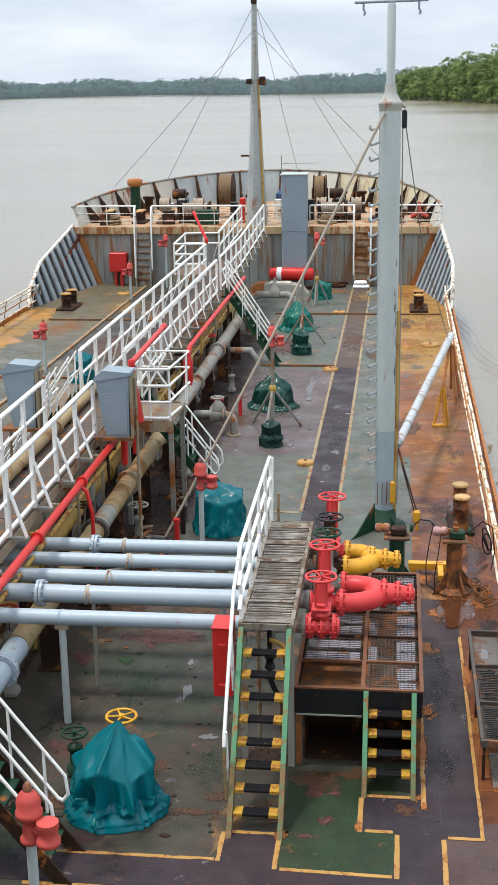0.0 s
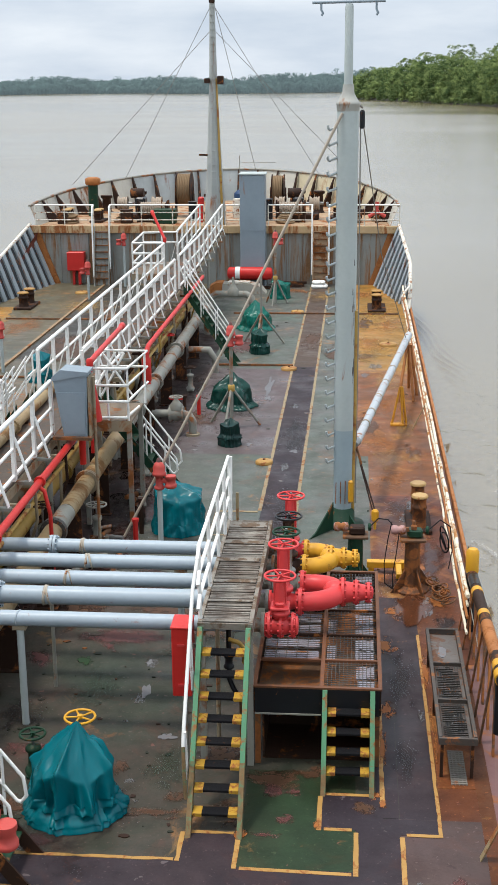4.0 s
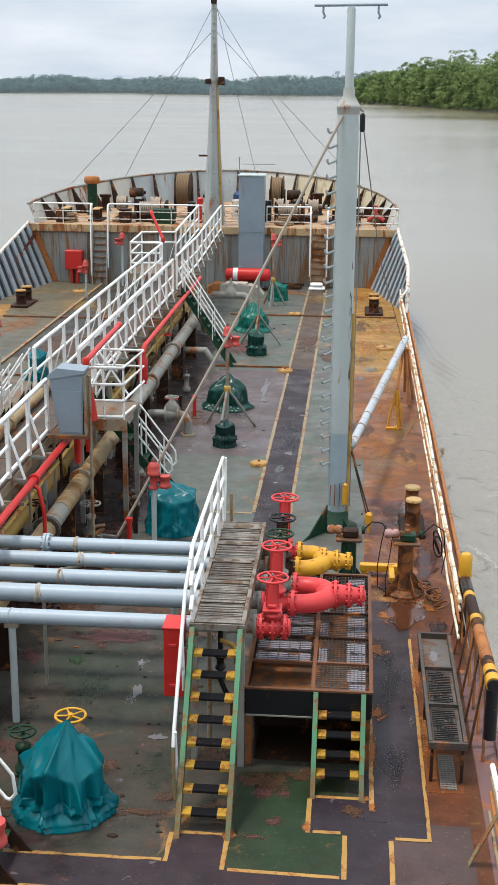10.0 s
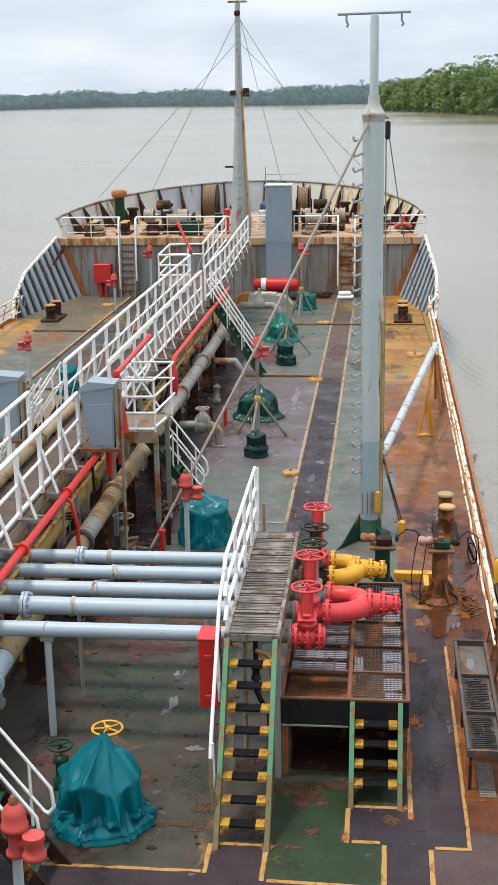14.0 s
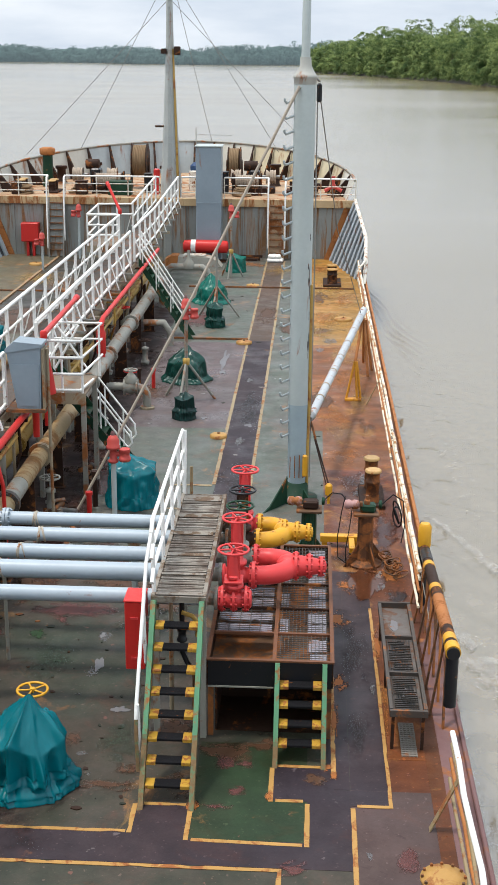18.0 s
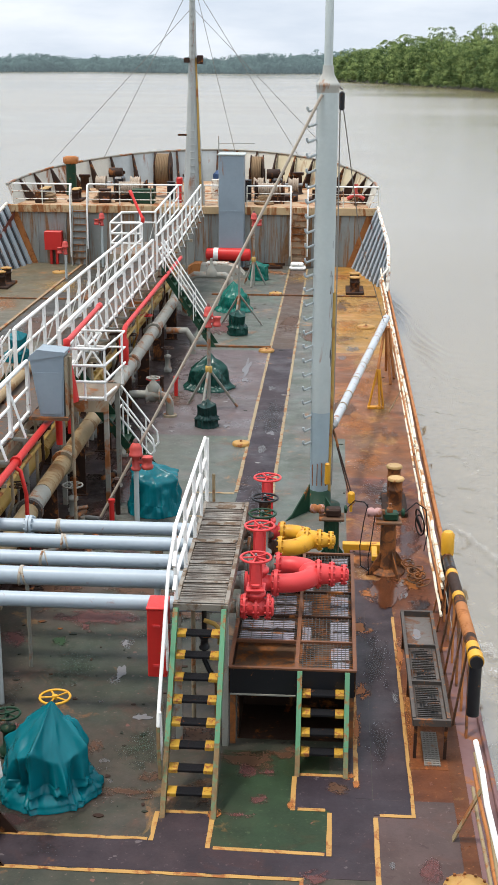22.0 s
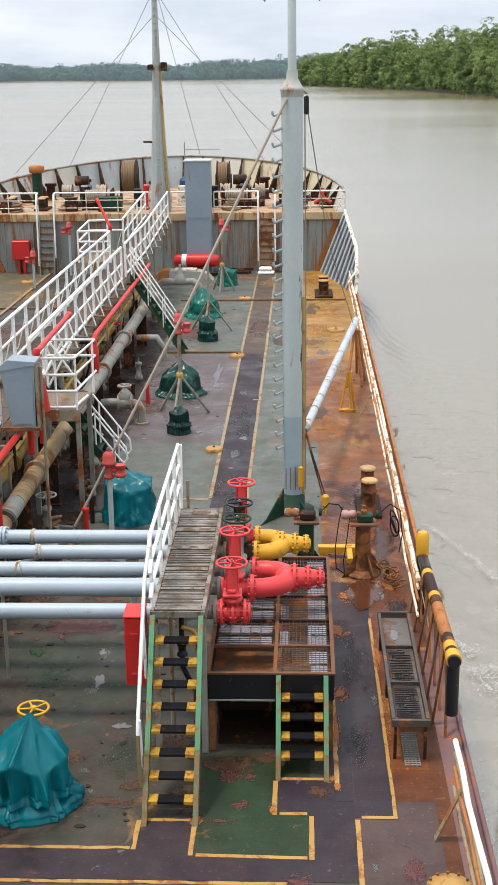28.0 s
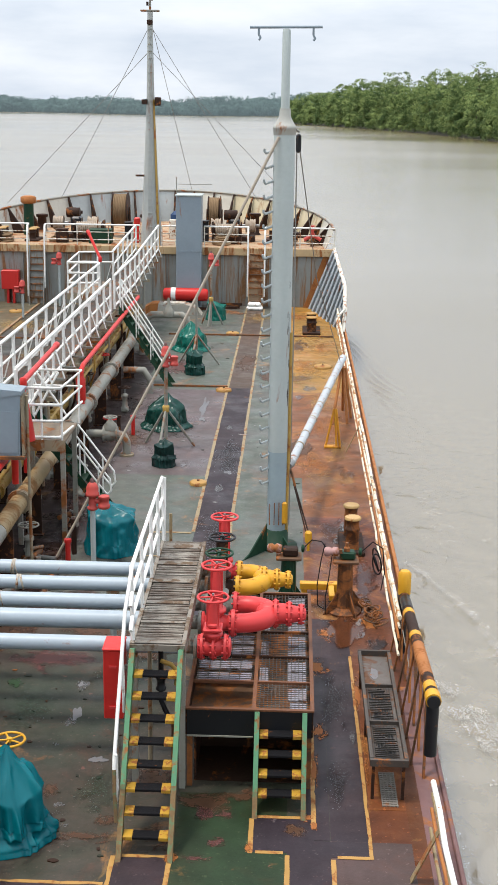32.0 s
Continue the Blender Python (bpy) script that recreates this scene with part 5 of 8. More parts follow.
# ---- athwartships manifold pipes ----
M_WRAP = paint("rust_stained_wrapping", (0.46, 0.41, 0.33), 0.45, 0.7, 0.25, 30, 0.3, 9)
CROSS = [(18.04, 0.105), (17.4, 0.105), (16.73, 0.108), (16.08, 0.13), (15.28, 0.105)]
for i, (y, r) in enumerate(CROSS):
    cp = thing("crossover_pipe", (-4, y, 0), "pale blue grey crossover pipe to the manifold", "pipe", "crossover pipes")
    part("pipe", Build().tube((-11.0, y, 1.58), (-1.3, y, 1.58), r, n=20), M_PIPE, cp)
    for x in ((-4.62, -4.15), (-3.95,), (-4.1,), (-4.95, -4.25), (-4.42,))[i]:
        bd = Build()
        if i in (0, 3) and x < -4.5:
            flange(bd, (x - 0.025, y, 1.58), (1, 0, 0), r * 1.5, 0.04)
            flange(bd, (x + 0.025, y, 1.58), (1, 0, 0), r * 1.5, 0.04)
            part("flange", bd, M_PIPE, cp, "bolted flange pair")
        else:
            for k in range(3 if i < 4 else 1):
                bd.ring((x + 0.03 * (k - 1) + 0.012 * math.sin(5.0 * x + k), y, 1.58), r * (1.01 + 0.025 * (k % 2)), 0.011 + 0.007 * ((i + k) % 2), (1, 0.3 * math.sin(3.1 * k + i), 0.25 * math.cos(2.3 * k + x)), 20, 6)
            part("joint_collar", bd, M_WRAP if i < 4 else M_PIPE, cp, "rust stained wrapping round the joint")
    for x in ((-4.44,) if i == 4 else (-4.44, -2.55)):
        if i == 4 or (i == 1 and x > -3):
            part("support_post", Build().tube((x, y, 0), (x, y, 1.58 - r), 0.05, n=10), M_POST, cp)
            part("support_shoe", Build().box(x - 0.09, x + 0.09, y - 0.06, y + 0.06, 1.58 - r - 0.05, 1.58 - r + 0.02), M_OLDPIPE, cp)
part("support_post", Build().tube((-4.28, 16.4, 0), (-4.28, 16.4, 1.45), 0.028, n=8), M_OLDGREY, cp)
# ---- manifold platform and its ladder ----
PX0, PX1, PY0, PY1, PZ = -1.88, -1.24, 14.35, 18.15, 2.0
mplat = thing("manifold_platform", (-1.56, 16.2, 0), "narrow platform with worn grey slatted floor", "platform")
rng = random.Random(8)
y = PY0 + 0.02
slat = 0
while y < PY1 - 0.02:
    w = 0.036
    gap = 0.014 if slat % 9 else 0.03
    part("slat", Build().box(PX0 + 0.03 + rng.uniform(-0.01, 0.01), PX1 - 0.03 + rng.uniform(-0.012, 0.012), y, y + w, PZ - 0.03, PZ + rng.uniform(-0.006, 0.006)), M_SLAT, mplat)
    y += w + gap
    slat += 1
for x in (PX0, PX1):
    part("side_beam", Build().box(x - 0.025, x + 0.025, PY0, PY1, PZ - 0.16, PZ + 0.02), M_BAND, mplat)
for y in (PY0, PY1):
    part("end_beam", Build().box(PX0 - 0.025, PX1 + 0.025, y - 0.025, y - 0.001, PZ - 0.07, PZ + 0.01), M_BAND, mplat)
for y, w in ((14.42, 0.04), (15.05, 0.03), (15.72, 0.05), (16.5, 0.06), (17.2, 0.06), (17.95, 0.11)):
    part("cover_plate", Build().box(PX0 + 0.03, PX1 - 0.03 + rng.uniform(-0.03, 0.0), y - w, y + w, PZ + 0.008, PZ + 0.016), M_BAND, mplat, "dirty worn cover plate")
for x in (PX0 + 0.02, PX1 - 0.02):
    for y in (PY0 + 0.08, PY1 - 0.08):
        part("leg", Build().box(x - 0.04, x + 0.04, y - 0.04, y + 0.04, 0, PZ - 0.16), M_OLDGREY, mplat)

prail = thing("platform_railing", (PX0, 16, PZ), "white pipe railing along the manifold platform", "railing")
for nm, h in (("top_rail", 1.0), ("middle_rail", 0.66), ("lower_rail", 0.34)):
    part(nm, Build().path([(PX0, PY0 - 0.1, PZ + h - 0.12), (PX0, PY0 + 0.1, PZ + h), (PX0 - 0.02, PY1 + 0.1, PZ + h)], 0.026, 8), M_WHITE, prail)
for y in (PY0 + 0.1, 15.5, 16.6, 17.5, PY1 + 0.1):
    part("post", Build().tube((PX0, y, PZ), (PX0 - 0.01, y, PZ + 1.0), 0.026, n=8), M_WHITE, prail)
part("brace", Build().tube((PX0 + 0.02, PY1, PZ + 0.0), (PX0 + 0.02, PY1 + 0.1, PZ + 1.0), 0.024), M_WHITE, prail)
part("post", Build().tube((PX0 + 0.12, PY1 + 0.02, PZ), (PX0 + 0.12, PY1 + 0.02, PZ + 0.45), 0.024), M_CREAM, prail)


def step_ladder(name, x0, x1, y0, y1, top, steps, label, z_first=0.22):
    """A ladder with green stringers; each black tread has yellow end pads."""
    ld = thing(name, ((x0 + x1) / 2, y0, 0), label, "ladder", "manifold ladders")
    for x in (x0, x1):
        f = 0.36 if top > 1.5 else 0.26
        ym, zm = y0 + (y1 - y0) * f, top * f
        part("stringer", Build().slab([(x - 0.03, ym, zm + 0.001), (x - 0.03, ym + 0.16, zm + 0.001), (x - 0.03, y1 + 0.16, top), (x - 0.03, y1 - 0.0, top + 0.06)], (0.06, 0, 0)), M_GREEN, ld, "green painted stringer")
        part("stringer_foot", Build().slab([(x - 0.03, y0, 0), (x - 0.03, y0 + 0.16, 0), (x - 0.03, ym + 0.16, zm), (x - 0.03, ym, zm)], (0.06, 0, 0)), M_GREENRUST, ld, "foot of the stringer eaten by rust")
    for i in range(steps):
        z = z_first + (top - z_first) * i / steps
        y = y0 + (y1 - y0) * z / top + 0.05
        tr = part("tread", Build().cbox(x0 + 0.032, x1 - 0.032, y - 0.03, y + 0.13, z - 0.035, z, 0.006), M_TREAD, ld)
        for xa, xb in ((x0 + 0.034, x0 + 0.145), (x1 - 0.145, x1 - 0.034)):
            part("step_pad", Build().cbox(xa, xb, y - 0.036, y + 0.132, z - 0.045, z + 0.006, 0.006), M_NOSE, tr, "yellow end pad")
    return ld


lad = step_ladder("manifold_ladder", PX0 + 0.02, PX1 - 0.02, 12.72, 14.2, PZ - 0.05, 8, "steep ladder with green stringers and black and yellow treads")
part("handrail", Build().path([(PX0, PY0 - 0.1, PZ + 0.88), (PX0 - 0.03, 14.0, PZ + 0.6), (PX0 - 0.06, 13.2, 1.2), (PX0 - 0.06, 13.13, 1.08), (PX0 - 0.06, 13.1, 0.98)], 0.023, 8), M_WHITE, lad, "white handrail")
part("rail_foot", Build().path([(PX0 - 0.06, 13.1, 0.979), (PX0 - 0.05, 13.04, 0.7), (PX0 - 0.03, 13.0, 0.35)], 0.023, 8), M_GREENRUST, lad, "rust eaten foot of the handrail")
for y, z0, z1 in ((13.15, 0.45, 1.15), (13.8, 1.3, 2.1)):
    part("rail_post", Build().tube((PX0 - 0.045, y + 0.12, z0), (PX0 - 0.045, y, z1), 0.02), M_WHITE, lad)
hb = thing("hose_box", (-2.17, 14.5, 0), "red steel fire hose box beside the platform", "box")
part("box_body", Build().cbox(-2.235, -1.99, 14.3, 14.68, 1.0, 1.93, 0.012), M_RED, hb)
part("box_lid", Build().cbox(-2.245, -1.985, 14.28, 14.69, 1.934, 1.96, 0.008), M_RED, hb)
for z in (1.15, 1.7):
    part("hinge", Build().box(-2.16, -2.07, 14.285, 14.298, z, z + 0.03), M_REDVALVE, hb)
for z in (1.2, 1.6):
    part("bracket", Build().box(-1.989, -1.9, 14.45, 14.5, z, z + 0.06), M_OLDGREY, hb)
part("box_leg", Build().box(-2.14, -2.08, 14.5, 14.56, 0, 0.999), M_OLDGREY, hb)


# ---- valves on the manifold ----
def handwheel(bd, c, R, r=0.017, axis=(0, 0, 1), spokes=5):
    bd.ring(c, R, r, axis, 22, 6)
    a = Vector(axis).normalized()
    u = a.orthogonal().normalized()
    bd.lathe([(0.035, -0.025), (0.035, 0.025)], c, axis, 10)
    for k in range(spokes):
        v = u.copy()
        v.rotate(Matrix.Rotation(2 * math.pi * k / spokes, 3, a))
        bd.tube(c, Vector(c) + v * R, r * 0.75, n=5)


def gate_valve(x, y, wheel_z, mat, wmat, wheel_r, label):
    gv = thing("gate_valve", (x, y, 1.35), label, "valve", "manifold valves")
    zc = 1.58
    body = Build().lathe([(0.15, -0.2), (0.15, -0.165), (0.105, -0.16), (0.125, -0.08), (0.14, 0.0), (0.125, 0.08), (0.105, 0.16), (0.15, 0.165), (0.15, 0.2)], (x, y, zc), (1, 0, 0), 18)
    part("valve_body", body, mat, gv)
    part("bonnet", Build().lathe([(0.1, 0.0), (0.1, 0.1), (0.135, 0.105), (0.135, 0.155), (0.09, 0.16), (0.075, 0.3), (0.06, wheel_z - zc - 0.2), (0.045, wheel_z - zc - 0.1)], (x, y, zc + 0.06), (0, 0, 1), 16), mat, gv)
    part("yoke", Build().box(x - 0.085, x - 0.05, y - 0.025, y + 0.025, zc + 0.22, wheel_z - 0.1).box(x + 0.05, x + 0.085, y - 0.025, y + 0.025, zc + 0.22, wheel_z - 0.1).box(x - 0.085, x + 0.085, y - 0.03, y + 0.03, wheel_z - 0.1, wheel_z - 0.05), mat, gv)
    part("stem", Build().tube((x, y, zc + 0.3), (x, y, wheel_z + 0.05), 0.018, n=8), M_STEEL, gv)
    w = Build()
    handwheel(w, (x, y, wheel_z), wheel_r)
    part("handwheel", w, wmat, gv)
    return gv


VX = -0.93
for (y, r), wz, wm, bm, wr, lb in zip(CROSS, (2.46, 2.36, 2.36, 2.42, 2.28), (M_REDVALVE, M_BLACK, M_DKGREEN, M_REDVALVE, M_REDVALVE), (M_REDVALVE, M_RUSTDARK, M_OLDGREY, M_REDVALVE, M_REDVALVE), (0.2, 0.19, 0.19, 0.2, 0.2),
                                  ("red gate valve with a red handwheel", "dark rusty gate valve with a black handwheel", "grey gate valve with a dark green handwheel", "red gate valve with a red handwheel", "large red gate valve with a red handwheel")):
    front = gate_valve(VX, y, wz, bm, wm, wr, lb)
    part("end_flange", Build().lathe([(0.16, -0.05), (0.16, -0.005)], (VX - 0.2, y, 1.58), (1, 0, 0), 18).tube((VX - 0.4, y, 1.58), (VX - 0.22, y, 1.58), 0.1, n=14), M_OLDGREY, cp)
part("casing", Build().cbox(VX - 0.1, VX + 0.1, 15.17, 15.39, 1.7, 1.83, 0.03), M_REDVALVE, front)
part("casing_cover", Build().cbox(VX - 0.125, VX + 0.125, 15.145, 15.415, 1.832, 1.872, 0.012).cbox(VX - 0.06, VX + 0.06, 15.18, 15.24, 1.873, 1.93, 0.015), M_REDVALVE, front)
for dx in (-0.145, 0.01, 0.165):
    fl = Build()
    flange(fl, (VX + dx, 15.28, 1.58), (1, 0, 0), 0.175, 0.035)
    part("body_flange", fl, M_REDVALVE, front)
part("blind_cover", Build().lathe([(0.12, 0.0), (0.13, 0.02), (0.1, 0.04), (0.03, 0.045)], (VX + 0.202, 15.28, 1.58), (1, 0, 0), 18), M_REDVALVE, front)


def y_piece(ya, yb, x_end, mat, label, r=0.105):
    """Two elbows that run together into one flanged, narrowing outlet."""
    yp = thing("y_piece", (VX + 0.6, (ya + yb) / 2, 1.3), label, "pipe", "manifold y pieces")
    ym = (ya + yb) / 2
    x0 = VX + 0.21
    run = x_end - x0
    for y in (ya, yb):
        # each arm runs out straight and then sweeps in to the crotch
        bend = [(x0, y, 1.58), (x0 + run * 0.12, y, 1.58)]
        for k in range(1, 11):
            a = k / 10 * math.pi / 2
            bend.append((x0 + run * (0.12 + 0.42 * math.sin(a)), y + (ym - y) * (1 - math.cos(a)) * 0.96, 1.58 + 0.02 * k / 10))
        part("elbow", Build().path(bend, r * 1.04, 20, r * 1.1), mat, yp)
        fl = Build()
        flange(fl, (x0 + 0.02, y, 1.58), (1, 0, 0), r * 1.5, 0.05)
        part("flange", fl, mat, yp)
    part("crotch", Build().lathe([(r * 0.5, -r * 1.3), (r * 1.05, -r * 0.9), (r * 1.28, -r * 0.2), (r * 1.28, r * 0.4), (r * 1.18, run * 0.16)], (x0 + run * 0.52, ym, 1.6), (1, 0, 0), 20), mat, yp)
    part("outlet", Build().lathe([(r * 1.18, 0), (r * 1.12, run * 0.12), (r * 1.0, run * 0.2), (r * 0.85, run * 0.3), (r * 0.8, run * 0.34)], (x0 + run * 0.66, ym, 1.6), (1, 0, 0), 20), mat, yp)
    for dx, k, t in ((0.36, 1.62, 0.04), (0.17, 1.4, 0.036), (0.0, 1.16, 0.036)):
        fl = Build()
        flange(fl, (x_end - dx, ym, 1.6), (1, 0, 0), r * k, t)
        part("outlet_flange", fl, mat, yp)
    part("end_cap", Build().lathe([(r * 0.7, 0), (r * 0.65, 0.05), (r * 0.3, 0.06)], (x_end + 0.01, ym, 1.6), (1, 0, 0), 14), mat, yp)


y_piece(16.08, 16.73, 0.24, M_REDVALVE, "red branched manifold pipe with flanged outlet", 0.128)
y_piece(17.4, 18.04, 0.05, M_YELLOW, "yellow branched manifold pipe with flanged outlet", 0.118)

# ---- drip tray with gratings ----
TX0, TX1, TY0, TY1, TZ = -1.2, 0.38, 14.45, 18.37, 1.1
M_TRIM = paint("brown_rusted_rim", (0.15, 0.062, 0.03), 0.3, 0.6, 0.3, 16, 0.3, 4)
tray = thing("drip_tray", (-0.4, 16.4, 0), "rusty steel drip tray with gratings under the manifold", "tray")
part("tray_floor", Build().box(TX0, TX1, TY0, TY1, TZ - 0.34, TZ - 0.32), M_RUSTY, tray, "rust brown tray floor")
for nm, b in (("front_panel", (TX0, TX1, TY0 - 0.02, TY0, TZ - 0.36, TZ)), ("back_panel", (TX0, TX1, TY1, TY1 + 0.02, TZ - 0.36, TZ)), ("side_panel", (TX0 - 0.02, TX0, TY0, TY1, TZ - 0.36, TZ)), ("side_panel", (TX1, TX1 + 0.02, TY0, TY1, TZ - 0.36, TZ))):
    part(nm, Build().box(*b), M_BLACK if nm == "front_panel" else M_RUSTDARK, tray, "black painted front" if nm == "front_panel" else "")
for nm, b in (("rim", (TX0 - 0.03, TX1 + 0.03, TY0 - 0.03, TY0 + 0.02, TZ, TZ + 0.025)), ("rim", (TX0 - 0.03, TX1 + 0.03, TY1 - 0.02, TY1 + 0.03, TZ, TZ + 0.025)), ("rim", (TX0 - 0.03, TX0 + 0.02, TY0 + 0.021, TY1 - 0.021, TZ, TZ + 0.025)), ("rim", (TX1 - 0.02, TX1 + 0.03, TY0 + 0.021, TY1 - 0.021, TZ, TZ + 0.025))):
    part(nm, Build().box(*b), M_TRIM, tray, "brown rusted rim")
part("lip", Build().box(TX0, -0.36, TY0 - 0.035, TY0 - 0.021, TZ - 0.37, TZ - 0.35), M_OLDGREY, tray)
part("divider", Build().box(-0.38, -0.33, TY0 + 0.022, TY1 - 0.022, TZ - 0.02, TZ + 0.02), M_TRIM, tray)
for y in (15.25, 16.05, 16.9, 17.7):
    part("cross_bar", Build().box(TX0 + 0.021, -0.381, y - 0.02, y + 0.02, TZ - 0.02, TZ + 0.018).box(-0.329, TX1 - 0.021, y - 0.02, y + 0.02, TZ - 0.02, TZ + 0.018), M_TRIM if y < 15.5 else M_RUSTDARK, tray)
# pale plates stand in for sky reflected in the wet tray
M_GLINTPLATE = paint("pale_glint_plate", (0.29, 0.28, 0.32), 0.42, 0.16, 0.2, 20, 0.15, 6)
rng = random.Random(21)


def grating(xa, xb, y0, y1, pitch):
    g = Build()
    for i in range(int((y1 - y0) / 0.06)):
        v = y0 + 0.02 + i * 0.06
        g.box(xa, xb, v, v + 0.006, TZ - 0.003, TZ + 0.004)
    for i in range(int((xb - xa) / pitch)):
        u = xa + 0.03 + i * pitch
        g.box(u, u + 0.009, y0 + 0.01, y1 - 0.01, TZ - 0.009, TZ - 0.0035)
    part("grating", g, M_DKSTEEL, tray, "dark bar grating")


def wet_plate(xa, xb, y0, y1):
    k = 9
    low = [(xa + (xb - xa) * i / k, y0 + rng.uniform(-0.025, 0.025)) for i in range(k + 1)]
    high = [(xb - (xb - xa) * i / k, y1 + rng.uniform(-0.02, 0.02)) for i in range(k + 1)]
    part("wet_plate", Build().prism(low + high, TZ - 0.05, TZ - 0.03), M_GLINTPLATE, tray, "pale plate painted as sky reflection under the grating")


for y0, y1 in ((15.27, 16.03), (16.07, 16.88), (16.92, 17.68), (17.72, TY1 - 0.03)):
    grating(TX0 + 0.03, -0.39, y0, y1, 0.14)
    grating(-0.32, TX1 - 0.03, y0, y1, 0.05)
    m = (y0 + y1) / 2
    wet_plate(TX0 + 0.05, -0.42, y0 + 0.08, m - 0.05)
    wet_plate(TX0 + 0.05, -0.42, m + 0.08, y1 - 0.06)
    wet_plate(0.06, TX1 - 0.06, y0 + 0.05, m - 0.03)
    wet_plate(0.06, TX1 - 0.06, m + 0.03, y1 - 0.05)
    wet_plate(-0.31, -0.2, y0 + 0.05, y1 - 0.25)
grating(-0.32, TX1 - 0.03, TY0 + 0.03, 15.23, 0.05)
wet_plate(0.1, TX1 - 0.06, TY0 + 0.08, 14.75)
wet_plate(0.08, TX1 - 0.06, 14.82, 15.15)
for x in (TX0 + 0.03, TX1 - 0.03):
    for y in (TY0 + 0.05, 16.4, TY1 - 0.05):
        part("leg", Build().box(x - 0.035, x + 0.035, y - 0.035, y + 0.035, 0, TZ - 0.36), M_RUSTY, tray)
step_ladder("tray_ladder", -0.31, 0.29, 13.72, 14.36, TZ - 0.04, 4, "short ladder with green stringers up to the drip tray", 0.24)
drain = thing("drain_pipe", (-1.56, 14.75, 0), "black drain pipe with an orange valve under the platform", "pipe")
part("pipe", Build().path([(-1.56, 14.75, 1.82), (-1.56, 14.75, 1.05), (-1.5, 14.72, 0.92), (-1.42, 14.7, 0.8)], 0.034, 10), M_BLACK, drain)
part("lower_pipe", Build().path([(-1.42, 14.7, 0.81), (-1.4, 14.7, 0.7), (-1.4, 14.7, 0.0)], 0.026, 8), M_RUSTY, drain, "thin rusty lower pipe")
part("branch", Build().path([(-1.56, 14.72, 1.62), (-1.42, 14.7, 1.58), (-1.34, 14.7, 1.48), (-1.36, 14.7, 1.3)], 0.03, 8), M_YPIPE, drain, "rusty yellow branch elbow")
part("valve", Build().lathe([(0.07, -0.09), (0.07, -0.06), (0.05, -0.04), (0.05, 0.04), (0.07, 0.06), (0.07, 0.09)], (-1.56, 14.75, 1.3), (0, 0, 1), 12), M_BLACK, drain)
part("lever", Build().path([(-1.56, 14.68, 1.42), (-1.4, 14.66, 1.44), (-1.32, 14.66, 1.4)], 0.03, 8), M_ORUST, drain, "orange rusted lever")
part("side_pipe", Build().path([(-1.72, 14.9, 1.8), (-1.72, 14.9, 0.0)], 0.03, 8), M_OLDPIPE, drain, "tan rusty side pipe")
# dark plates and a floor sheet, added to block light under the tray
part("back_plate", Build().box(TX0 + 0.08, TX1 - 0.08, 15.5, 15.52, 0.004, TZ - 0.361), M_RUSTDARK, tray, "dark plate added under the tray to block light")
part("under_plate", Build().box(TX1 - 0.1, TX1 - 0.08, 14.6, 15.49, 0.004, TZ - 0.361), M_RUSTDARK, tray, "dark plate added under the tray to block light")
part("under_plate", Build().box(TX0 + 0.08, TX0 + 0.1, 14.6, 15.49, 0.004, TZ - 0.361), M_RUSTDARK, tray, "dark plate added under the tray to block light")
part("floor_plate", Build().box(TX0 + 0.101, TX1 - 0.101, 14.6, 15.49, 0.004, 0.012), M_RUSTDARK, tray, "dark sheet painted as shade under the tray")


# ---- derrick post, boom and its gear ----
PXX, PYY = -0.19, 23.7
post = thing("derrick_post", (PXX, PYY, 0), "tall grey steel derrick post with climbing rungs", "mast")
part("post_tube", Build().lathe([(0.2, 1.96), (0.2, 8.08)], (PXX, PYY, 0), (0, 0, 1), 28), M_POST, post)
part("post_foot", Build().lathe([(0.186, 0.0), (0.198, 1.959)], (PXX, PYY, 0), (0, 0, 1), 28), M_FOOT, post, "blue grey foot of the post")
part("post_cap", Build().lathe([(0.203, 7.95), (0.208, 7.96), (0.212, 8.05), (0.222, 8.06), (0.222, 8.1), (0.19, 8.13), (0.11, 8.27), (0.1, 8.42)], (PXX, PYY, 0), (0, 0, 1), 20), M_CAP, post, "rust streaked conical cap")
part("topmast", Build().lathe([(0.08, 8.4), (0.075, 9.75), (0.06, 9.8)], (PXX, PYY, 0), (0, 0, 1), 16), M_POST, post)
part("crossbar", Build().tube((PXX - 0.66, PYY, 9.82), (PXX + 0.64, PYY, 9.84), 0.025), M_GREY, post)
for dx in (-0.5, 0.48):
    part("lamp_hook", Build().path([(PXX + dx, PYY, 9.82), (PXX + dx, PYY, 9.7), (PXX + dx + 0.03, PYY, 9.64), (PXX + dx, PYY, 9.6)], 0.02, 6), M_GREY, post)
rung = Build().path([(0, 0, 0), (-0.14, -0.05, -0.05), (-0.17, -0.06, -0.015), (-0.17, -0.06, 0.03)], 0.024, 6)
first = None
for i in range(24):
    z = 1.35 + i * 0.275
    if first is None:
        first = rung.mesh("rung", M_BULWG)
    ob = new("rung", first)
    ob.parent = post
    ob.matrix_parent_inverse = Matrix.Translation(post.location).inverted()
    ob.location = (PXX - (0.165 if z < 2 else 0.19), PYY - 0.06, z)
part("conduit", Build().path([(PXX + 0.185, PYY - 0.06, 0.2), (PXX + 0.19, PYY - 0.06, 1.2), (PXX + 0.205, PYY - 0.06, 2.0), (PXX + 0.2, PYY - 0.06, 4.3)], 0.036, 8), M_YPIPE, post, "rusty brown pipe up the post")
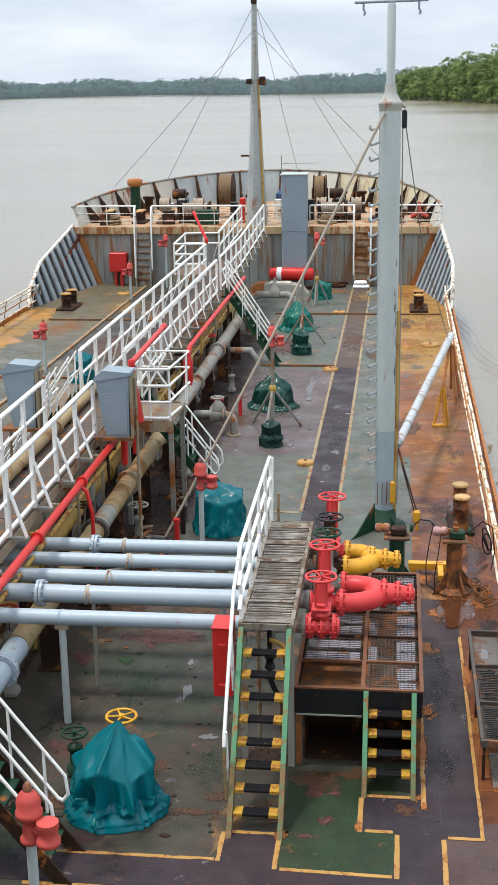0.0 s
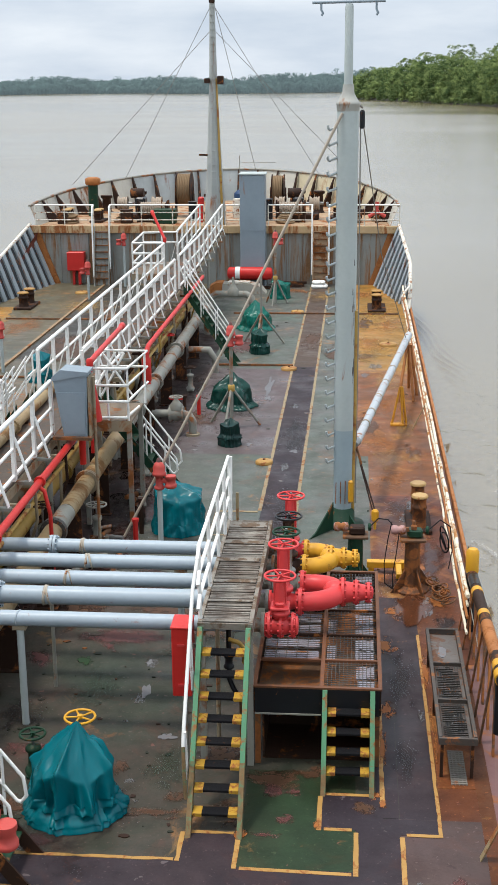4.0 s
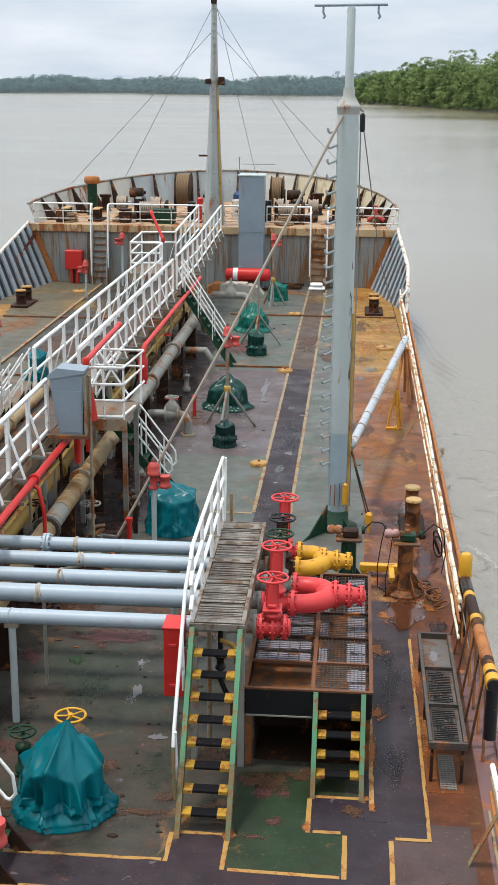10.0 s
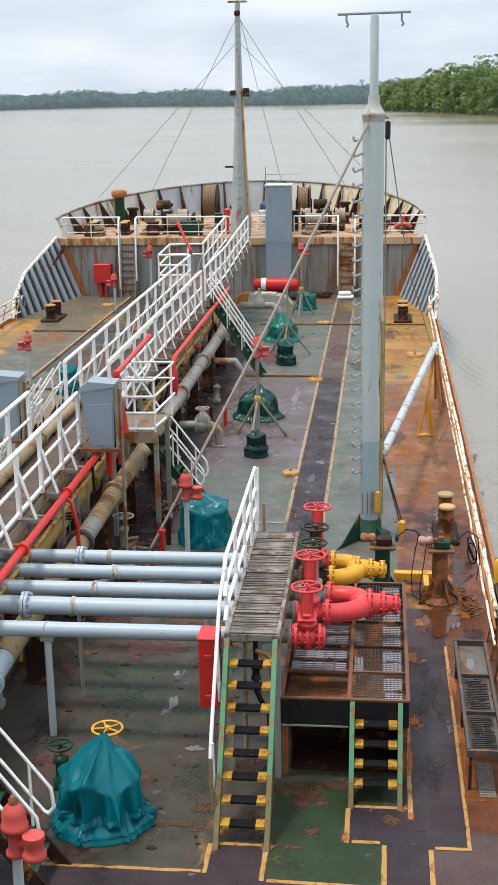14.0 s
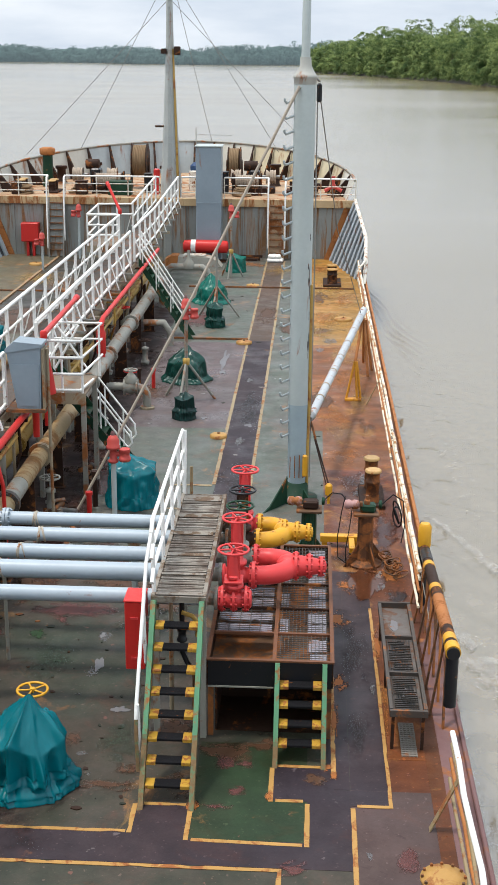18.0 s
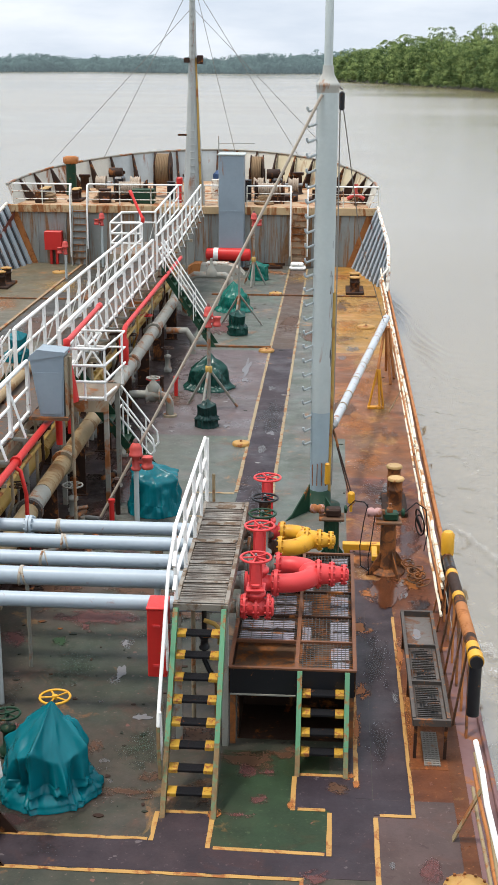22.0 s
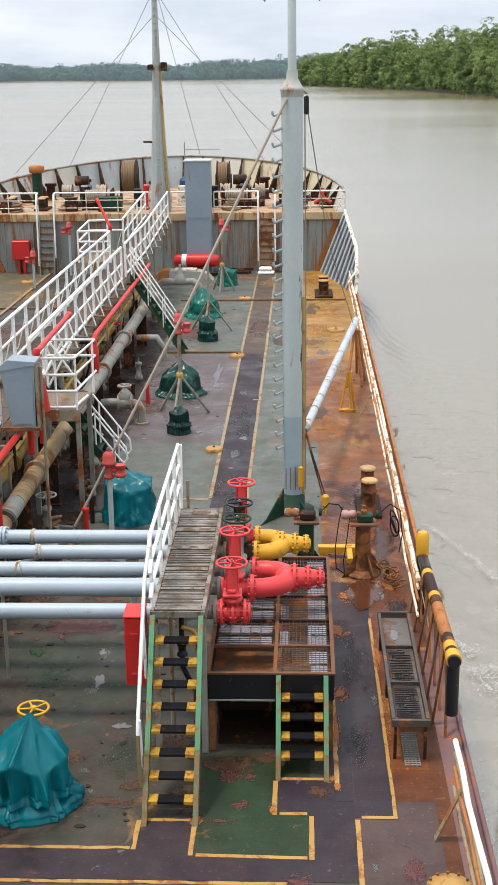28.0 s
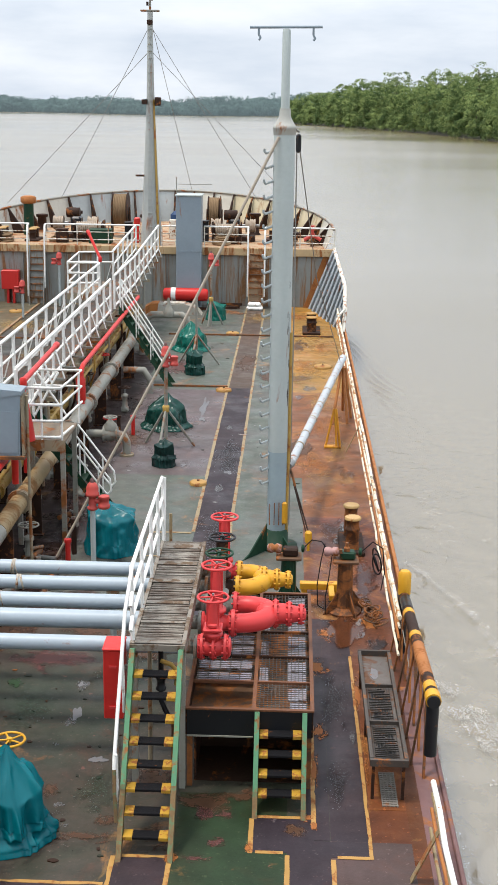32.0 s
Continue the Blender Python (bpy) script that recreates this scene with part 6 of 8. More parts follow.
for k, (a, h) in enumerate(((-1, 0.55), (0.7, 0.3))):
    part("gusset", Build().slab([(PXX + a * 0.18, PYY - 0.32, 0), (PXX + a * 0.62, PYY - 0.95, 0), (PXX + a * 0.50, PYY - 0.78, 0.08), (PXX + a * 0.18, PYY - 0.32, h)], (0.02 * a, 0.02, 0)), M_DKGREEN, post, "dark green triangular gusset")
part("heel_plate", Build().lathe([(0.42, 0.0), (0.42, 0.03), (0.24, 0.05), (0.23, 0.35), (0.2, 0.36)], (PXX, PYY, 0), (0, 0, 1), 20), M_DKGREEN, post)
for dx in (-0.14, -0.05, 0.04, 0.12):
    part("cleat_bar", Build().tube((PXX + dx, PYY - 0.24, 0.5), (PXX + dx, PYY - 0.2, 0.95 + 0.2 * dx), 0.009, n=6), M_RUSTY, post)
part("lifting_lug", Build().cbox(PXX + 0.1, PXX + 0.2, PYY - 0.34, PYY - 0.26, 0.55, 1.0, 0.03), M_YELLOW, post, "yellow shackle block")

rs = random.Random(41)
for k in range(9):
    a, z, h = rs.uniform(-0.85, -0.55), rs.uniform(2.4, 5.2), rs.uniform(0.12, 0.5)
    w = rs.uniform(0.02, 0.04)
    rim = [(PXX + 0.2025 * math.cos(a + w * u), PYY + 0.2025 * math.sin(a + w * u), z + h * v) for u, v in ((-1, 0.1), (0.2, 0.0), (1, 0.4), (0.8, 0.9), (-0.1, 1.0), (-0.8, 0.7))]
    part("paint_scrape", Build().slab(rim, (-0.004 * math.cos(a), -0.004 * math.sin(a), 0)), M_RUSTDARK, post, "dark scrape in the paint")

boom = thing("derrick_boom", (0.07, 24.3, 0), "white derrick boom stowed along the side deck", "boom")
B0, B1 = Vector((0.07, 24.3, 1.54)), Vector((1.52, 35.5, 1.5))
part("boom_tube", Build().tube(B0, B1, 0.085, 0.1, 16), M_BOOM, boom)
for f in (0.12, 0.21, 0.33, 0.46, 0.6, 0.74, 0.9):
    p = B0.lerp(B1, f)
    part("boom_band", Build().lathe([(0.098, -0.03), (0.104, 0.0), (0.098, 0.03)], p, B1 - B0, 16), M_OLDPIPE, boom, "rusty band")
part("boom_head", Build().lathe([(0.05, -0.25), (0.07, -0.2), (0.09, 0.0)], B0, B1 - B0, 12).ring(B0 + Vector((-0.03, -0.15, -0.05)), 0.09, 0.02, (1, 0, 0), 14, 6), M_STEEL, boom)
part("chain", Build().path([B0 + Vector((-0.02, -0.2, -0.05)), (0.1, 24.1, 1.35), (0.16, 24.0, 1.15)], 0.026, 6), M_RUSTY, boom)
part("hook_wire", Build().path([(0.16, 24.0, 1.15), (0.44, 23.3, 0.42)], 0.016, 6).path([(0.13, 24.0, 1.2), (0.39, 23.32, 0.42)], 0.014, 6), M_RUSTDARK, boom)
part("hook_block", Build().cbox(0.37, 0.51, 23.22, 23.34, 0.2, 0.46, 0.04).path([(0.44, 23.28, 0.2), (0.44, 23.28, 0.05)], 0.03, 6), M_YELLOW, boom, "yellow lifting block")
part("topping_block", Build().cbox(0.02, 0.12, 24.14, 24.24, 7.62, 7.96, 0.03), M_BLACK, boom, "black topping block")
part("topping_wire", Build().path([(PXX + 0.2, PYY + 0.1, 8.05), (0.07, 24.2, 8.0)], 0.02, 6).path([(0.04, 24.2, 7.65), (0.06, 24.15, 4.0), (0.05, 24.1, 0.3)], 0.013, 6).path([(0.1, 24.2, 7.65), (0.55, 27.8, 4.8), (1.4, 34.6, 1.6)], 0.011, 6), M_WIRE, boom)
crutch = thing("boom_crutch", (1.5, 34.5, 0), "orange rusted crutch frame under the boom", "stand")
for a, b in (((1.2, 33.6, 0), (1.45, 34.6, 1.4)), ((1.62, 33.7, 0), (1.5, 34.6, 1.4)), ((1.55, 35.3, 0), (1.5, 34.7, 1.4)), ((1.75, 34.4, 0), (1.55, 34.6, 1.4))):
    part("leg", Build().tube(a, b, 0.04, n=8), M_ORUST, crutch)
part("cradle", Build().box(1.36, 1.58, 34.5, 34.75, 1.36, 1.42), M_ORUST, crutch)
M_STANDPAINT = paint("rusty_orange_yellow_paint", (0.62, 0.28, 0.02), 0.35, 0.5, 0.2, 14, 0.3)
yst = thing("a_frame_stand", (1.25, 31.2, 0), "rusty orange yellow steel A frame on the side deck", "stand")
for a, b in (((0.97, 31.2, 0.06), (1.16, 31.3, 1.0)), ((1.24, 31.15, 0.06), (1.18, 31.3, 1.0)), ((1.33, 31.2, 0.06), (1.21, 31.3, 1.0))):
    part("leg", Build().tube(a, b, 0.03, n=8), M_STANDPAINT, yst)
part("foot_bar", Build().cbox(0.93, 1.35, 31.1, 31.28, 0.0, 0.06, 0.01), M_STANDPAINT, yst)
solo("stay_wire", Build().path([(-0.29, 23.5, 7.92), (-2.3, 23.1, 3.95), (-4.41, 22.64, 0.0)], 0.027, 8), M_STAY, "thick pale stay rope from the derrick post down to the deck", "rope")

# hydraulic roller pedestals beside the post
M_BROWNRUST = paint("rust_brown_column_paint", (0.085, 0.034, 0.014), 0.75, 0.6, 0.2, 10, 0.3, 4)
M_ROLLER = paint("worn_pale_red_roller_paint", (0.42, 0.24, 0.22), 0.7, 0.5, 0.15, 14, 0.25, 5)


def roller_pedestal(x, y, h, mats, label):
    rp = thing("roller_pedestal", (x, y, 0), label, "winch", "roller pedestals")
    part("column", Build().lathe([(0.3, 0.0), (0.3, 0.03), (0.17, 0.1), (0.14, 0.3), (0.13, h - 0.1)], (x, y, 0), (0, 0, 1), 14, False), mats[0], rp)
    for a in (0.5, 2.1, 3.6, 5.2):
        dx, dy = math.cos(a), math.sin(a)
        part("foot_gusset", Build().slab([(x + dx * 0.16, y + dy * 0.16, 0.0), (x + dx * 0.42, y + dy * 0.42, 0.0), (x + dx * 0.14, y + dy * 0.14, 0.4)], (-dy * 0.02, dx * 0.02, 0)), mats[0], rp)
    part("table", Build().cbox(x - 0.22, x + 0.22, y - 0.17, y + 0.17, h - 0.1, h - 0.05, 0.012), M_RUSTY, rp)
    part("housing", Build().cbox(x - 0.11, x + 0.16, y - 0.1, y + 0.1, h - 0.05, h + 0.1, 0.03), mats[1], rp)
    part("roller", Build().lathe([(0.03, -0.13), (0.075, -0.11), (0.085, -0.04), (0.06, 0.0), (0.085, 0.04), (0.075, 0.11), (0.04, 0.13)], (x - 0.25, y, h + 0.07), (1, 0, 0), 16), M_ROLLER, rp, "pale red roller")
    part("roller_cap", Build().lathe([(0.03, 0.0), (0.07, 0.01), (0.07, 0.05), (0.03, 0.06)], (x + 0.21, y, h + 0.08), (1, 0, 0), 12), M_DKGREEN, rp)
    return rp


roller_pedestal(0.06, 20.5, 1.02, (M_DKGREEN, M_RUSTDARK), "dark green pedestal with a pale red roller")
roller_pedestal(1.04, 20.4, 1.02, (M_BROWNRUST, M_DKGREEN), "rusty brown pedestal with a flared foot and a pale roller")
part("valve_stack", Build().cbox(1.0, 1.1, 20.32, 20.42, 1.1, 1.2, 0.02).tube((1.05, 20.37, 1.2), (1.05, 20.37, 1.27), 0.03, n=8).box(0.92, 0.97, 20.28, 20.34, 1.1, 1.17), M_RUSTY, bpy.data.objects["roller_pedestal.001"])
hz = thing("hydraulic_hose", (0.6, 20.6, 0), "black hydraulic hoses looped between the pedestals", "hose")
part("hose", Build().path([(0.3, 20.5, 1.1), (0.45, 20.6, 1.22), (0.62, 20.6, 1.2), (0.72, 20.5, 1.1), (0.85, 20.4, 1.1)], 0.01, 7), M_RUBBER, hz)
part("hose", Build().path([(0.68, 20.55, 1.18), (0.62, 20.5, 0.9), (0.56, 20.45, 0.45), (0.58, 20.4, 0.1), (0.75, 20.3, 0.02)], 0.009, 7), M_RUBBER, hz)
part("hose", Build().path([(0.8, 20.35, 1.05), (0.76, 20.3, 0.7), (0.7, 20.25, 0.3), (0.72, 20.2, 0.02)], 0.009, 7), M_RUBBER, hz)
part("hose", Build().path([(1.3, 20.4, 1.1), (1.5, 20.5, 1.25), (1.68, 20.6, 1.1), (1.72, 20.5, 0.7), (1.66, 20.4, 0.4)], 0.01, 7), M_RUBBER, hz)
solo("yellow_beam", Build().cbox(0.27, 1.0, 21.1, 21.25, 0.1, 0.22, 0.01).cbox(0.78, 0.88, 20.6, 21.1, 0.1, 0.2, 0.01).box(0.3, 0.4, 21.12, 21.23, 0, 0.1).box(0.85, 0.95, 21.12, 21.23, 0, 0.1), M_YELLOW, "yellow painted steel beam on the deck", "beam")
rng = random.Random(12)
coil = Build()
for k in range(16):
    c = Vector((1.53 + rng.uniform(-0.13, 0.13), 20.0 + rng.uniform(-0.3, 0.5), 0.05 + 0.012 * k))
    coil.ring(c, rng.uniform(0.05, 0.15), 0.012, (rng.uniform(-0.5, 0.5), rng.uniform(-0.6, 0.3), 1), 18, 6)
solo("rusty_chain", coil, M_RUSTY, "rusty chain coiled on the deck by the railing", "chain")
solo("hose_bundle", Build().ring((1.62, 21.0, 0.75), 0.2, 0.014, (1, 0.3, 0.2), 20, 6).ring((1.6, 20.95, 0.7), 0.15, 0.014, (1, 0.1, 0.3), 20, 6).ring((1.63, 21.1, 0.62), 0.18, 0.014, (1, 0.4, 0.0), 20, 6), M_RUBBER, "black hose coiled on the side railing", "hose")


# ---- bollards ----
def bollard(x, y, h, r, gap, label, group, topmat=None, barrels=None):
    bl = thing("bollard", (x, y, 0), label, "bollard", group)
    part("base_plate", Build().cbox(x - r * 1.9, x + r * 1.9, y - gap / 2 - r * 1.8, y + gap / 2 + r * 1.8, 0, 0.1, 0.02), M_RUSTDARK, bl)
    for s in (-1, 1):
        yy = y + s * gap / 2
        part("barrel", Build().lathe([(r * 1.1, 0.1), (r, 0.16), (r, h * 0.62), (r * 1.12, h * 0.64), (r * 1.12, h * 0.70), (r, h * 0.72), (r, h - 0.06), (r * 1.2, h - 0.05)], (x, yy, 0), (0, 0, 1), 20), barrels or M_RUSTDARK, bl)
        part("cap", Build().lathe([(r * 1.25, h - 0.05), (r * 1.28, h - 0.02), (r * 1.1, h)], (x, yy, 0), (0, 0, 1), 20), topmat or M_TOP, bl, "pale yellow cap")
    return bl


bollard(1.3, 23.75, 0.75, 0.13, 0.78, "rust brown mooring bollard pair with pale yellow caps", "mooring bollards", barrels=M_BROWNRUST)
bollard(0.8, 48.2, 0.66, 0.18, 0.95, "dark mooring bollard pair with orange yellow caps", "mooring bollards", M_LINE)
bollard(-12.9, 48.2, 0.66, 0.18, 0.95, "dark mooring bollard pair with orange yellow caps on the port deck", "mooring bollards", M_LINE)
hatch = thing("tank_dome", (1.47, 10.85, 0), "round yellow tank dome with bolted rim on a pedestal", "hatch")
part("cover_plate", Build().lathe([(0.2, 0.56), (0.235, 0.57), (0.235, 0.6), (0.1, 0.62)], (1.47, 10.85, 0), (0, 0, 1), 26), M_LINE, hatch)
part("pedestal", Build().tube((1.47, 10.85, 0), (1.47, 10.85, 0.56), 0.16, n=18), M_RUSTY, hatch)
for k in range(12):
    a = 2 * math.pi * k / 12
    part("bolt", Build().tube((1.47 + 0.215 * math.cos(a), 10.85 + 0.215 * math.sin(a), 0.55), (1.47 + 0.215 * math.cos(a), 10.85 + 0.215 * math.sin(a), 0.63), 0.016, n=6), M_RUSTY, hatch)

# ---- starboard railing ----
RX, RH = 1.77, 0.95


def side_rail(x, y0, y1, lean, label, group, rails=(0.95, 0.8, 0.6, 0.34), step=1.5):
    rl = thing("side_railing", (x, y0, 0), label, "railing", group)
    for k, h in enumerate(rails):
        part("rail", Build().path([(x + 0.035 * noise.noise(Vector((q * 9.0, k * 3.0, y0))) * (0 < q < 1), y0 + (y1 - y0) * q, h + 0.05 * noise.noise(Vector((q * 7.0, k * 5.0 + 2, y0))) * (0 < q < 1)) for q in [i / 14 for i in range(15)]], 0.033 if k == 0 else 0.022, 8), M_WHITE if k == 0 and y0 < 10 else (M_RAIL if k == 0 else (M_ORUST, M_CREAM if y0 < 10 else M_RAIL)[k % 2]), rl)
    n = max(1, round((y1 - y0) / step))
    for i in range(n + 1):
        y = y0 + (y1 - y0) * i / n
        part("stanchion", Build().slab([(x + lean, y - 0.035, 0.0), (x + lean, y + 0.035, 0.0), (x, y + 0.03, 0.95), (x, y - 0.03, 0.95)], (0.014, 0, 0)), M_RUSTY if i % 3 else M_WHITE_RUSTY, rl)
    return rl


side_rail(RX, 4.0, 13.1, 0.2, "white side railing with rusty stanchions", "side railings")
side_rail(RX, 17.9, 25.2, 0.2, "white and rust streaked side railing by the roller pedestals", "side railings")
side_rail(RX, 25.4, 47.9, 0.2, "rust streaked white side railing along the foredeck", "side railings", step=1.6)
side_rail(mirror(RX), 20.0, 47.9, -0.2, "rusty white side railing on the port edge", "side railings", step=1.8)
for y0, x1 in ((12.55, 1.5), (30.8, 1.46), (41.0, 1.45)):
    solo("railing_brace", Build().slab([(x1, y0 - 0.05, 0.0), (x1, y0 + 0.05, 0.0), (RX + 0.01, y0 + 0.0, 0.7), (RX + 0.01, y0 - 0.1, 0.7)], (0.02, 0, 0.01)), M_CREAM, "cream steel brace between railing and deck", "brace", "railing braces")

solo("rail_end", Build().path([(2.06, 48.35, 0.95), (2.02, 48.0, 0.9), (1.86, 47.7, 0.76), (1.75, 47.5, 0.6), (1.76, 47.45, 0.4), (1.82, 47.4, 0.2), (1.84, 47.4, 0.0)], 0.045, 8), M_WHITE_RUSTY,
     "white bent pipe end where railing and wing bulwark meet", "railing")

# striped hose rail at the ship's side
hose_rail = thing("hose_rail", (1.9, 16.5, 0), "black and yellow striped hose rail at the ship's side", "rail")
HZ = 1.29
SLOPE = (0.97 - HZ) / 4.12
part("rail_tube", Build().tube((1.9, 14.6, HZ), (1.9, 18.72, 0.97), 0.085, n=16), M_RUSTDARK, hose_rail)
for y, l in ((14.86, 0.2), (16.82, 0.17), (17.85, 0.17)):
    part("yellow_band", Build().lathe([(0.089, -l / 2), (0.089, l / 2)], (1.9, y, HZ + SLOPE * (y - 14.6)), (0, 1, SLOPE), 16), M_YELLOW, hose_rail, "yellow band")
for y, l in ((15.85, 1.2),):
    part("rust_band", Build().lathe([(0.087, -l / 2), (0.087, l / 2)], (1.9, y, HZ + SLOPE * (y - 14.6)), (0, 1, SLOPE), 16), M_ORUST, hose_rail, "orange rusted stretch")
part("black_band", Build().lathe([(0.0875, -0.24), (0.0875, 0.24)], (1.9, 18.3, HZ + SLOPE * 3.7), (0, 1, SLOPE), 16), M_BLACK, hose_rail, "black painted stretch")
part("end_leg", Build().tube((1.9, 14.52, 0.52), (1.9, 14.52, HZ - 0.06), 0.082, n=16), M_BLACK, hose_rail, "black down turned end")
part("end_collar", Build().lathe([(0.10, -0.1), (0.10, 0.08)], (1.9, 14.56, HZ), (0, 1, 0), 16), M_YELLOW, hose_rail, "yellow end collar")
part("end_disc", Build().lathe([(0.085, -0.03), (0.085, 0.0)], (1.9, 14.455, HZ), (0, 1, 0), 16), M_BLACK, hose_rail)
part("far_leg", Build().tube((1.9, 18.78, 0.0), (1.9, 18.78, 1.02), 0.09, n=16), M_BLACK, hose_rail)
part("far_cap", Build().lathe([(0.1, 1.0), (0.104, 1.02), (0.104, 1.34), (0.07, 1.39)], (1.9, 18.78, 0), (0, 0, 1), 16), M_YELLOW, hose_rail, "yellow far end")
for i in range(6):
    y = 14.85 + i * 0.72
    part("strut", Build().slab([(1.86, y - 0.04, 0), (1.86, y + 0.04, 0), (1.88, y + 0.34, HZ - 0.1 + SLOPE * (y - 14.3)), (1.88, y + 0.26, HZ - 0.1 + SLOPE * (y - 14.3))], (0.03, 0, 0)), M_ORUST if i % 2 else M_RUSTY, hose_rail)
    part("strut", Build().slab([(1.72, y + 0.3, 0), (1.72, y + 0.36, 0), (1.86, y + 0.36, HZ - 0.1 + SLOPE * (y - 14.3)), (1.86, y + 0.3, HZ - 0.1 + SLOPE * (y - 14.3))], (0.025, 0, 0)), M_RUSTY, hose_rail)

# long shallow rack with gratings
M_RACKGLINT = paint("pale_grey_wet_glint", (0.17, 0.165, 0.17), 0.3, 0.6, 0.2, 20, 0.15, 6)
M_TRAYPLATE = paint("worn_grey_tray_plate", (0.13, 0.115, 0.105), 0.6, 0.7, 0.25, 14, 0.2, 3, rust_color=(0.1, 0.05, 0.03))
rack = thing("side_tray", (1.38, 15.9, 0), "long grey steel tray with gratings on the side deck", "tray")
KX0, KX1, KY0, KY1, KZ = 1.12, 1.6, 14.19, 17.5, 0.6
for b in ((KX0, KX1, KY0, KY0 + 0.045), (KX0, KX1, KY1 - 0.045, KY1), (KX0, KX0 + 0.045, KY0 + 0.061, KY1 - 0.061), (KX1 - 0.045, KX1, KY0 + 0.061, KY1 - 0.061)):
    part("rim", Build().box(*b, KZ - 0.09, KZ), M_TRAYRIM, rack)
part("tray_floor", Build().box(KX0 + 0.046, KX1 - 0.046, KY0 + 0.046, KY1 - 0.046, KZ - 0.11, KZ - 0.09), M_TRAYPLATE, rack, "worn grey tray plate")
rs = random.Random(16)
# black sheets on the plate give the darkness of rotted openings
for y0, y1 in ((14.28, 15.18), (15.32, 15.78), (15.84, 16.3)):
    low = [(1.21 + rs.uniform(0.0, 0.05), y0 + (y1 - y0) * i / 5) for i in range(6)]
    high = [(1.49 - rs.uniform(0.0, 0.07), y0 + (y1 - y0) * i / 5) for i in range(6)]
    part("opening", Build().prism(low + high[::-1], KZ - 0.0898, KZ - 0.086), M_BLACK, rack, "black sheet painted as the dark of a rotted opening")
for y in (15.25, 16.35):
    part("cross_bar", Build().box(KX0 + 0.046, KX1 - 0.046, y - 0.018, y + 0.018, KZ - 0.06, KZ - 0.004), M_TRAYRIM, rack)
rs = random.Random(6)
for y0, y1, x0, x1 in ((14.26, 15.2, 1.2, 1.5), (15.3, 16.32, 1.2, 1.5)):
    g = Build()
    for i in range(int((y1 - y0) / 0.05)):
        a = x0 + (rs.uniform(0.0, 0.16) if rs.random() < 0.35 else 0)
        b = x1 - (rs.uniform(0.0, 0.16) if rs.random() < 0.35 else 0)
        g.box(a, b, y0 + i * 0.05, y0 + i * 0.05 + 0.012, KZ - 0.05, KZ - 0.035)
    for i in range(9):
        u = x0 + (x1 - x0) * i / 8
        a = y0 + (rs.uniform(0.0, 0.4) if rs.random() < 0.4 else 0)
        g.box(u - 0.006, u + 0.006, a, y1, KZ - 0.066, KZ - 0.051)
    part("grating", g, M_TRAYBAR, rack, "broken dark bar grating")
# wet sheen on the tray plate, put in as paler patches
for x, y, a, b in ((1.33, 16.85, 0.07, 0.2), (1.28, 15.75, 0.05, 0.16), (1.42, 15.5, 0.05, 0.1), (1.36, 14.8, 0.05, 0.16)):
    part("wet_patch", Build().prism([(x + a * math.cos(0.7 * k) * rs.uniform(0.7, 1.1), y + b * math.sin(0.7 * k) * rs.uniform(0.7, 1.1)) for k in range(9)], KZ - 0.089, KZ - 0.084), M_RACKGLINT, rack)
for x in (KX0 + 0.05, KX1 - 0.05):
    for y in (KY0 + 0.1, 15.9, KY1 - 0.1):
        part("leg", Build().box(x - 0.02, x + 0.02, y - 0.02, y + 0.02, 0, KZ - 0.111), M_RUSTDARK, rack)
g = Build()
for i in range(16):
    g.box(1.285, 1.49, 14.1 + i * 0.053, 14.13 + i * 0.053, 0.006, 0.02)
for i in range(5):
    g.box(1.285 + i * 0.047, 1.3 + i * 0.047, 14.09, 14.93, 0.005, 0.016)
solo("loose_grating", g, M_GRATE, "loose pale grating lying on the red brown deck", "grating")


# ---- tarpaulin covered machines ----
def saw(th, ridges):
    """Height of the sharpest pleat at an angle; pleats are (angle, half width, height)."""
    best = 0.0
    for a, w, h in ridges:
        d = abs((th - a + math.pi) % (2 * math.pi) - math.pi)
        if d < w:
            best = max(best, h * (1 - d / w) ** 1.3)
    return best


def covered(x, y, shape, mat, label, seed, scale=1.0, high=1.0, turn=0.0, lift=0.0):
    """A stiff tarpaulin lashed over a deck machine: flat facets from the peak to a ring of corners, then pleated sides and a ruffled hem.
    The shape is the peak, the corners (degrees, radius, height), the levels below them (height, radius, depth of pleats), and the crumple."""
    peak, corners, levels, crumple = shape
    th = thing("tarpaulin_cover", (x, y, lift), label, "tarpaulin", "covered deck machines")
    rs = random.Random(seed)
    ring = sorted((radians(a) % (2 * math.pi), r, z) for a, r, z in corners)
    pts = [Vector((r * math.cos(a), r * math.sin(a), z)) for a, r, z in ring]
    top = Vector(peak)
    fine = [(rs.uniform(0, 6.283), rs.uniform(0.09, 0.24), rs.uniform(0.4, 1.0)) for _ in range(24)]
    hem = [(rs.uniform(0, 6.283), rs.uniform(0.07, 0.17), rs.uniform(0.3, 1.0)) for _ in range(34)]
    under = [(a, rs.uniform(0.2, 0.34), rs.uniform(0.8, 1.2)) for a, r, z in ring]
    creases = []
    for k in range(6):
        d = Vector((rs.gauss(0, 1), rs.gauss(0, 1), rs.gauss(0, 1))).normalized()
        q = rs.uniform(1.6, 3.0) if k < 3 else rs.uniform(3.5, 6.0)
        creases.append((d * q, rs.random(), 0.75 / q ** 0.8))
    n, up = 240, 20

    def corner_ring(f):
        """The point on the straight edge between two corners."""
        for k, (a, r, z) in enumerate(ring):
            b = ring[(k + 1) % len(ring)][0]
            span = (b - a) % (2 * math.pi)
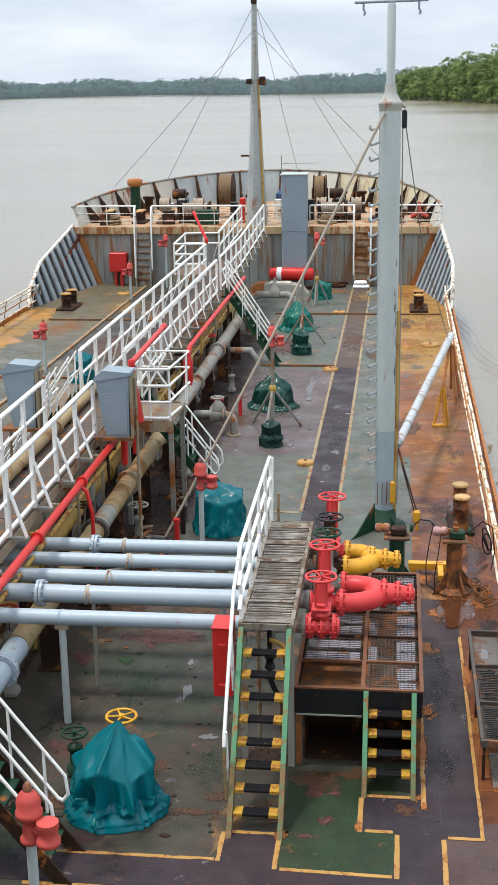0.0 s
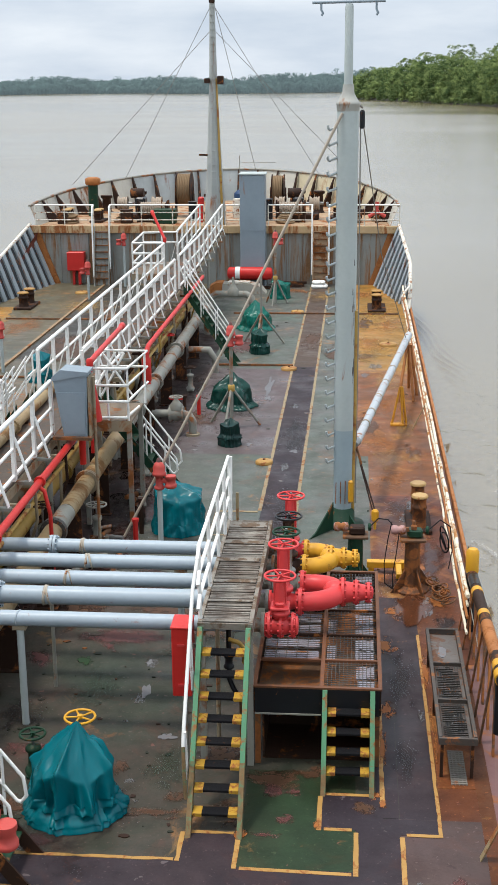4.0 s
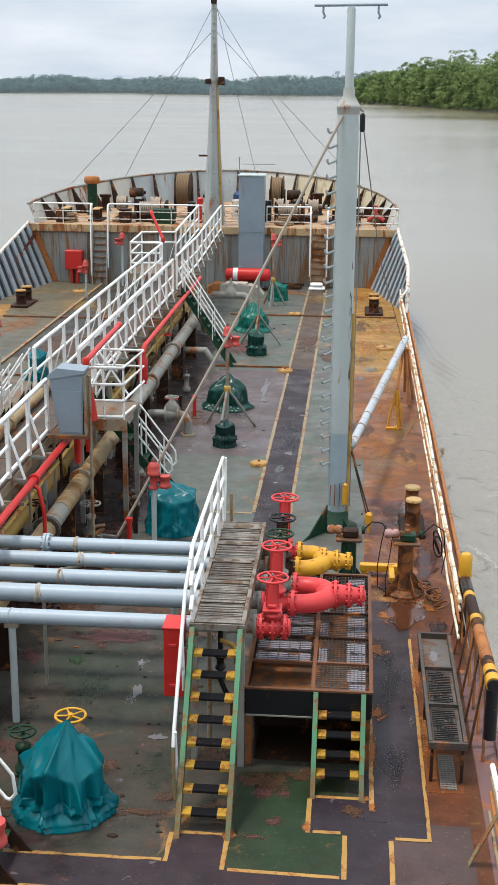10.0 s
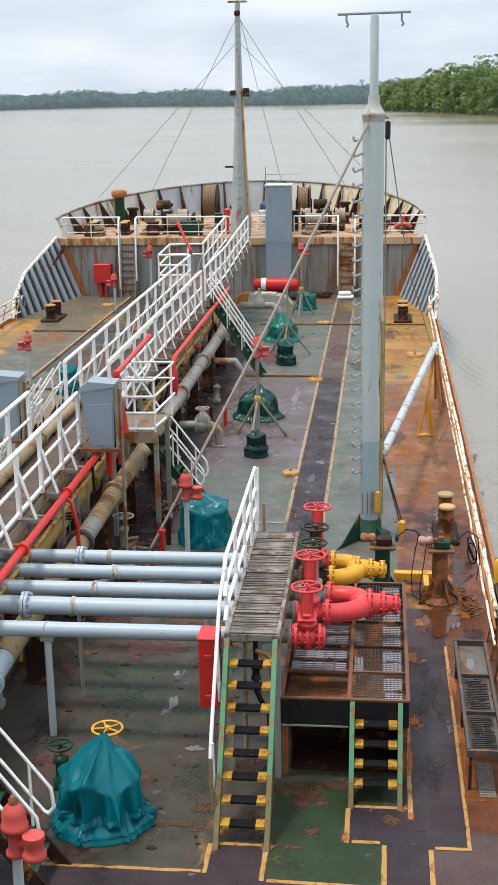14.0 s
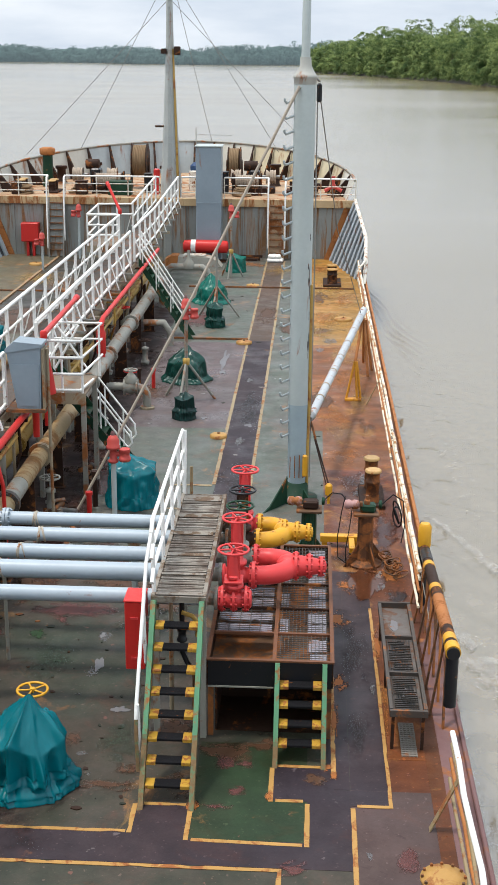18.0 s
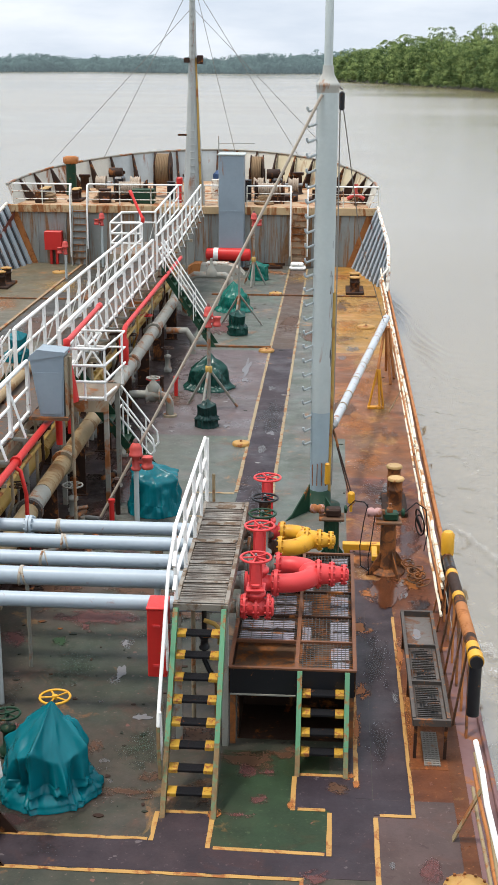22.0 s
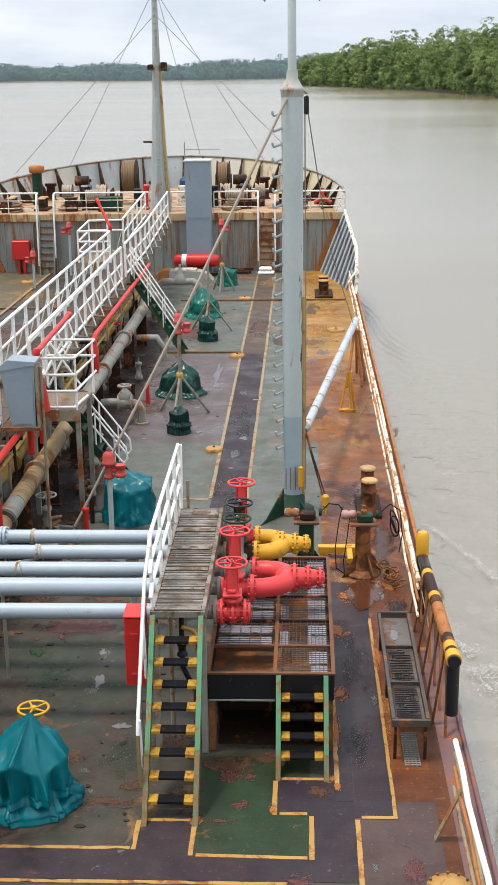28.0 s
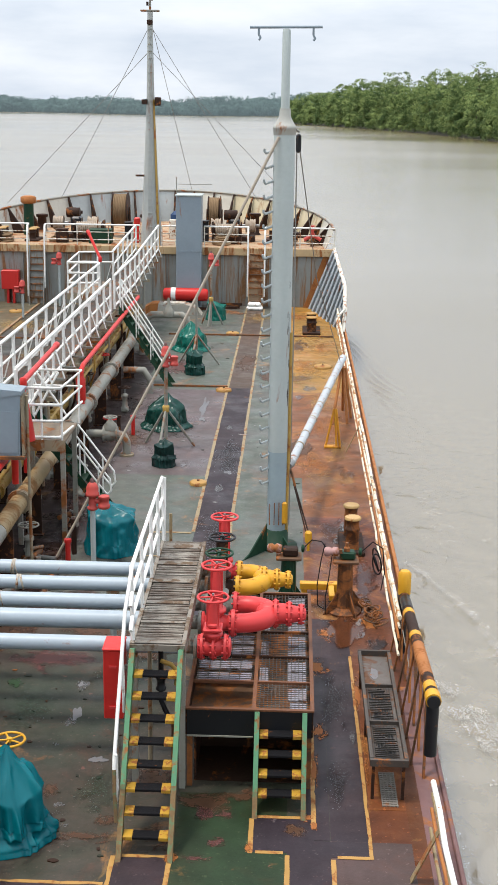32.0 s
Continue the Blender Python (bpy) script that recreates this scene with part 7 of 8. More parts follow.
            off = (f - a) % (2 * math.pi)
            if off <= span + 1e-9:
                p, q = pts[k], pts[(k + 1) % len(pts)]
                d = Vector((math.cos(f), math.sin(f)))
                e = (q - p).xy
                t = (p.x * d.y - p.y * d.x) / (e.y * d.x - e.x * d.y)
                return p.lerp(q, t), t
        return pts[0], 0.0

    hood, skirt = [], []
    for j in range(up + 1):
        v = j / up
        for i in range(n):
            f = 2 * math.pi * i / n
            e, t = corner_ring(f)
            p = top.lerp(e, v)
            swag = math.sin(math.pi * min(1.0, max(0.0, t)))
            p.z -= 0.2 * crumple * swag * v * (1.15 - v)
            p += (e - top).cross(Vector((-math.sin(f), math.cos(f), 0))).normalized() * (-0.02 * swag * v)
            hood.append(p)
    steps, last = 10, len(levels)
    for k in range(last):
        z1, r1, p1 = levels[k]
        for j in range(0 if k == 0 else 1, steps + 1):
            v = j / steps
            for i in range(n):
                f = 2 * math.pi * i / n
                e, t = corner_ring(f)
                if k == 0:
                    z0, r0, p0 = e.z, e.xy.length, 0.0
                else:
                    z0, r0, p0 = levels[k - 1]
                flow = 0.08 * math.sin(3 * f + seed) * v
                low = last - 1 == k
                pleat = (p0 + (p1 - p0) * v) * (saw(f + flow, hem if k > 1 else fine) * 0.7 + (0.0 if k > 1 else saw(f, under) * 0.6) - 0.35)
                ease = v * v * (3 - 2 * v) if k else v ** 0.8
                r = r0 + (r1 - r0) * ease + pleat
                z = z0 + (z1 - z0) * v
                if low:
                    z += max(0.0, 0.06 * pleat / max(p1, 0.01)) * (1 - v)
                skirt.append(Vector((r * math.cos(f), r * math.sin(f), max(0.008, z))))
    c, s_ = math.cos(turn), math.sin(turn)
    cut = n * (steps + 1)
    for nm, grid in (("hood", hood + skirt[n:cut]), ("skirt", skirt[cut - n:])):
        vs = []
        for p in grid:
            # sharp straight folds that cross in the stiff cloth
            a = p + noise.noise_vector(p * 2.2 + Vector((seed, 0, 0))) * 0.09
            fold = sum(w * (abs((a.dot(d) + o) % 1.0 - 0.5) * 4 - 1) for d, o, w in creases)
            out = Vector((p.x, p.y, 0.35)).normalized() * fold * 0.16 * crumple * min(1.0, p.xy.length * 4) * min(1.0, p.z * 8)
            p = p + out
            vs.append((x + (p.x * c - p.y * s_) * scale, y + (p.x * s_ + p.y * c) * scale, lift + p.z * high))
        rows = len(vs) // n
        fs = [(r * n + i, (r + 1) * n + i, (r + 1) * n + (i + 1) % n, r * n + (i + 1) % n) for r in range(rows - 1) for i in range(n)]
        part(nm, Build().add(vs, fs, True), mat, th)
    return th


TENT = ((0.06, 0.02, 1.16), [(-98, 0.55, 0.76), (-58, 0.46, 0.58), (-20, 0.54, 0.7), (15, 0.52, 0.62), (60, 0.56, 0.62), (125, 0.54, 0.68), (180, 0.55, 0.66), (-140, 0.5, 0.56)],
        [(0.3, 0.47, 0.16), (0.2, 0.52, 0.12), (0.08, 0.62, 0.1), (0.008, 0.64, 0.07)], 0.32)
BALE = ((-0.26, 0.1, 1.03), [(-140, 0.52, 0.8), (-80, 0.42, 0.7), (-25, 0.54, 0.72), (40, 0.55, 0.72), (105, 0.48, 0.8), (165, 0.52, 0.86)],
        [(0.25, 0.5, 0.05), (0.008, 0.55, 0.05)], 0.3)
DOME = ((0.04, 0.05, 0.95), [(-150, 0.5, 0.5), (-100, 0.46, 0.58), (-55, 0.5, 0.45), (0, 0.46, 0.56), (50, 0.5, 0.5), (110, 0.48, 0.56), (160, 0.5, 0.5)],
        [(0.16, 0.5, 0.09), (0.008, 0.64, 0.1)], 0.22)
SACK = ((0.02, 0.0, 0.68), [(-150, 0.24, 0.55), (-85, 0.27, 0.52), (-20, 0.23, 0.58), (45, 0.26, 0.54), (115, 0.25, 0.56)],
        [(0.3, 0.18, 0.07), (0.2, 0.25, 0.07), (0.008, 0.27, 0.06)], 0.2)
covered(-3.31, 13.28, TENT, M_TEAL, "teal tarpaulin tied over a deck machine", 3)
covered(-3.4, 23.2, BALE, M_TEAL, "crumpled teal tarpaulin over a squat deck machine", 9)
covered(-3.32, 33.0, DOME, M_GTARP, "dark green tarpaulin over a round tank hatch", 14, 1.08)
covered(-3.5, 44.0, DOME, M_GTEAL, "sea green tarpaulin over a deck machine", 17, 1.05, 1.1, 1.3)
covered(-3.05, 50.6, BALE, M_GTEAL, "small sea green tarpaulin by the forward tripod", 19, 0.75, 0.8, 0.7)
covered(-2.99, 29.2, SACK, M_BTARP, "blackish green tarpaulin tied round a small standpipe", 23, 1.1)
covered(-3.08, 39.9, SACK, M_GTARP, "green tarpaulin tied round a small standpipe", 27, 1.25, 1.2, 0.9)
covered(-6.88, 26.5, SACK, M_TEAL, "teal cover beside the catwalk", 31, turn=0.4, lift=WALK_Z)


# ---- hydrants and monitors on poles ----
def hydrant(x, y, pole, label, tripod=None, s=1.0, out=(1, 0.0), cap=True, v=1.0):
    hd = thing("hydrant", (x, y, 0), label, "hydrant", "deck hydrants")
    part("pole", Build().tube((x, y, 0), (x, y, pole), 0.05 * s, n=12), M_POST if tripod is None else M_OLDGREY, hd)
    z = pole
    part("valve_body", Build().lathe([(r * s, h * v) for r, h in ((0.085, 0.0), (0.1, 0.02), (0.1, 0.05), (0.075, 0.07), (0.07, 0.2), (0.075, 0.26), (0.13, 0.28), (0.13, 0.33), (0.115, 0.34), (0.118, 0.44), (0.09, 0.5), (0.05, 0.54))], (x, y, z), (0, 0, 1), 18), M_HYD, hd)
    if cap:
        part("cap_nut", Build().lathe([(0.045 * s, 0.54 * v), (0.045 * s, 0.58 * v), (0.02 * s, 0.62 * v)], (x, y, z), (0, 0, 1), 8), M_MARGIN, hd, "pale pinkish cap nut")
    d = Vector((out[0], out[1], 0)).normalized()
    part("outlet", Build().tube((x, y, z + 0.17), Vector((x, y, z + 0.17)) + d * 0.14 * s, 0.05 * s, n=10), M_HYD, hd)
    c = Vector((x, y, z)) + d * 0.22 * s
    part("hose_cap", Build().lathe([(0.1 * s, 0.04), (0.115 * s, 0.06), (0.115 * s, 0.11), (0.095 * s, 0.12), (0.095 * s, 0.22), (0.11 * s, 0.23 * v), (0.105 * s, 0.28 * v)], c, (0, 0, 1), 18), M_HYD, hd)
    if tripod:
        for k in range(3):
            a = math.radians(-40 + 120 * k + 60)
            part("leg", Build().tube((x, y, 1.05), (x + math.cos(a) * tripod, y + math.sin(a) * tripod, 0.0), 0.035, n=8), M_OLDGREY, hd)
        part("collar", Build().lathe([(0.08, 0.95), (0.09, 1.0), (0.09, 1.1), (0.06, 1.12)], (x, y, 0), (0, 0, 1), 12), M_YPIPE, hd)
    return hd


hydrant(-3.66, 22.5, 1.05, "faded red hydrant head on a grey pole", out=(1, -0.1))
hydrant(-3.70, 11.1, 0.92, "faded red hydrant head on a grey pole by the ladder", out=(1, -0.45), s=1.1, v=1.12)
hydrant(-3.1, 30.8, 2.1, "red hydrant head on a tall pole with tripod legs", 0.75, 0.95)
hydrant(-10.68, 36.7, 1.05, "faded red hydrant on the port deck", out=(-1, -0.3))
hydrant(-10.8, 50.0, 1.0, "faded red hydrant near the bulkhead", out=(-1, -0.3))
hydrant(-9.9, 53.3, 1.75, "faded red hydrant on a tall pole at the bulkhead", out=(-1, -0.3))
hydrant(-3.16, 49.2, 2.3, "red hydrant head on a tall pole by the bulkhead", 0.5, 0.95)
tp = thing("tripod_pole", (-3.12, 41.2, 0), "grey pole on tripod legs behind a covered standpipe", "stand")
part("pole", Build().tube((-3.12, 41.2, 0), (-3.12, 41.2, 2.3), 0.04, n=10), M_OLDGREY, tp)
for a in (20, 140, 260):
    part("leg", Build().tube((-3.12, 41.2, 1.08), (-3.12 + 0.8 * math.cos(radians(a)), 41.2 + 0.8 * math.sin(radians(a)), 0), 0.035, n=8), M_OLDGREY, tp)
for x, y, h in ((-4.13, 22.4, 0.45), (-4.09, 32.0, 0.5), (-4.4, 31.5, 0.62), (-4.1, 22.9, 0.7)):
    solo("vent_stub", Build().tube((x, y, 0), (x, y, h), 0.05, n=10).lathe([(0.07, h - 0.03), (0.07, h + 0.03)], (x, y, 0), (0, 0, 1), 10), M_RED if h < 0.55 else M_RUSTDARK, "short red or rusty sounding pipe on the deck", "pipe", "sounding pipes")


def deck_valve(x, y, wmat, wheel_r, h, label, bmat=None):
    dv = thing("deck_valve", (x, y, 0), label, "valve", "deck valves")
    part("valve_body", Build().cbox(x - 0.1, x + 0.1, y - 0.1, y + 0.1, 0, 0.06, 0.02).lathe([(0.12, 0.06), (0.12, 0.12), (0.08, 0.14), (0.07, h * 0.6), (0.1, h * 0.62), (0.1, h * 0.7), (0.03, h * 0.75)], (x, y, 0), (0, 0, 1), 14), bmat or M_DKGREEN, dv)
    part("stem", Build().tube((x, y, h * 0.7), (x, y, h), 0.02, n=8), M_STEEL, dv)
    w = Build()
    handwheel(w, (x, y, h), wheel_r)
    part("handwheel", w, wmat, dv)


deck_valve(-3.36, 13.95, M_YELLOW, 0.19, 0.86, "deck valve with a yellow handwheel behind the cover")
deck_valve(-3.98, 13.95, M_DKGREEN, 0.16, 0.6, "deck valve with a green handwheel")
deck_valve(-4.85, 22.3, M_OLDGREY, 0.19, 0.78, "grey deck valve with a worn grey handwheel", M_OLDGREY)
deck_valve(-4.75, 32.6, M_RED, 0.22, 0.3, "deck valve with a red handwheel", M_RUSTDARK)
bv = thing("branch_valve", (-4.35, 30.0, 0), "grey branch pipe with a bulky valve and elbow", "valve")
part("branch_pipe", Build().path([(-5.0, 30.0, 0.55), (-4.25, 30.0, 0.55), (-4.08, 30.0, 0.5), (-4.0, 30.0, 0.35), (-4.0, 30.0, 0.05)], 0.1, 14), M_OLDGREY, bv)
part("valve_body", Build().lathe([(0.2, -0.18), (0.2, -0.14), (0.15, -0.12), (0.2, 0.0), (0.15, 0.12), (0.2, 0.14), (0.2, 0.18)], (-4.4, 30.0, 0.55), (1, 0, 0), 16), M_OLDGREY, bv)
part("bonnet", Build().lathe([(0.16, 0.1), (0.17, 0.22), (0.1, 0.3), (0.05, 0.36), (0.04, 0.42)], (-4.4, 30.0, 0.55), (0, 0, 1), 16), M_OLDGREY, bv)
w = Build()
handwheel(w, (-4.4, 30.0, 0.98), 0.16)
part("handwheel", w, M_OLDGREY, bv)
part("foot_flange", Build().lathe([(0.18, 0.0), (0.18, 0.05)], (-4.0, 30.0, 0), (0, 0, 1), 16), M_OLDPIPE, bv)
bv2 = thing("branch_valve", (-4.4, 37.5, 0), "grey branch pipe with a valve near the ladder", "valve")
part("branch_pipe", Build().path([(-5.0, 37.0, 0.7), (-4.4, 37.0, 0.7), (-4.2, 37.0, 0.4), (-4.2, 37.0, 0.0)], 0.1, 12), M_OLDGREY, bv2)
tee = thing("tee_valve", (-4.7, 47.9, 0), "grey tee pipe with a valve across the deck", "valve")
part("tee_pipe", Build().path([(-5.6, 47.9, 0.0), (-5.55, 47.9, 0.45), (-5.35, 47.9, 0.6), (-4.2, 47.9, 0.6), (-4.0, 47.9, 0.45), (-3.95, 47.9, 0.0)], 0.13, 12), M_OLDGREY, tee)
part("valve_body", Build().lathe([(0.22, 0.55), (0.24, 0.7), (0.14, 0.85), (0.06, 1.0), (0.05, 1.25)], (-4.7, 47.9, 0), (0, 0, 1), 14), M_OLDGREY, tee)
for i, (x, y) in enumerate(((-5.45, 16.0), (-5.5, 18.4), (-5.45, 20.6), (-5.5, 26.2), (-5.45, 28.0), (-5.5, 33.3), (-5.45, 36.0), (-4.6, 26.6), (-4.65, 34.6))):
    deck_valve(x, y, (M_RED, M_OLDGREY, M_RUSTDARK)[i % 3], 0.17, 1.35 if x < -5 else 0.7, "rusty deck valve among the cargo pipes", M_OLDGREY)
for i, y in enumerate((17.5, 19.9, 22.2, 25.6, 27.2, 30.6, 33.8, 36.6, 39.4, 41.6)):
    solo("pipe_hanger", Build().path([(-5.38, y, 2.0), (-5.36, y, 1.3), (-5.5, y + 0.05, 0.9), (-5.55, y + 0.05, 0.0)], 0.03, 7).box(-5.7, -5.2, y - 0.03, y + 0.03, 1.9, 1.96), (M_YPIPE, M_OLDPIPE, M_RUSTDARK)[i % 3], "rusty yellow brown pipe hanger under the catwalk", "bracket", "pipe hangers")
solo("small_pipe", Build().path([(-5.42, 8, 1.62), (-5.42, 24, 1.62), (-5.42, 24.3, 1.5), (-5.42, 43, 1.5)], 0.04, 8), M_YPIPE, "thin rusty yellow pipe along the catwalk", "pipe")
solo("small_pipe", Build().path([(-6.65, 8, 1.85), (-6.65, 43, 1.85)], 0.05, 8), M_OLDGREY, "thin grey pipe along the catwalk", "pipe")
for x, y in ((-4.6, 21.4), (-4.7, 19.8)):
    solo("steel_fitting", Build().box(x - 0.3, x + 0.1, y - 0.2, y + 0.1, 0, 0.12, None).box(x - 0.2, x + 0.25, y + 0.1, y + 0.35, 0, 0.2), M_OLDGREY, "grey steel fitting lying on the deck", "fitting", "loose fittings")
for x, y, r in ((-2.05, 27.7, 0.2), (-2.0, 37.5, 0.24), (1.1, 41.3, 0.3), (-2.2, 47.3, 0.25), (-11.4, 51.5, 0.3)):
    lid = thing("tank_hatch", (x, y, 0), "low round yellow tank hatch on the deck", "hatch", "low tank hatches")
    part("lid_plate", Build().lathe([(r, 0.0), (r, 0.06), (r * 0.85, 0.08), (r * 0.2, 0.09)], (x, y, 0), (0, 0, 1), 20), M_LINE, lid)
    part("lid_knob", Build().tube((x, y, 0.08), (x, y, 0.12), 0.03, n=8), M_RUSTY, lid)

# worn paint, stains, small litter and painted puddle reflections on the deck
M_LITTER = paint("dark_litter", (0.02, 0.025, 0.015), 0.2, 0.7, 0.2, 20, 0.3)
M_SCRAP = paint("pale_litter", (0.24, 0.23, 0.22), 0.4, 0.5, 0.15, 20, 0.1, 5)
M_SCARGLINT = stain_mat("pale_scar_and_glint", (0.15, 0.145, 0.145), 0.5, 0.3, 0.12)
M_PINK = stain_mat("pink_primer_patch", (0.13, 0.05, 0.045), 0.75, 0.5, 0.4)
M_STAIN = stain_mat("brown_rust_stain", (0.10, 0.05, 0.028), 0.8, 0.5, 0.4)
M_PUDDLE = stain_mat("wet_rust_puddle", (0.085, 0.03, 0.014), 0.95, 0.12, 0.1)
M_OPATCH = stain_mat("orange_rust_bloom", (0.34, 0.12, 0.03), 0.85, 0.6, 0.4)
M_REDWET = stain_mat("wet_red_brown_stain", (0.055, 0.022, 0.018), 0.8, 0.2, 0.5)
M_GSPOT = stain_mat("green_paint_spill", (0.02, 0.055, 0.016), 0.9, 0.5, 0.2)
M_DARK = stain_mat("dark_deck_tint", (0.022, 0.018, 0.018), 0.75, 0.3, 0.5)
M_GRN = stain_mat("worn_green_paint_remnant", (0.035, 0.06, 0.036), 0.45, 0.5, 0.6)
M_OCHRE = stain_mat("ochre_rust_bloom", (0.42, 0.24, 0.06), 0.75, 0.6, 0.45)
M_OPATCH_SOFT = stain_mat("faint_orange_rust_bloom", (0.34, 0.12, 0.03), 0.5, 0.6, 0.65)
M_OCHRE_SOFT = stain_mat("faint_ochre_rust_bloom", (0.44, 0.26, 0.07), 0.35, 0.6, 0.65)
M_DARK_SOFT = stain_mat("faint_dark_deck_tint", (0.025, 0.02, 0.02), 0.5, 0.35, 0.65)
SOFT = {M_OPATCH.name: M_OPATCH_SOFT, M_OCHRE.name: M_OCHRE_SOFT, M_DARK.name: M_DARK_SOFT}
lift = 0


def stain(x, y, r, mat, sx=1.0, name="rust_stain"):
    """A thin stain on the deck about r long and sx times r wide."""
    global lift
    if r >= 0.8:
        mat = SOFT.get(mat.name, mat)
    lift += 1
    z = 0.0086 + 0.00006 * lift
    ob = part(name, Build().add([(x - r * sx, y - r, z), (x + r * sx, y - r, z), (x + r * sx, y + r, z), (x - r * sx, y + r, z)], [(0, 1, 2, 3)]), mat, deck)
    uv = ob.data.uv_layers.new(name="rim")
    for k, p in enumerate(((-1, -1), (1, -1), (1, 1), (-1, 1))):
        uv.data[k].uv = p
    return ob


def blot(x, y, r, mat, seed, sx=1.0, name="litter", z=0.0045):
    rs = random.Random(seed)
    k = 9 if r < 0.1 else 26
    wob = [0.5 + 0.6 * rs.random() for _ in range(k)]
    if k > 9:
        wob = [0.75 + 0.8 * noise.noise(Vector((1.3 * math.cos(6.283 * i / k), 1.3 * math.sin(6.283 * i / k), seed * 1.7))) + 0.15 * (w - 0.8) for i, w in enumerate(wob)]
    pts = [(x + sx * r * math.cos(6.283 * i / k) * w, y + r * math.sin(6.283 * i / k) * w) for i, w in enumerate(wob)]
    return patch(name, pts, mat, "", 0.0005, z)


# bare scars; the mark at (1.27, 19.72) paints a puddle's sky reflection
for x, y, r, sx in ((-3.0, 16.1, 0.25, 0.7), (-2.49, 15.06, 0.13, 0.9), (-2.99, 17.25, 0.34, 0.5), (-3.08, 15.43, 0.08, 0.9), (0.3, 36.8, 0.5, 0.5), (1.27, 19.72, 0.5, 0.35),
                    (0.99, 15.86, 0.3, 0.3), (-1.55, 27.4, 0.5, 0.4), (1.2, 24.9, 0.55, 0.3), (1.05, 24.0, 0.35, 0.5), (-2.75, 13.9, 0.1, 1.2), (-2.6, 13.45, 0.08, 1.0), (0.62, 38.0, 0.7, 0.5), (-1.6, 33.0, 0.4, 0.5), (0.8, 12.0, 0.16, 0.5)):
    stain(x, y, r * 0.72, M_SCARGLINT, sx, "paint_scar")
for x, y, r, sx in ((-4.73, 17.3, 0.4, 0.9), (-3.6, 18.1, 0.6, 1.4), (-0.94, 13.84, 0.24, 0.8), (-0.67, 13.78, 0.14, 1.0), (-0.74, 13.19, 0.12, 1.4), (-0.96, 12.84, 0.1, 2.6), (-0.04, 11.71, 0.2, 1.2), (-4.2, 14.6, 0.3, 1.5), (-3.7, 12.55, 0.25, 1.6),
                    (-3.8, 41.0, 1.5, 0.6), (1.2, 11.9, 0.35, 0.5)):
    stain(x, y, r, M_PINK, sx, "primer_patch")
for x, y, r, sx in ((-2.27, 13.21, 0.16, 3.2), (-2.94, 14.28, 0.3, 0.6), (-0.95, 14.1, 0.35, 1.5), (-0.4, 14.3, 0.3, 1.2), (-2.1, 13.6, 0.2, 1.0), (-4.3, 13.2, 0.6, 0.9), (-1.5, 13.3, 0.45, 0.8), (-1.65, 14.6, 0.4, 1.0), (0.2, 13.5, 0.2, 1.0),
                    (-4.2, 31.5, 1.2, 0.6), (0.2, 31.0, 1.6, 0.3), (0.3, 45.0, 1.6, 0.4), (-2.3, 18.6, 0.8, 0.8), (-4.5, 19.0, 0.9, 0.6), (-1.5, 42.0, 2.2, 0.2), (-0.6, 40.0, 1.8, 0.35), (-9.0, 30.0, 2.5, 0.6), (-9.5, 40.0, 3.0, 0.5), (-3.0, 19.2, 0.5, 1.6)):
    stain(x, y, r, M_STAIN, sx)
for x, y, r, sx in ((0.54, 18.08, 0.4, 0.6), (0.53, 16.0, 0.3, 0.5), (1.12, 17.2, 0.7, 0.12), (1.14, 15.2, 1.2, 0.06), (1.5, 19.9, 0.4, 0.8), (0.75, 19.4, 0.4, 0.8), (0.9, 26.6, 0.9, 0.7), (0.75, 29.4, 1.6, 0.4), (1.1, 22.6, 1.0, 0.6), (0.42, 13.6, 0.16, 0.4), (0.33, 13.78, 0.12, 0.8),
                    (1.0, 33.5, 2.0, 0.4), (0.5, 41.5, 2.0, 0.35), (1.2, 45.0, 2.0, 0.35), (0.2, 51.5, 1.6, 0.5), (-2.6, 52.5, 0.9, 1.3), (-1.25, 12.85, 0.16, 0.6), (-0.36, 13.1, 0.14, 0.5), (1.55, 16.2, 1.6, 0.1), (0.45, 15.0, 0.6, 0.14), (-9.0, 46.5, 2.5, 0.5), (-12.0, 44.0, 2.5, 0.4)):
    stain(x, y, r, M_OPATCH, sx)
for x, y, r, sx in ((0.9, 28.2, 1.2, 0.5), (1.0, 36.5, 2.2, 0.35), (0.9, 40.5, 2.4, 0.35), (1.3, 31.0, 1.5, 0.25), (0.6, 47.5, 2.2, 0.5), (-10.5, 48.5, 2.4, 0.8), (-8.5, 43.0, 2.2, 0.5), (-1.3, 51.0, 1.5, 0.6)):
    stain(x, y, r, M_OCHRE, sx)
for x, y, r, sx in ((-3.7, 16.4, 0.8, 0.6), (-4.4, 12.6, 0.7, 0.7), (-2.3, 14.3, 0.7, 0.6), (-2.5, 17.6, 0.7, 0.7)):
    stain(x, y, r, M_GRN, sx, "paint_remnant")
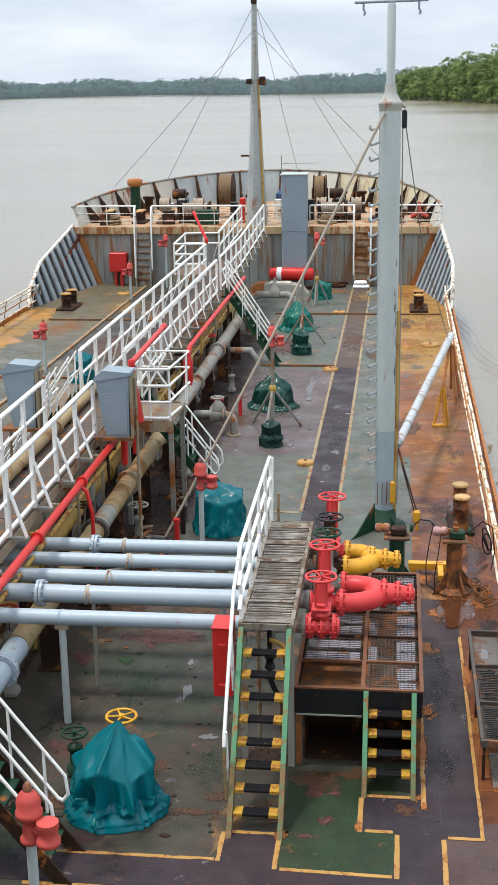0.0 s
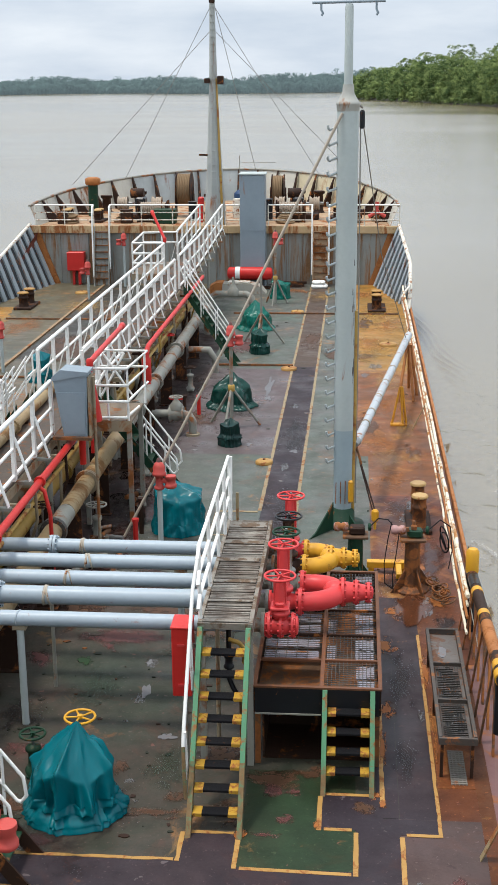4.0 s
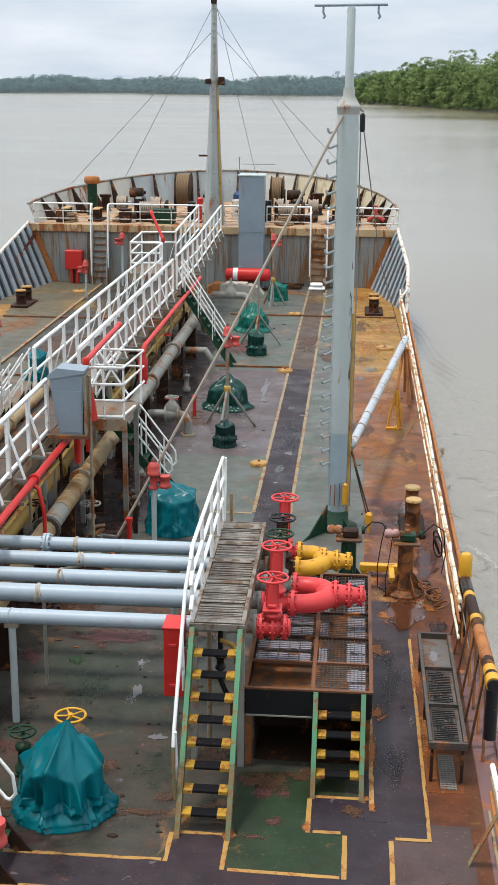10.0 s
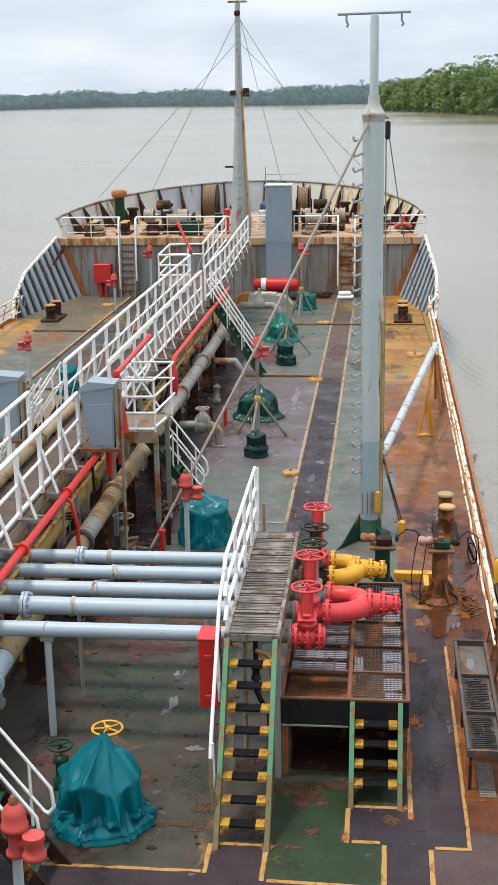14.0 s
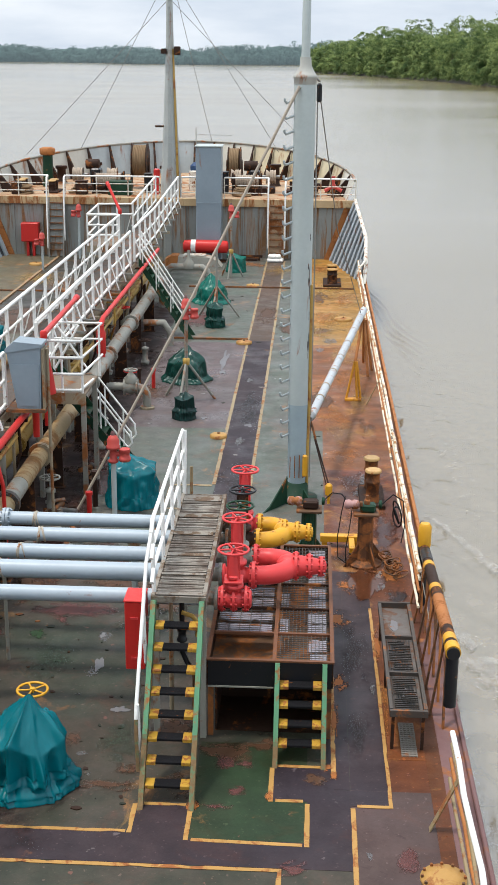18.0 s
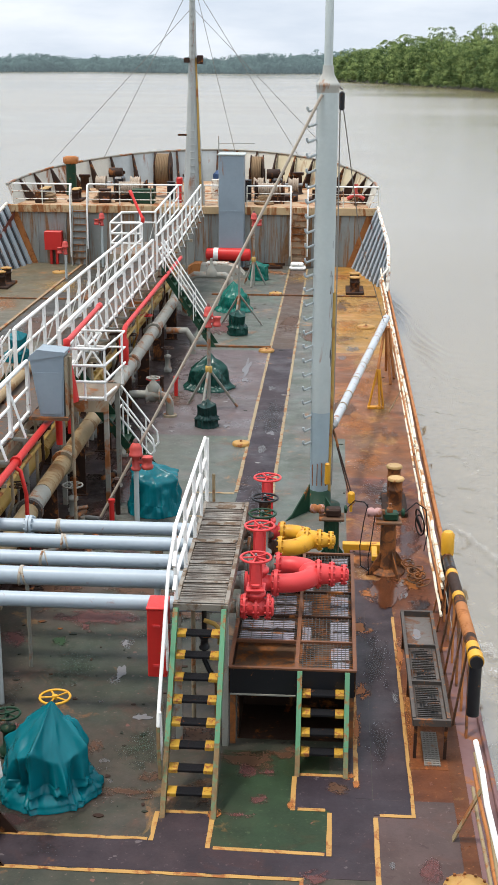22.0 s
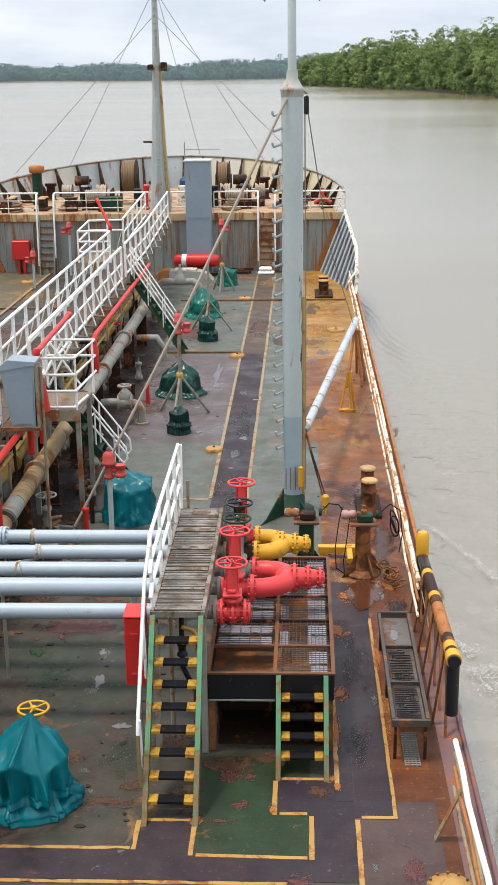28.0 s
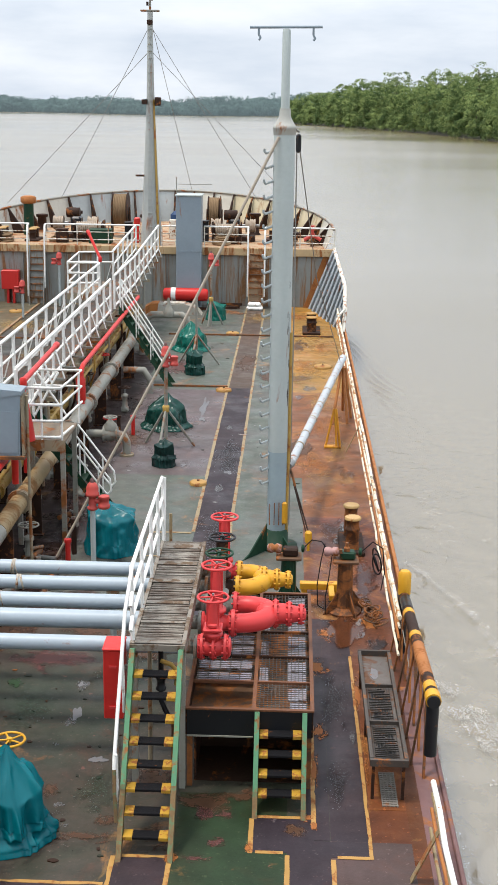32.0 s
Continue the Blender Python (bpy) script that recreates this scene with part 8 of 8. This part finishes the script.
# dark patches, some centred on the covered machines and along the cargo pipes
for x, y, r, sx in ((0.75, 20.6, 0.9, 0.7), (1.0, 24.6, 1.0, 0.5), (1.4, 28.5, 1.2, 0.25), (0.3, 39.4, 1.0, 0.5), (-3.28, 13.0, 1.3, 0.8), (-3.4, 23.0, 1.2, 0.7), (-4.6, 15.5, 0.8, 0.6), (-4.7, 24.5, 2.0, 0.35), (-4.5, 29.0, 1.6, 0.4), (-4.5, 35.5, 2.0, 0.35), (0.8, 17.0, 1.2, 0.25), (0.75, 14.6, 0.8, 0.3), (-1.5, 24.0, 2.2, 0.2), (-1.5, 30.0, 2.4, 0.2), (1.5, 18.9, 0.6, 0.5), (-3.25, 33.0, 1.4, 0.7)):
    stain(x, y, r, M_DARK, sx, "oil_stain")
stain(1.05, 19.6, 0.95, M_PUDDLE, 0.4, "rust_puddle")
for x, y, r, sx in ((-4.5, 21.6, 2.6, 0.3), (-4.1, 24.6, 1.6, 0.4), (-4.6, 26.6, 1.6, 0.3), (-3.6, 20.4, 0.9, 0.9), (-5.6, 20.0, 4.0, 0.15), (-5.6, 30.0, 6.0, 0.12), (1.45, 21.8, 1.4, 0.25)):
    stain(x, y, r, M_REDWET, sx)
stain(-4.03, 17.24, 0.19, M_GSPOT, 0.8, "paint_spill")
# bare flakes, and puddle reflections painted in the same pale colour
M_FLAKEGLINT = paint("pale_flake_and_glint", (0.15, 0.147, 0.152), 0.25, 0.35, 0.15, 20, 0.1, 7)
for k, (x, y, r, sx) in enumerate(((-2.45, 35.4, 1.25, 0.09), (-2.41, 33.85, 0.25, 0.4), (-2.5, 29.2, 0.13, 0.8), (-1.4, 28.7, 0.16, 0.7), (1.27, 19.6, 0.42, 0.2), (-2.95, 16.35, 0.2, 0.4), (-3.03, 17.25, 0.1, 0.5), (-2.45, 15.05, 0.1, 1.3), (1.18, 24.6, 0.3, 0.25))):
    blot(x, y, r, M_FLAKEGLINT, 500 + k, sx, "paint_scar", 0.0095)
rs = random.Random(77)
for i in range(64):
    x, y = rs.uniform(-4.8, -2.0), rs.uniform(12.5, 18)
    blot(x, y, rs.uniform(0.012, 0.05), M_LITTER if i % 4 else M_RUSTDARK, 200 + i, rs.uniform(0.6, 2.0), "litter", 0.012)
for i in range(40):
    x, y = rs.uniform(-4.5, 1.6), rs.uniform(20, 46)
    blot(x, y, rs.uniform(0.02, 0.07), M_SCRAP if i % 3 == 0 else M_LITTER, 300 + i, rs.uniform(0.6, 2.4), "litter", 0.01)


# ---- forecastle ----
mast = thing("foremast", (X0 + 0.06, 54.95, FDECK), "tapered grey foremast with rungs and crosstree", "mast")
MX, MY = X0 + 0.06, 54.95
part("mast_tube", Build().lathe([(0.46, FDECK), (0.44, 3.2), (0.30, 5.6), (0.17, 8.6), (0.125, 10.8), (0.11, 12.1)], (MX, MY, 0), (0, 0, 1), 12, False), M_MAST, mast)
part("topmast", Build().lathe([(0.05, 12.1), (0.045, 12.7), (0.012, 12.85), (0.01, 13.9)], (MX, MY, 0), (0, 0, 1), 8), M_OLDGREY, mast)
part("crosstree", Build().cbox(MX - 0.4, MX + 0.4, MY - 0.08, MY + 0.08, 12.12, 12.2, 0.02), M_OLDGREY, mast)
part("mast_light", Build().cbox(MX - 0.12, MX + 0.12, MY - 0.2, MY - 0.05, 11.6, 11.8, 0.03).box(MX - 0.13, MX - 0.05, MY - 0.25, MY - 0.1, 12.35, 12.5).box(MX + 0.05, MX + 0.13, MY - 0.25, MY - 0.1, 12.55, 12.7), M_RUSTDARK, mast)
part("lamp_bracket", Build().box(MX - 0.62, MX - 0.25, MY - 0.35, MY - 0.28, 5.42, 5.5), M_RUSTDARK, mast)
part("side_lamp", Build().cbox(MX + 0.2, MX + 0.46, MY - 0.3, MY - 0.05, 8.35, 8.7, 0.03), M_RUSTDARK, mast)
part("side_lamp", Build().box(MX - 0.35, MX - 0.12, MY - 0.3, MY - 0.05, 8.4, 8.6), M_RUSTDARK, mast)
part("rust_strip", Build().slab([(MX + 0.30, MY - 0.36, FDECK), (MX + 0.40, MY - 0.3, FDECK), (MX + 0.17, MY - 0.08, 8.6), (MX + 0.11, MY - 0.14, 8.6)], (0.01, -0.02, 0)), M_YPIPE, mast, "rusty edge strip")
for i in range(30):
    z = 3.3 + i * 0.29
    r = 0.46 + (0.13 - 0.46) * (z - FDECK) / 8.3
    part("rung", Build().box(MX - 0.1, MX + 0.1, MY - r - 0.03, MY - r + 0.02, z, z + 0.025), M_MAST, mast)
for nm, a, b in (("stay_wire", (MX, MY, 10.6), (-12.9, 57.2, 4.0)), ("stay_wire", (MX, MY, 11.6), (-10.6, 58.0, 4.2)), ("stay_wire", (MX, MY, 10.6), (0.3, 57.0, 4.0)), ("stay_wire", (MX, MY, 11.6), (-1.6, 58, 4.2)), ("stay_wire", (MX, MY, 11.9), (-5.2, 65.5, 4.1))):
    solo(nm, Build().tube(a, b, 0.012, n=6), M_WIRE, "grey stay wire from the foremast to the bow", "wire", "mast stays")
tower = thing("companionway", (-4.37, 53.6, 0), "tall grey steel companionway casing at the bulkhead", "casing")
part("casing", Build().cbox(-4.9, -3.85, 53.15, 54.12, 0, 4.72, 0.02), M_GREY, tower)
part("casing_top", Build().cbox(-4.95, -3.8, 53.1, 54.15, 4.72, 4.79, 0.02), M_POST, tower, "pale roof edge")
part("seam", Build().box(-4.902, -3.848, 53.135, 53.149, 2.42, 2.46), M_GREY, tower)
part("aerial", Build().tube((-4.9, 53.3, 4.8), (-4.9, 53.3, 5.5), 0.02, n=6).box(-4.9, -3.4, 53.29, 53.31, 5.2, 5.22), M_OLDGREY, tower)


def fore_rail(x0, x1, drops, label):
    rl = thing("forecastle_railing", ((x0 + x1) / 2, BULK_Y, FDECK), label, "railing", "forecastle railings")
    for h, r in ((0.9, 0.035), (0.58, 0.022), (0.26, 0.022)):
        part("rail", Build().path([(x0, BULK_Y - 0.05, FDECK + h), (x1, BULK_Y - 0.05, FDECK + h)], r, 7), M_WHITE if h > 0.8 else M_WHITE_RUSTY, rl)
    n = max(1, round((x1 - x0) / 1.4))
    for i in range(n + 1):
        x = x0 + (x1 - x0) * i / n
        part("post", Build().tube((x, BULK_Y - 0.05, FDECK), (x, BULK_Y - 0.05, FDECK + 0.9), 0.025, n=7), M_WHITE_RUSTY, rl)
    for x, zlow in drops:
        part("ladder_grip", Build().path([(x, BULK_Y - 0.06, FDECK + 0.9), (x, BULK_Y - 0.3, FDECK + 0.86), (x, BULK_Y - 0.42, FDECK + 0.5), (x, BULK_Y - 0.5, zlow)], 0.035, 8), M_WHITE, rl, "long white ladder grip")


fore_rail(-13.9, -11.34, [(-11.34, 0.35)], "white railing on the forecastle edge with a ladder grip")
fore_rail(-10.6, -6.55, [(-10.6, 0.7)], "white railing on the forecastle edge beside the catwalk")
fore_rail(-5.6, -5.0, [], "short white railing between catwalk and casing")
fore_rail(-3.78, -1.89, [(-1.89, 0.5)], "white railing on the forecastle edge by the ladder")
fore_rail(-1.17, 1.8, [(-1.17, 0.5)], "white railing on the starboard forecastle edge")
for x0, x1, lb in ((-11.28, -10.66, "rusty steel ladder up the bulkhead to port"), (-1.84, -1.22, "rusty tan ladder up the bulkhead")):
    ld = thing("bulkhead_ladder", ((x0 + x1) / 2, BULK_Y - 0.3, 0), lb, "ladder", "bulkhead ladders")
    mt = M_BULK if x0 < -5 else M_FDECK
    for x in (x0, x1):
        part("stringer", Build().slab([(x - 0.02, BULK_Y - 0.7, 0), (x - 0.02, BULK_Y - 0.5, 0), (x - 0.02, BULK_Y - 0.18, FDECK), (x - 0.02, BULK_Y - 0.3, FDECK)], (0.04, 0, 0)), mt, ld)
    part("back_plate", Build().slab([(x0, BULK_Y - 0.5, 0.02), (x1, BULK_Y - 0.5, 0.02), (x1, BULK_Y - 0.17, FDECK - 0.2), (x0, BULK_Y - 0.17, FDECK - 0.2)], (0, 0.02, 0)), mt, ld)
    for i in range(8):
        z = 0.28 + i * 0.28
        yy = BULK_Y - 0.62 + 0.42 * z / FDECK
        part("tread", Build().box(x0 + 0.021, x1 - 0.021, yy - 0.02, yy + 0.15, z, z + 0.04), M_RUSTY, ld)
solo("red_locker", Build().cbox(-12.5, -11.75, 53.7, 54.1, 0.62, 1.42, 0.02).box(-12.3, -12.2, 53.8, 54.0, 0, 0.62).box(-12.05, -11.95, 53.8, 54.0, 0, 0.62), M_RED, "red steel locker against the bulkhead", "locker")
roll = thing("life_raft", (-4.5, 53.2, 0), "red raft canister with a white band on the deck", "canister")
part("canister", Build().lathe([(0.16, -0.95), (0.25, -0.9), (0.27, -0.6), (0.27, 0.6), (0.25, 0.9), (0.16, 0.95)], (-4.47, 52.9, 0.66), (1, -0.04, 0), 18), M_RED, roll)
part("band", Build().lathe([(0.28, -0.1), (0.28, 0.1)], (-4.98, 52.92, 0.66), (1, -0.04, 0), 18), M_WHITE, roll, "white band")
part("cradle", Build().box(-5.0, -4.9, 52.7, 53.1, 0, 0.42).box(-4.05, -3.95, 52.65, 53.05, 0, 0.42).box(-5.1, -3.4, 52.85, 52.95, 0.0, 0.12), M_RUSTDARK, roll)
M_SKIFF = paint("dirty_pale_casing_paint", (0.42, 0.40, 0.34), 0.4, 0.5, 0.2, 10, 0.1, 3)
skiff = thing("upturned_casing", (-5.0, 51.6, 0), "low white rounded casing with an orange end", "casing")
part("shell", Build().slab([(-5.9, 51.6, 0.0), (-3.7, 51.6, 0.0), (-3.95, 51.6, 0.3), (-4.3, 51.6, 0.4), (-5.6, 51.6, 0.42), (-5.85, 51.6, 0.3)], (0, 0.75, 0)), M_SKIFF, skiff)
part("end_cover", Build().slab([(-6.1, 51.58, 0.0), (-5.55, 51.58, 0.0), (-5.5, 51.58, 0.46), (-5.8, 51.58, 0.44), (-6.05, 51.58, 0.3)], (0, 0.79, 0)), M_ORUST, skiff, "orange end cover")
part("top_plate", Build().box(-5.3, -4.4, 51.7, 52.25, 0.421, 0.47), M_WHITE_RUSTY, skiff)
solo("white_sack", Build().cbox(-1.9, -1.2, 53.0, 53.5, 0.0, 0.16, 0.06).cbox(-1.85, -1.3, 53.05, 53.45, 0.16, 0.32, 0.06), M_WHITE, "white bundles stacked at the foot of the ladder", "bundle")
solo("timber_pile", Build().box(-3.6, -2.2, 53.5, 53.7, 0, 0.12).box(-3.4, -2.3, 53.3, 53.48, 0, 0.1).box(-3.3, -2.1, 53.55, 53.65, 0.121, 0.22), M_RUSTDARK, "dark red timbers piled at the bulkhead", "timber")

vent = thing("mushroom_vent", (-12.2, 58.4, FDECK), "dark green mushroom ventilator with a rusty cap", "ventilator")
part("vent_pipe", Build().lathe([(0.26, FDECK), (0.23, 3.0), (0.23, 3.95)], (-12.2, 58.4, 0), (0, 0, 1), 18), M_DKGREEN, vent)
part("vent_cap", Build().lathe([(0.3, 3.92), (0.36, 3.98), (0.36, 4.2), (0.22, 4.26)], (-12.2, 58.4, 0), (0, 0, 1), 18), M_ORUST, vent, "rusty orange cap")


def rope_reel(x, y, z, R, w, label):
    rr = thing("rope_reel", (x, y, FDECK), label, "reel", "mooring rope reels")
    part("drum", Build().lathe([(R, -w / 2 - 0.04), (R, -w / 2), (R * 0.4, -w / 2 + 0.01), (R * 0.4, w / 2 - 0.01), (R, w / 2), (R, w / 2 + 0.04)], (x, y, z), (1, 0, 0), 24), M_RUSTDARK, rr)
    rp = Build()
    for k in range(int(w / 0.075)):
        rp.ring((x - w / 2 + 0.05 + k * 0.075, y, z), R * 0.86, 0.045, (1, 0, 0), 24, 6)
    part("rope", rp, M_ROPE, rr, "tan mooring rope wound on the drum")
    for s in (-1, 1):
        part("side_frame", Build().slab([(x + s * (w / 2 + 0.08), y - 0.4, FDECK), (x + s * (w / 2 + 0.08), y + 0.4, FDECK), (x + s * (w / 2 + 0.08), y + 0.1, z + 0.1), (x + s * (w / 2 + 0.08), y - 0.1, z + 0.1)], (0.04 * s, 0, 0)), M_RUSTDARK, rr)


rope_reel(-7.9, 58.2, 3.75, 0.75, 0.62, "large reel of tan mooring rope on the forecastle")
rope_reel(-3.6, 58.2, 3.7, 0.7, 0.5, "reel of tan mooring rope on the forecastle")


def windlass(x, y, label):
    wd = thing("windlass", (x, y, FDECK), label, "windlass", "anchor windlasses")
    part("bed", Build().cbox(x - 0.9, x + 0.9, y - 0.4, y + 0.4, FDECK, FDECK + 0.25, 0.03), M_RUSTDARK, wd)
    part("gear_case", Build().cbox(x - 0.25, x + 0.2, y - 0.38, y + 0.38, FDECK + 0.25, FDECK + 1.0, 0.08), M_BLACK, wd)
    part("shaft", Build().tube((x - 1.1, y, FDECK + 0.7), (x + 1.1, y, FDECK + 0.7), 0.07, n=10), M_STEEL, wd)
    for s in (-0.85, 0.7):
        part("warping_drum", Build().lathe([(0.32, -0.22), (0.3, -0.18), (0.2, -0.05), (0.2, 0.05), (0.3, 0.18), (0.32, 0.22)], (x + s, y, FDECK + 0.7), (1, 0, 0), 18), M_PALEROPE, wd)
        part("rope_turns", Build().ring((x + s, y, FDECK + 0.7), 0.25, 0.05, (1, 0, 0), 18, 6).ring((x + s + 0.08, y, FDECK + 0.7), 0.25, 0.05, (1, 0, 0), 18, 6), M_PALEROPE, wd)
    part("motor", Build().lathe([(0.2, -0.3), (0.22, -0.28), (0.22, 0.28), (0.2, 0.3)], (x - 0.2, y + 0.1, FDECK + 1.15), (1, 0, 0), 16), M_RUSTDARK, wd)


windlass(-9.7, 57.0, "dark windlass with rope turns on its drums")
windlass(-2.6, 57.0, "dark windlass with a grey motor on the forecastle")
for x, y in ((-11.5, 56.0), (-9.0, 56.2), (-4.4, 59.5), (-0.9, 57.5), (-12.9, 56.2)):
    b = bollard(x, y, 0.55, 0.16, 0.6, "rusty forecastle bollard pair with pale tops", "forecastle bollards")
    b.location.z += 0
    for o in b.children:
        o.location.z = FDECK
    b.location.z = 0
solo("green_chest", Build().cbox(-8.9, -7.9, 55.0, 55.6, FDECK, FDECK + 0.62, 0.03), M_DKGREEN, "dark green deck chest on the forecastle", "chest")
solo("fire_extinguisher_box", Build().cbox(-6.98, -6.72, 55.6, 55.85, FDECK, FDECK + 1.1, 0.05), M_RED, "tall red box by the foremast", "box")
solo("white_drum", Build().lathe([(0.28, 0.0), (0.29, 0.4), (0.28, 0.85)], (-5.35, 57.6, FDECK), (0, 0, 1), 16), M_WHITE_RUSTY, "white drum behind the foremast", "drum")
solo("blue_bundle", Build().cbox(-5.6, -5.1, 57.9, 58.4, FDECK + 0.0, FDECK + 1.2, 0.15), paint("blue_cover", (0.03, 0.07, 0.16), 0.0, 0.6), "blue covered bundle behind the casing", "bundle")
star = thing("brake_wheel", (0.86, 55.6, FDECK), "red three armed brake wheel on the forecastle edge", "wheel")
hub = Vector((0.86, 55.3, 3.0))
part("hub", Build().lathe([(0.1, -0.06), (0.12, 0.0), (0.1, 0.06)], hub, (0, 1, 0), 14), M_HYD, star)
for k in range(3):
    a = radians(90 + 120 * k)
    tip = hub + Vector((math.cos(a), 0, math.sin(a))) * 0.42
    part("arm", Build().tube(hub, tip, 0.06, 0.085, 10), M_HYD, star, "faded red arm")
part("stand", Build().box(0.78, 0.94, 55.35, 55.5, FDECK, 3.05), M_RUSTY, star)
rs = random.Random(4)
for i, (x, y) in enumerate(((-12.6, 55.3), (-10.3, 55.6), (-3.1, 55.4), (-0.2, 55.6), (1.1, 56.2))):
    cl = Build()
    for k in range(5):
        cl.ring((x + rs.uniform(-0.08, 0.08), y + rs.uniform(-0.08, 0.08), FDECK + 0.05 + 0.07 * k), 0.38 - 0.04 * k, 0.045, (rs.uniform(-0.1, 0.1), rs.uniform(-0.1, 0.1), 1), 20, 6)
    solo("rope_coil", cl, M_ROPE, "coil of tan mooring rope on the forecastle deck", "rope", "rope coils")
for x, y, h in ((-10.0, 58.6, 1.1), (-6.9, 59.5, 0.9), (-1.8, 60.0, 1.0), (-2.7, 60.2, 1.0), (-11.9, 60.0, 0.8), (-0.5, 58.8, 0.9)):
    solo("fairlead_post", Build().lathe([(0.3, 0.0), (0.22, 0.1), (0.2, h - 0.15), (0.28, h - 0.12), (0.28, h)], (x, y, FDECK), (0, 0, 1), 14), M_RUSTDARK, "dark rusty fairlead post at the bulwark", "fairlead", "fairlead posts")
for x, z in ((2.02, 0.6), (mirror(2.02), 0.6)):
    solo("mooring_chock", Build().ring((x - 0.1 * (1 if x > 0 else -1), 48.9, z), 0.2, 0.06, (1, 0, 0), 20, 8), M_STEEL, "oval steel mooring chock in the wing bulwark", "chock", "mooring chocks")


def mooring_winch(x, y, w, label):
    """A dark frame with a drum of pale rope."""
    wn_ = thing("mooring_winch", (x, y, FDECK), label, "winch", "mooring winches")
    for s in (-1, 1):
        part("side_frame", Build().slab([(x + s * w, y - 0.35, FDECK), (x + s * w, y + 0.35, FDECK), (x + s * w, y + 0.15, FDECK + 0.95), (x + s * w, y - 0.15, FDECK + 0.95)], (0.05 * s, 0, 0)), M_RUSTDARK, wn_)
    part("drum", Build().lathe([(0.3, -w + 0.02), (0.3, -w + 0.06), (0.2, -w + 0.08), (0.2, w - 0.08), (0.3, w - 0.06), (0.3, w - 0.02)], (x, y, FDECK + 0.6), (1, 0, 0), 18), M_RUSTDARK, wn_)
    rp = Build()
    k = -w + 0.13
    while k < w - 0.12:
        rp.ring((x + k, y, FDECK + 0.6), 0.23, 0.045, (1, 0.05, 0), 18, 6)
        k += 0.085
    part("rope", rp, M_PALEROPE, wn_, "pale rope wound on the drum")
    part("cross_bar", Build().box(x - w, x + w, y - 0.36, y - 0.3, FDECK + 0.02, FDECK + 0.14), M_RUSTDARK, wn_)
    part("brake_lever", Build().tube((x + w * 0.6, y - 0.3, FDECK), (x + w * 0.7, y - 0.45, FDECK + 1.0), 0.025, n=7), M_RUSTY, wn_)


mooring_winch(-9.0, 55.9, 0.65, "dark mooring winch with pale rope behind the railing")
mooring_winch(-2.9, 55.9, 0.6, "dark mooring winch with pale rope by the casing")
for x, y, w, h, mt, lb in ((-10.1, 55.3, 0.5, 0.55, M_RUSTDARK, "dark steel chest on the forecastle"), (-7.3, 56.4, 0.35, 0.8, M_BLACK, "black gear case on the forecastle"), (-12.9, 55.0, 0.4, 0.5, M_RUSTDARK, "dark rusty box near the ventilator"), (0.0, 56.3, 0.45, 0.45, M_RUSTDARK, "dark low chest on the starboard forecastle"), (-3.9, 56.5, 0.3, 0.9, M_BLACK, "black gear case beside the casing")):
    ch = thing("deck_chest", (x, y, FDECK), lb, "chest", "forecastle chests")
    part("body", Build().cbox(x - w / 2, x + w / 2, y - 0.2, y + 0.2, FDECK, FDECK + h, 0.03), mt, ch)
    part("lid", Build().cbox(x - w / 2 - 0.02, x + w / 2 + 0.02, y - 0.22, y + 0.22, FDECK + h + 0.001, FDECK + h + 0.05, 0.015), mt, ch)


rs = random.Random(31)
for x, y, n in ((-4.85, 20.3, 5), (-4.35, 21.0, 4), (-4.75, 22.4, 5), (-4.5, 24.8, 4)):
    pile = thing("scrap_pile", (x, y, 0), "rusty pipe offcuts and fittings piled on the deck", "scrap", "scrap piles")
    for k in range(n):
        a = rs.uniform(0, 3.14)
        l = rs.uniform(0.15, 0.35)
        c = Vector((x + rs.uniform(-0.15, 0.15), y + rs.uniform(-0.2, 0.2), 0.05 + 0.05 * k))
        d = Vector((math.cos(a), math.sin(a), rs.uniform(-0.1, 0.1))) * l
        part("offcut", Build().tube(c - d, c + d, rs.uniform(0.025, 0.05), n=10), (M_OLDGREY, M_RUSTDARK, M_STEEL, M_RUSTY)[k % 4], pile)
    part("flange", Build().lathe([(0.12, 0.0), (0.12, 0.04), (0.05, 0.05), (0.05, 0.2)], (x + 0.1, y - 0.25, 0.0), (0, 0, 1), 14), M_OLDGREY, pile)
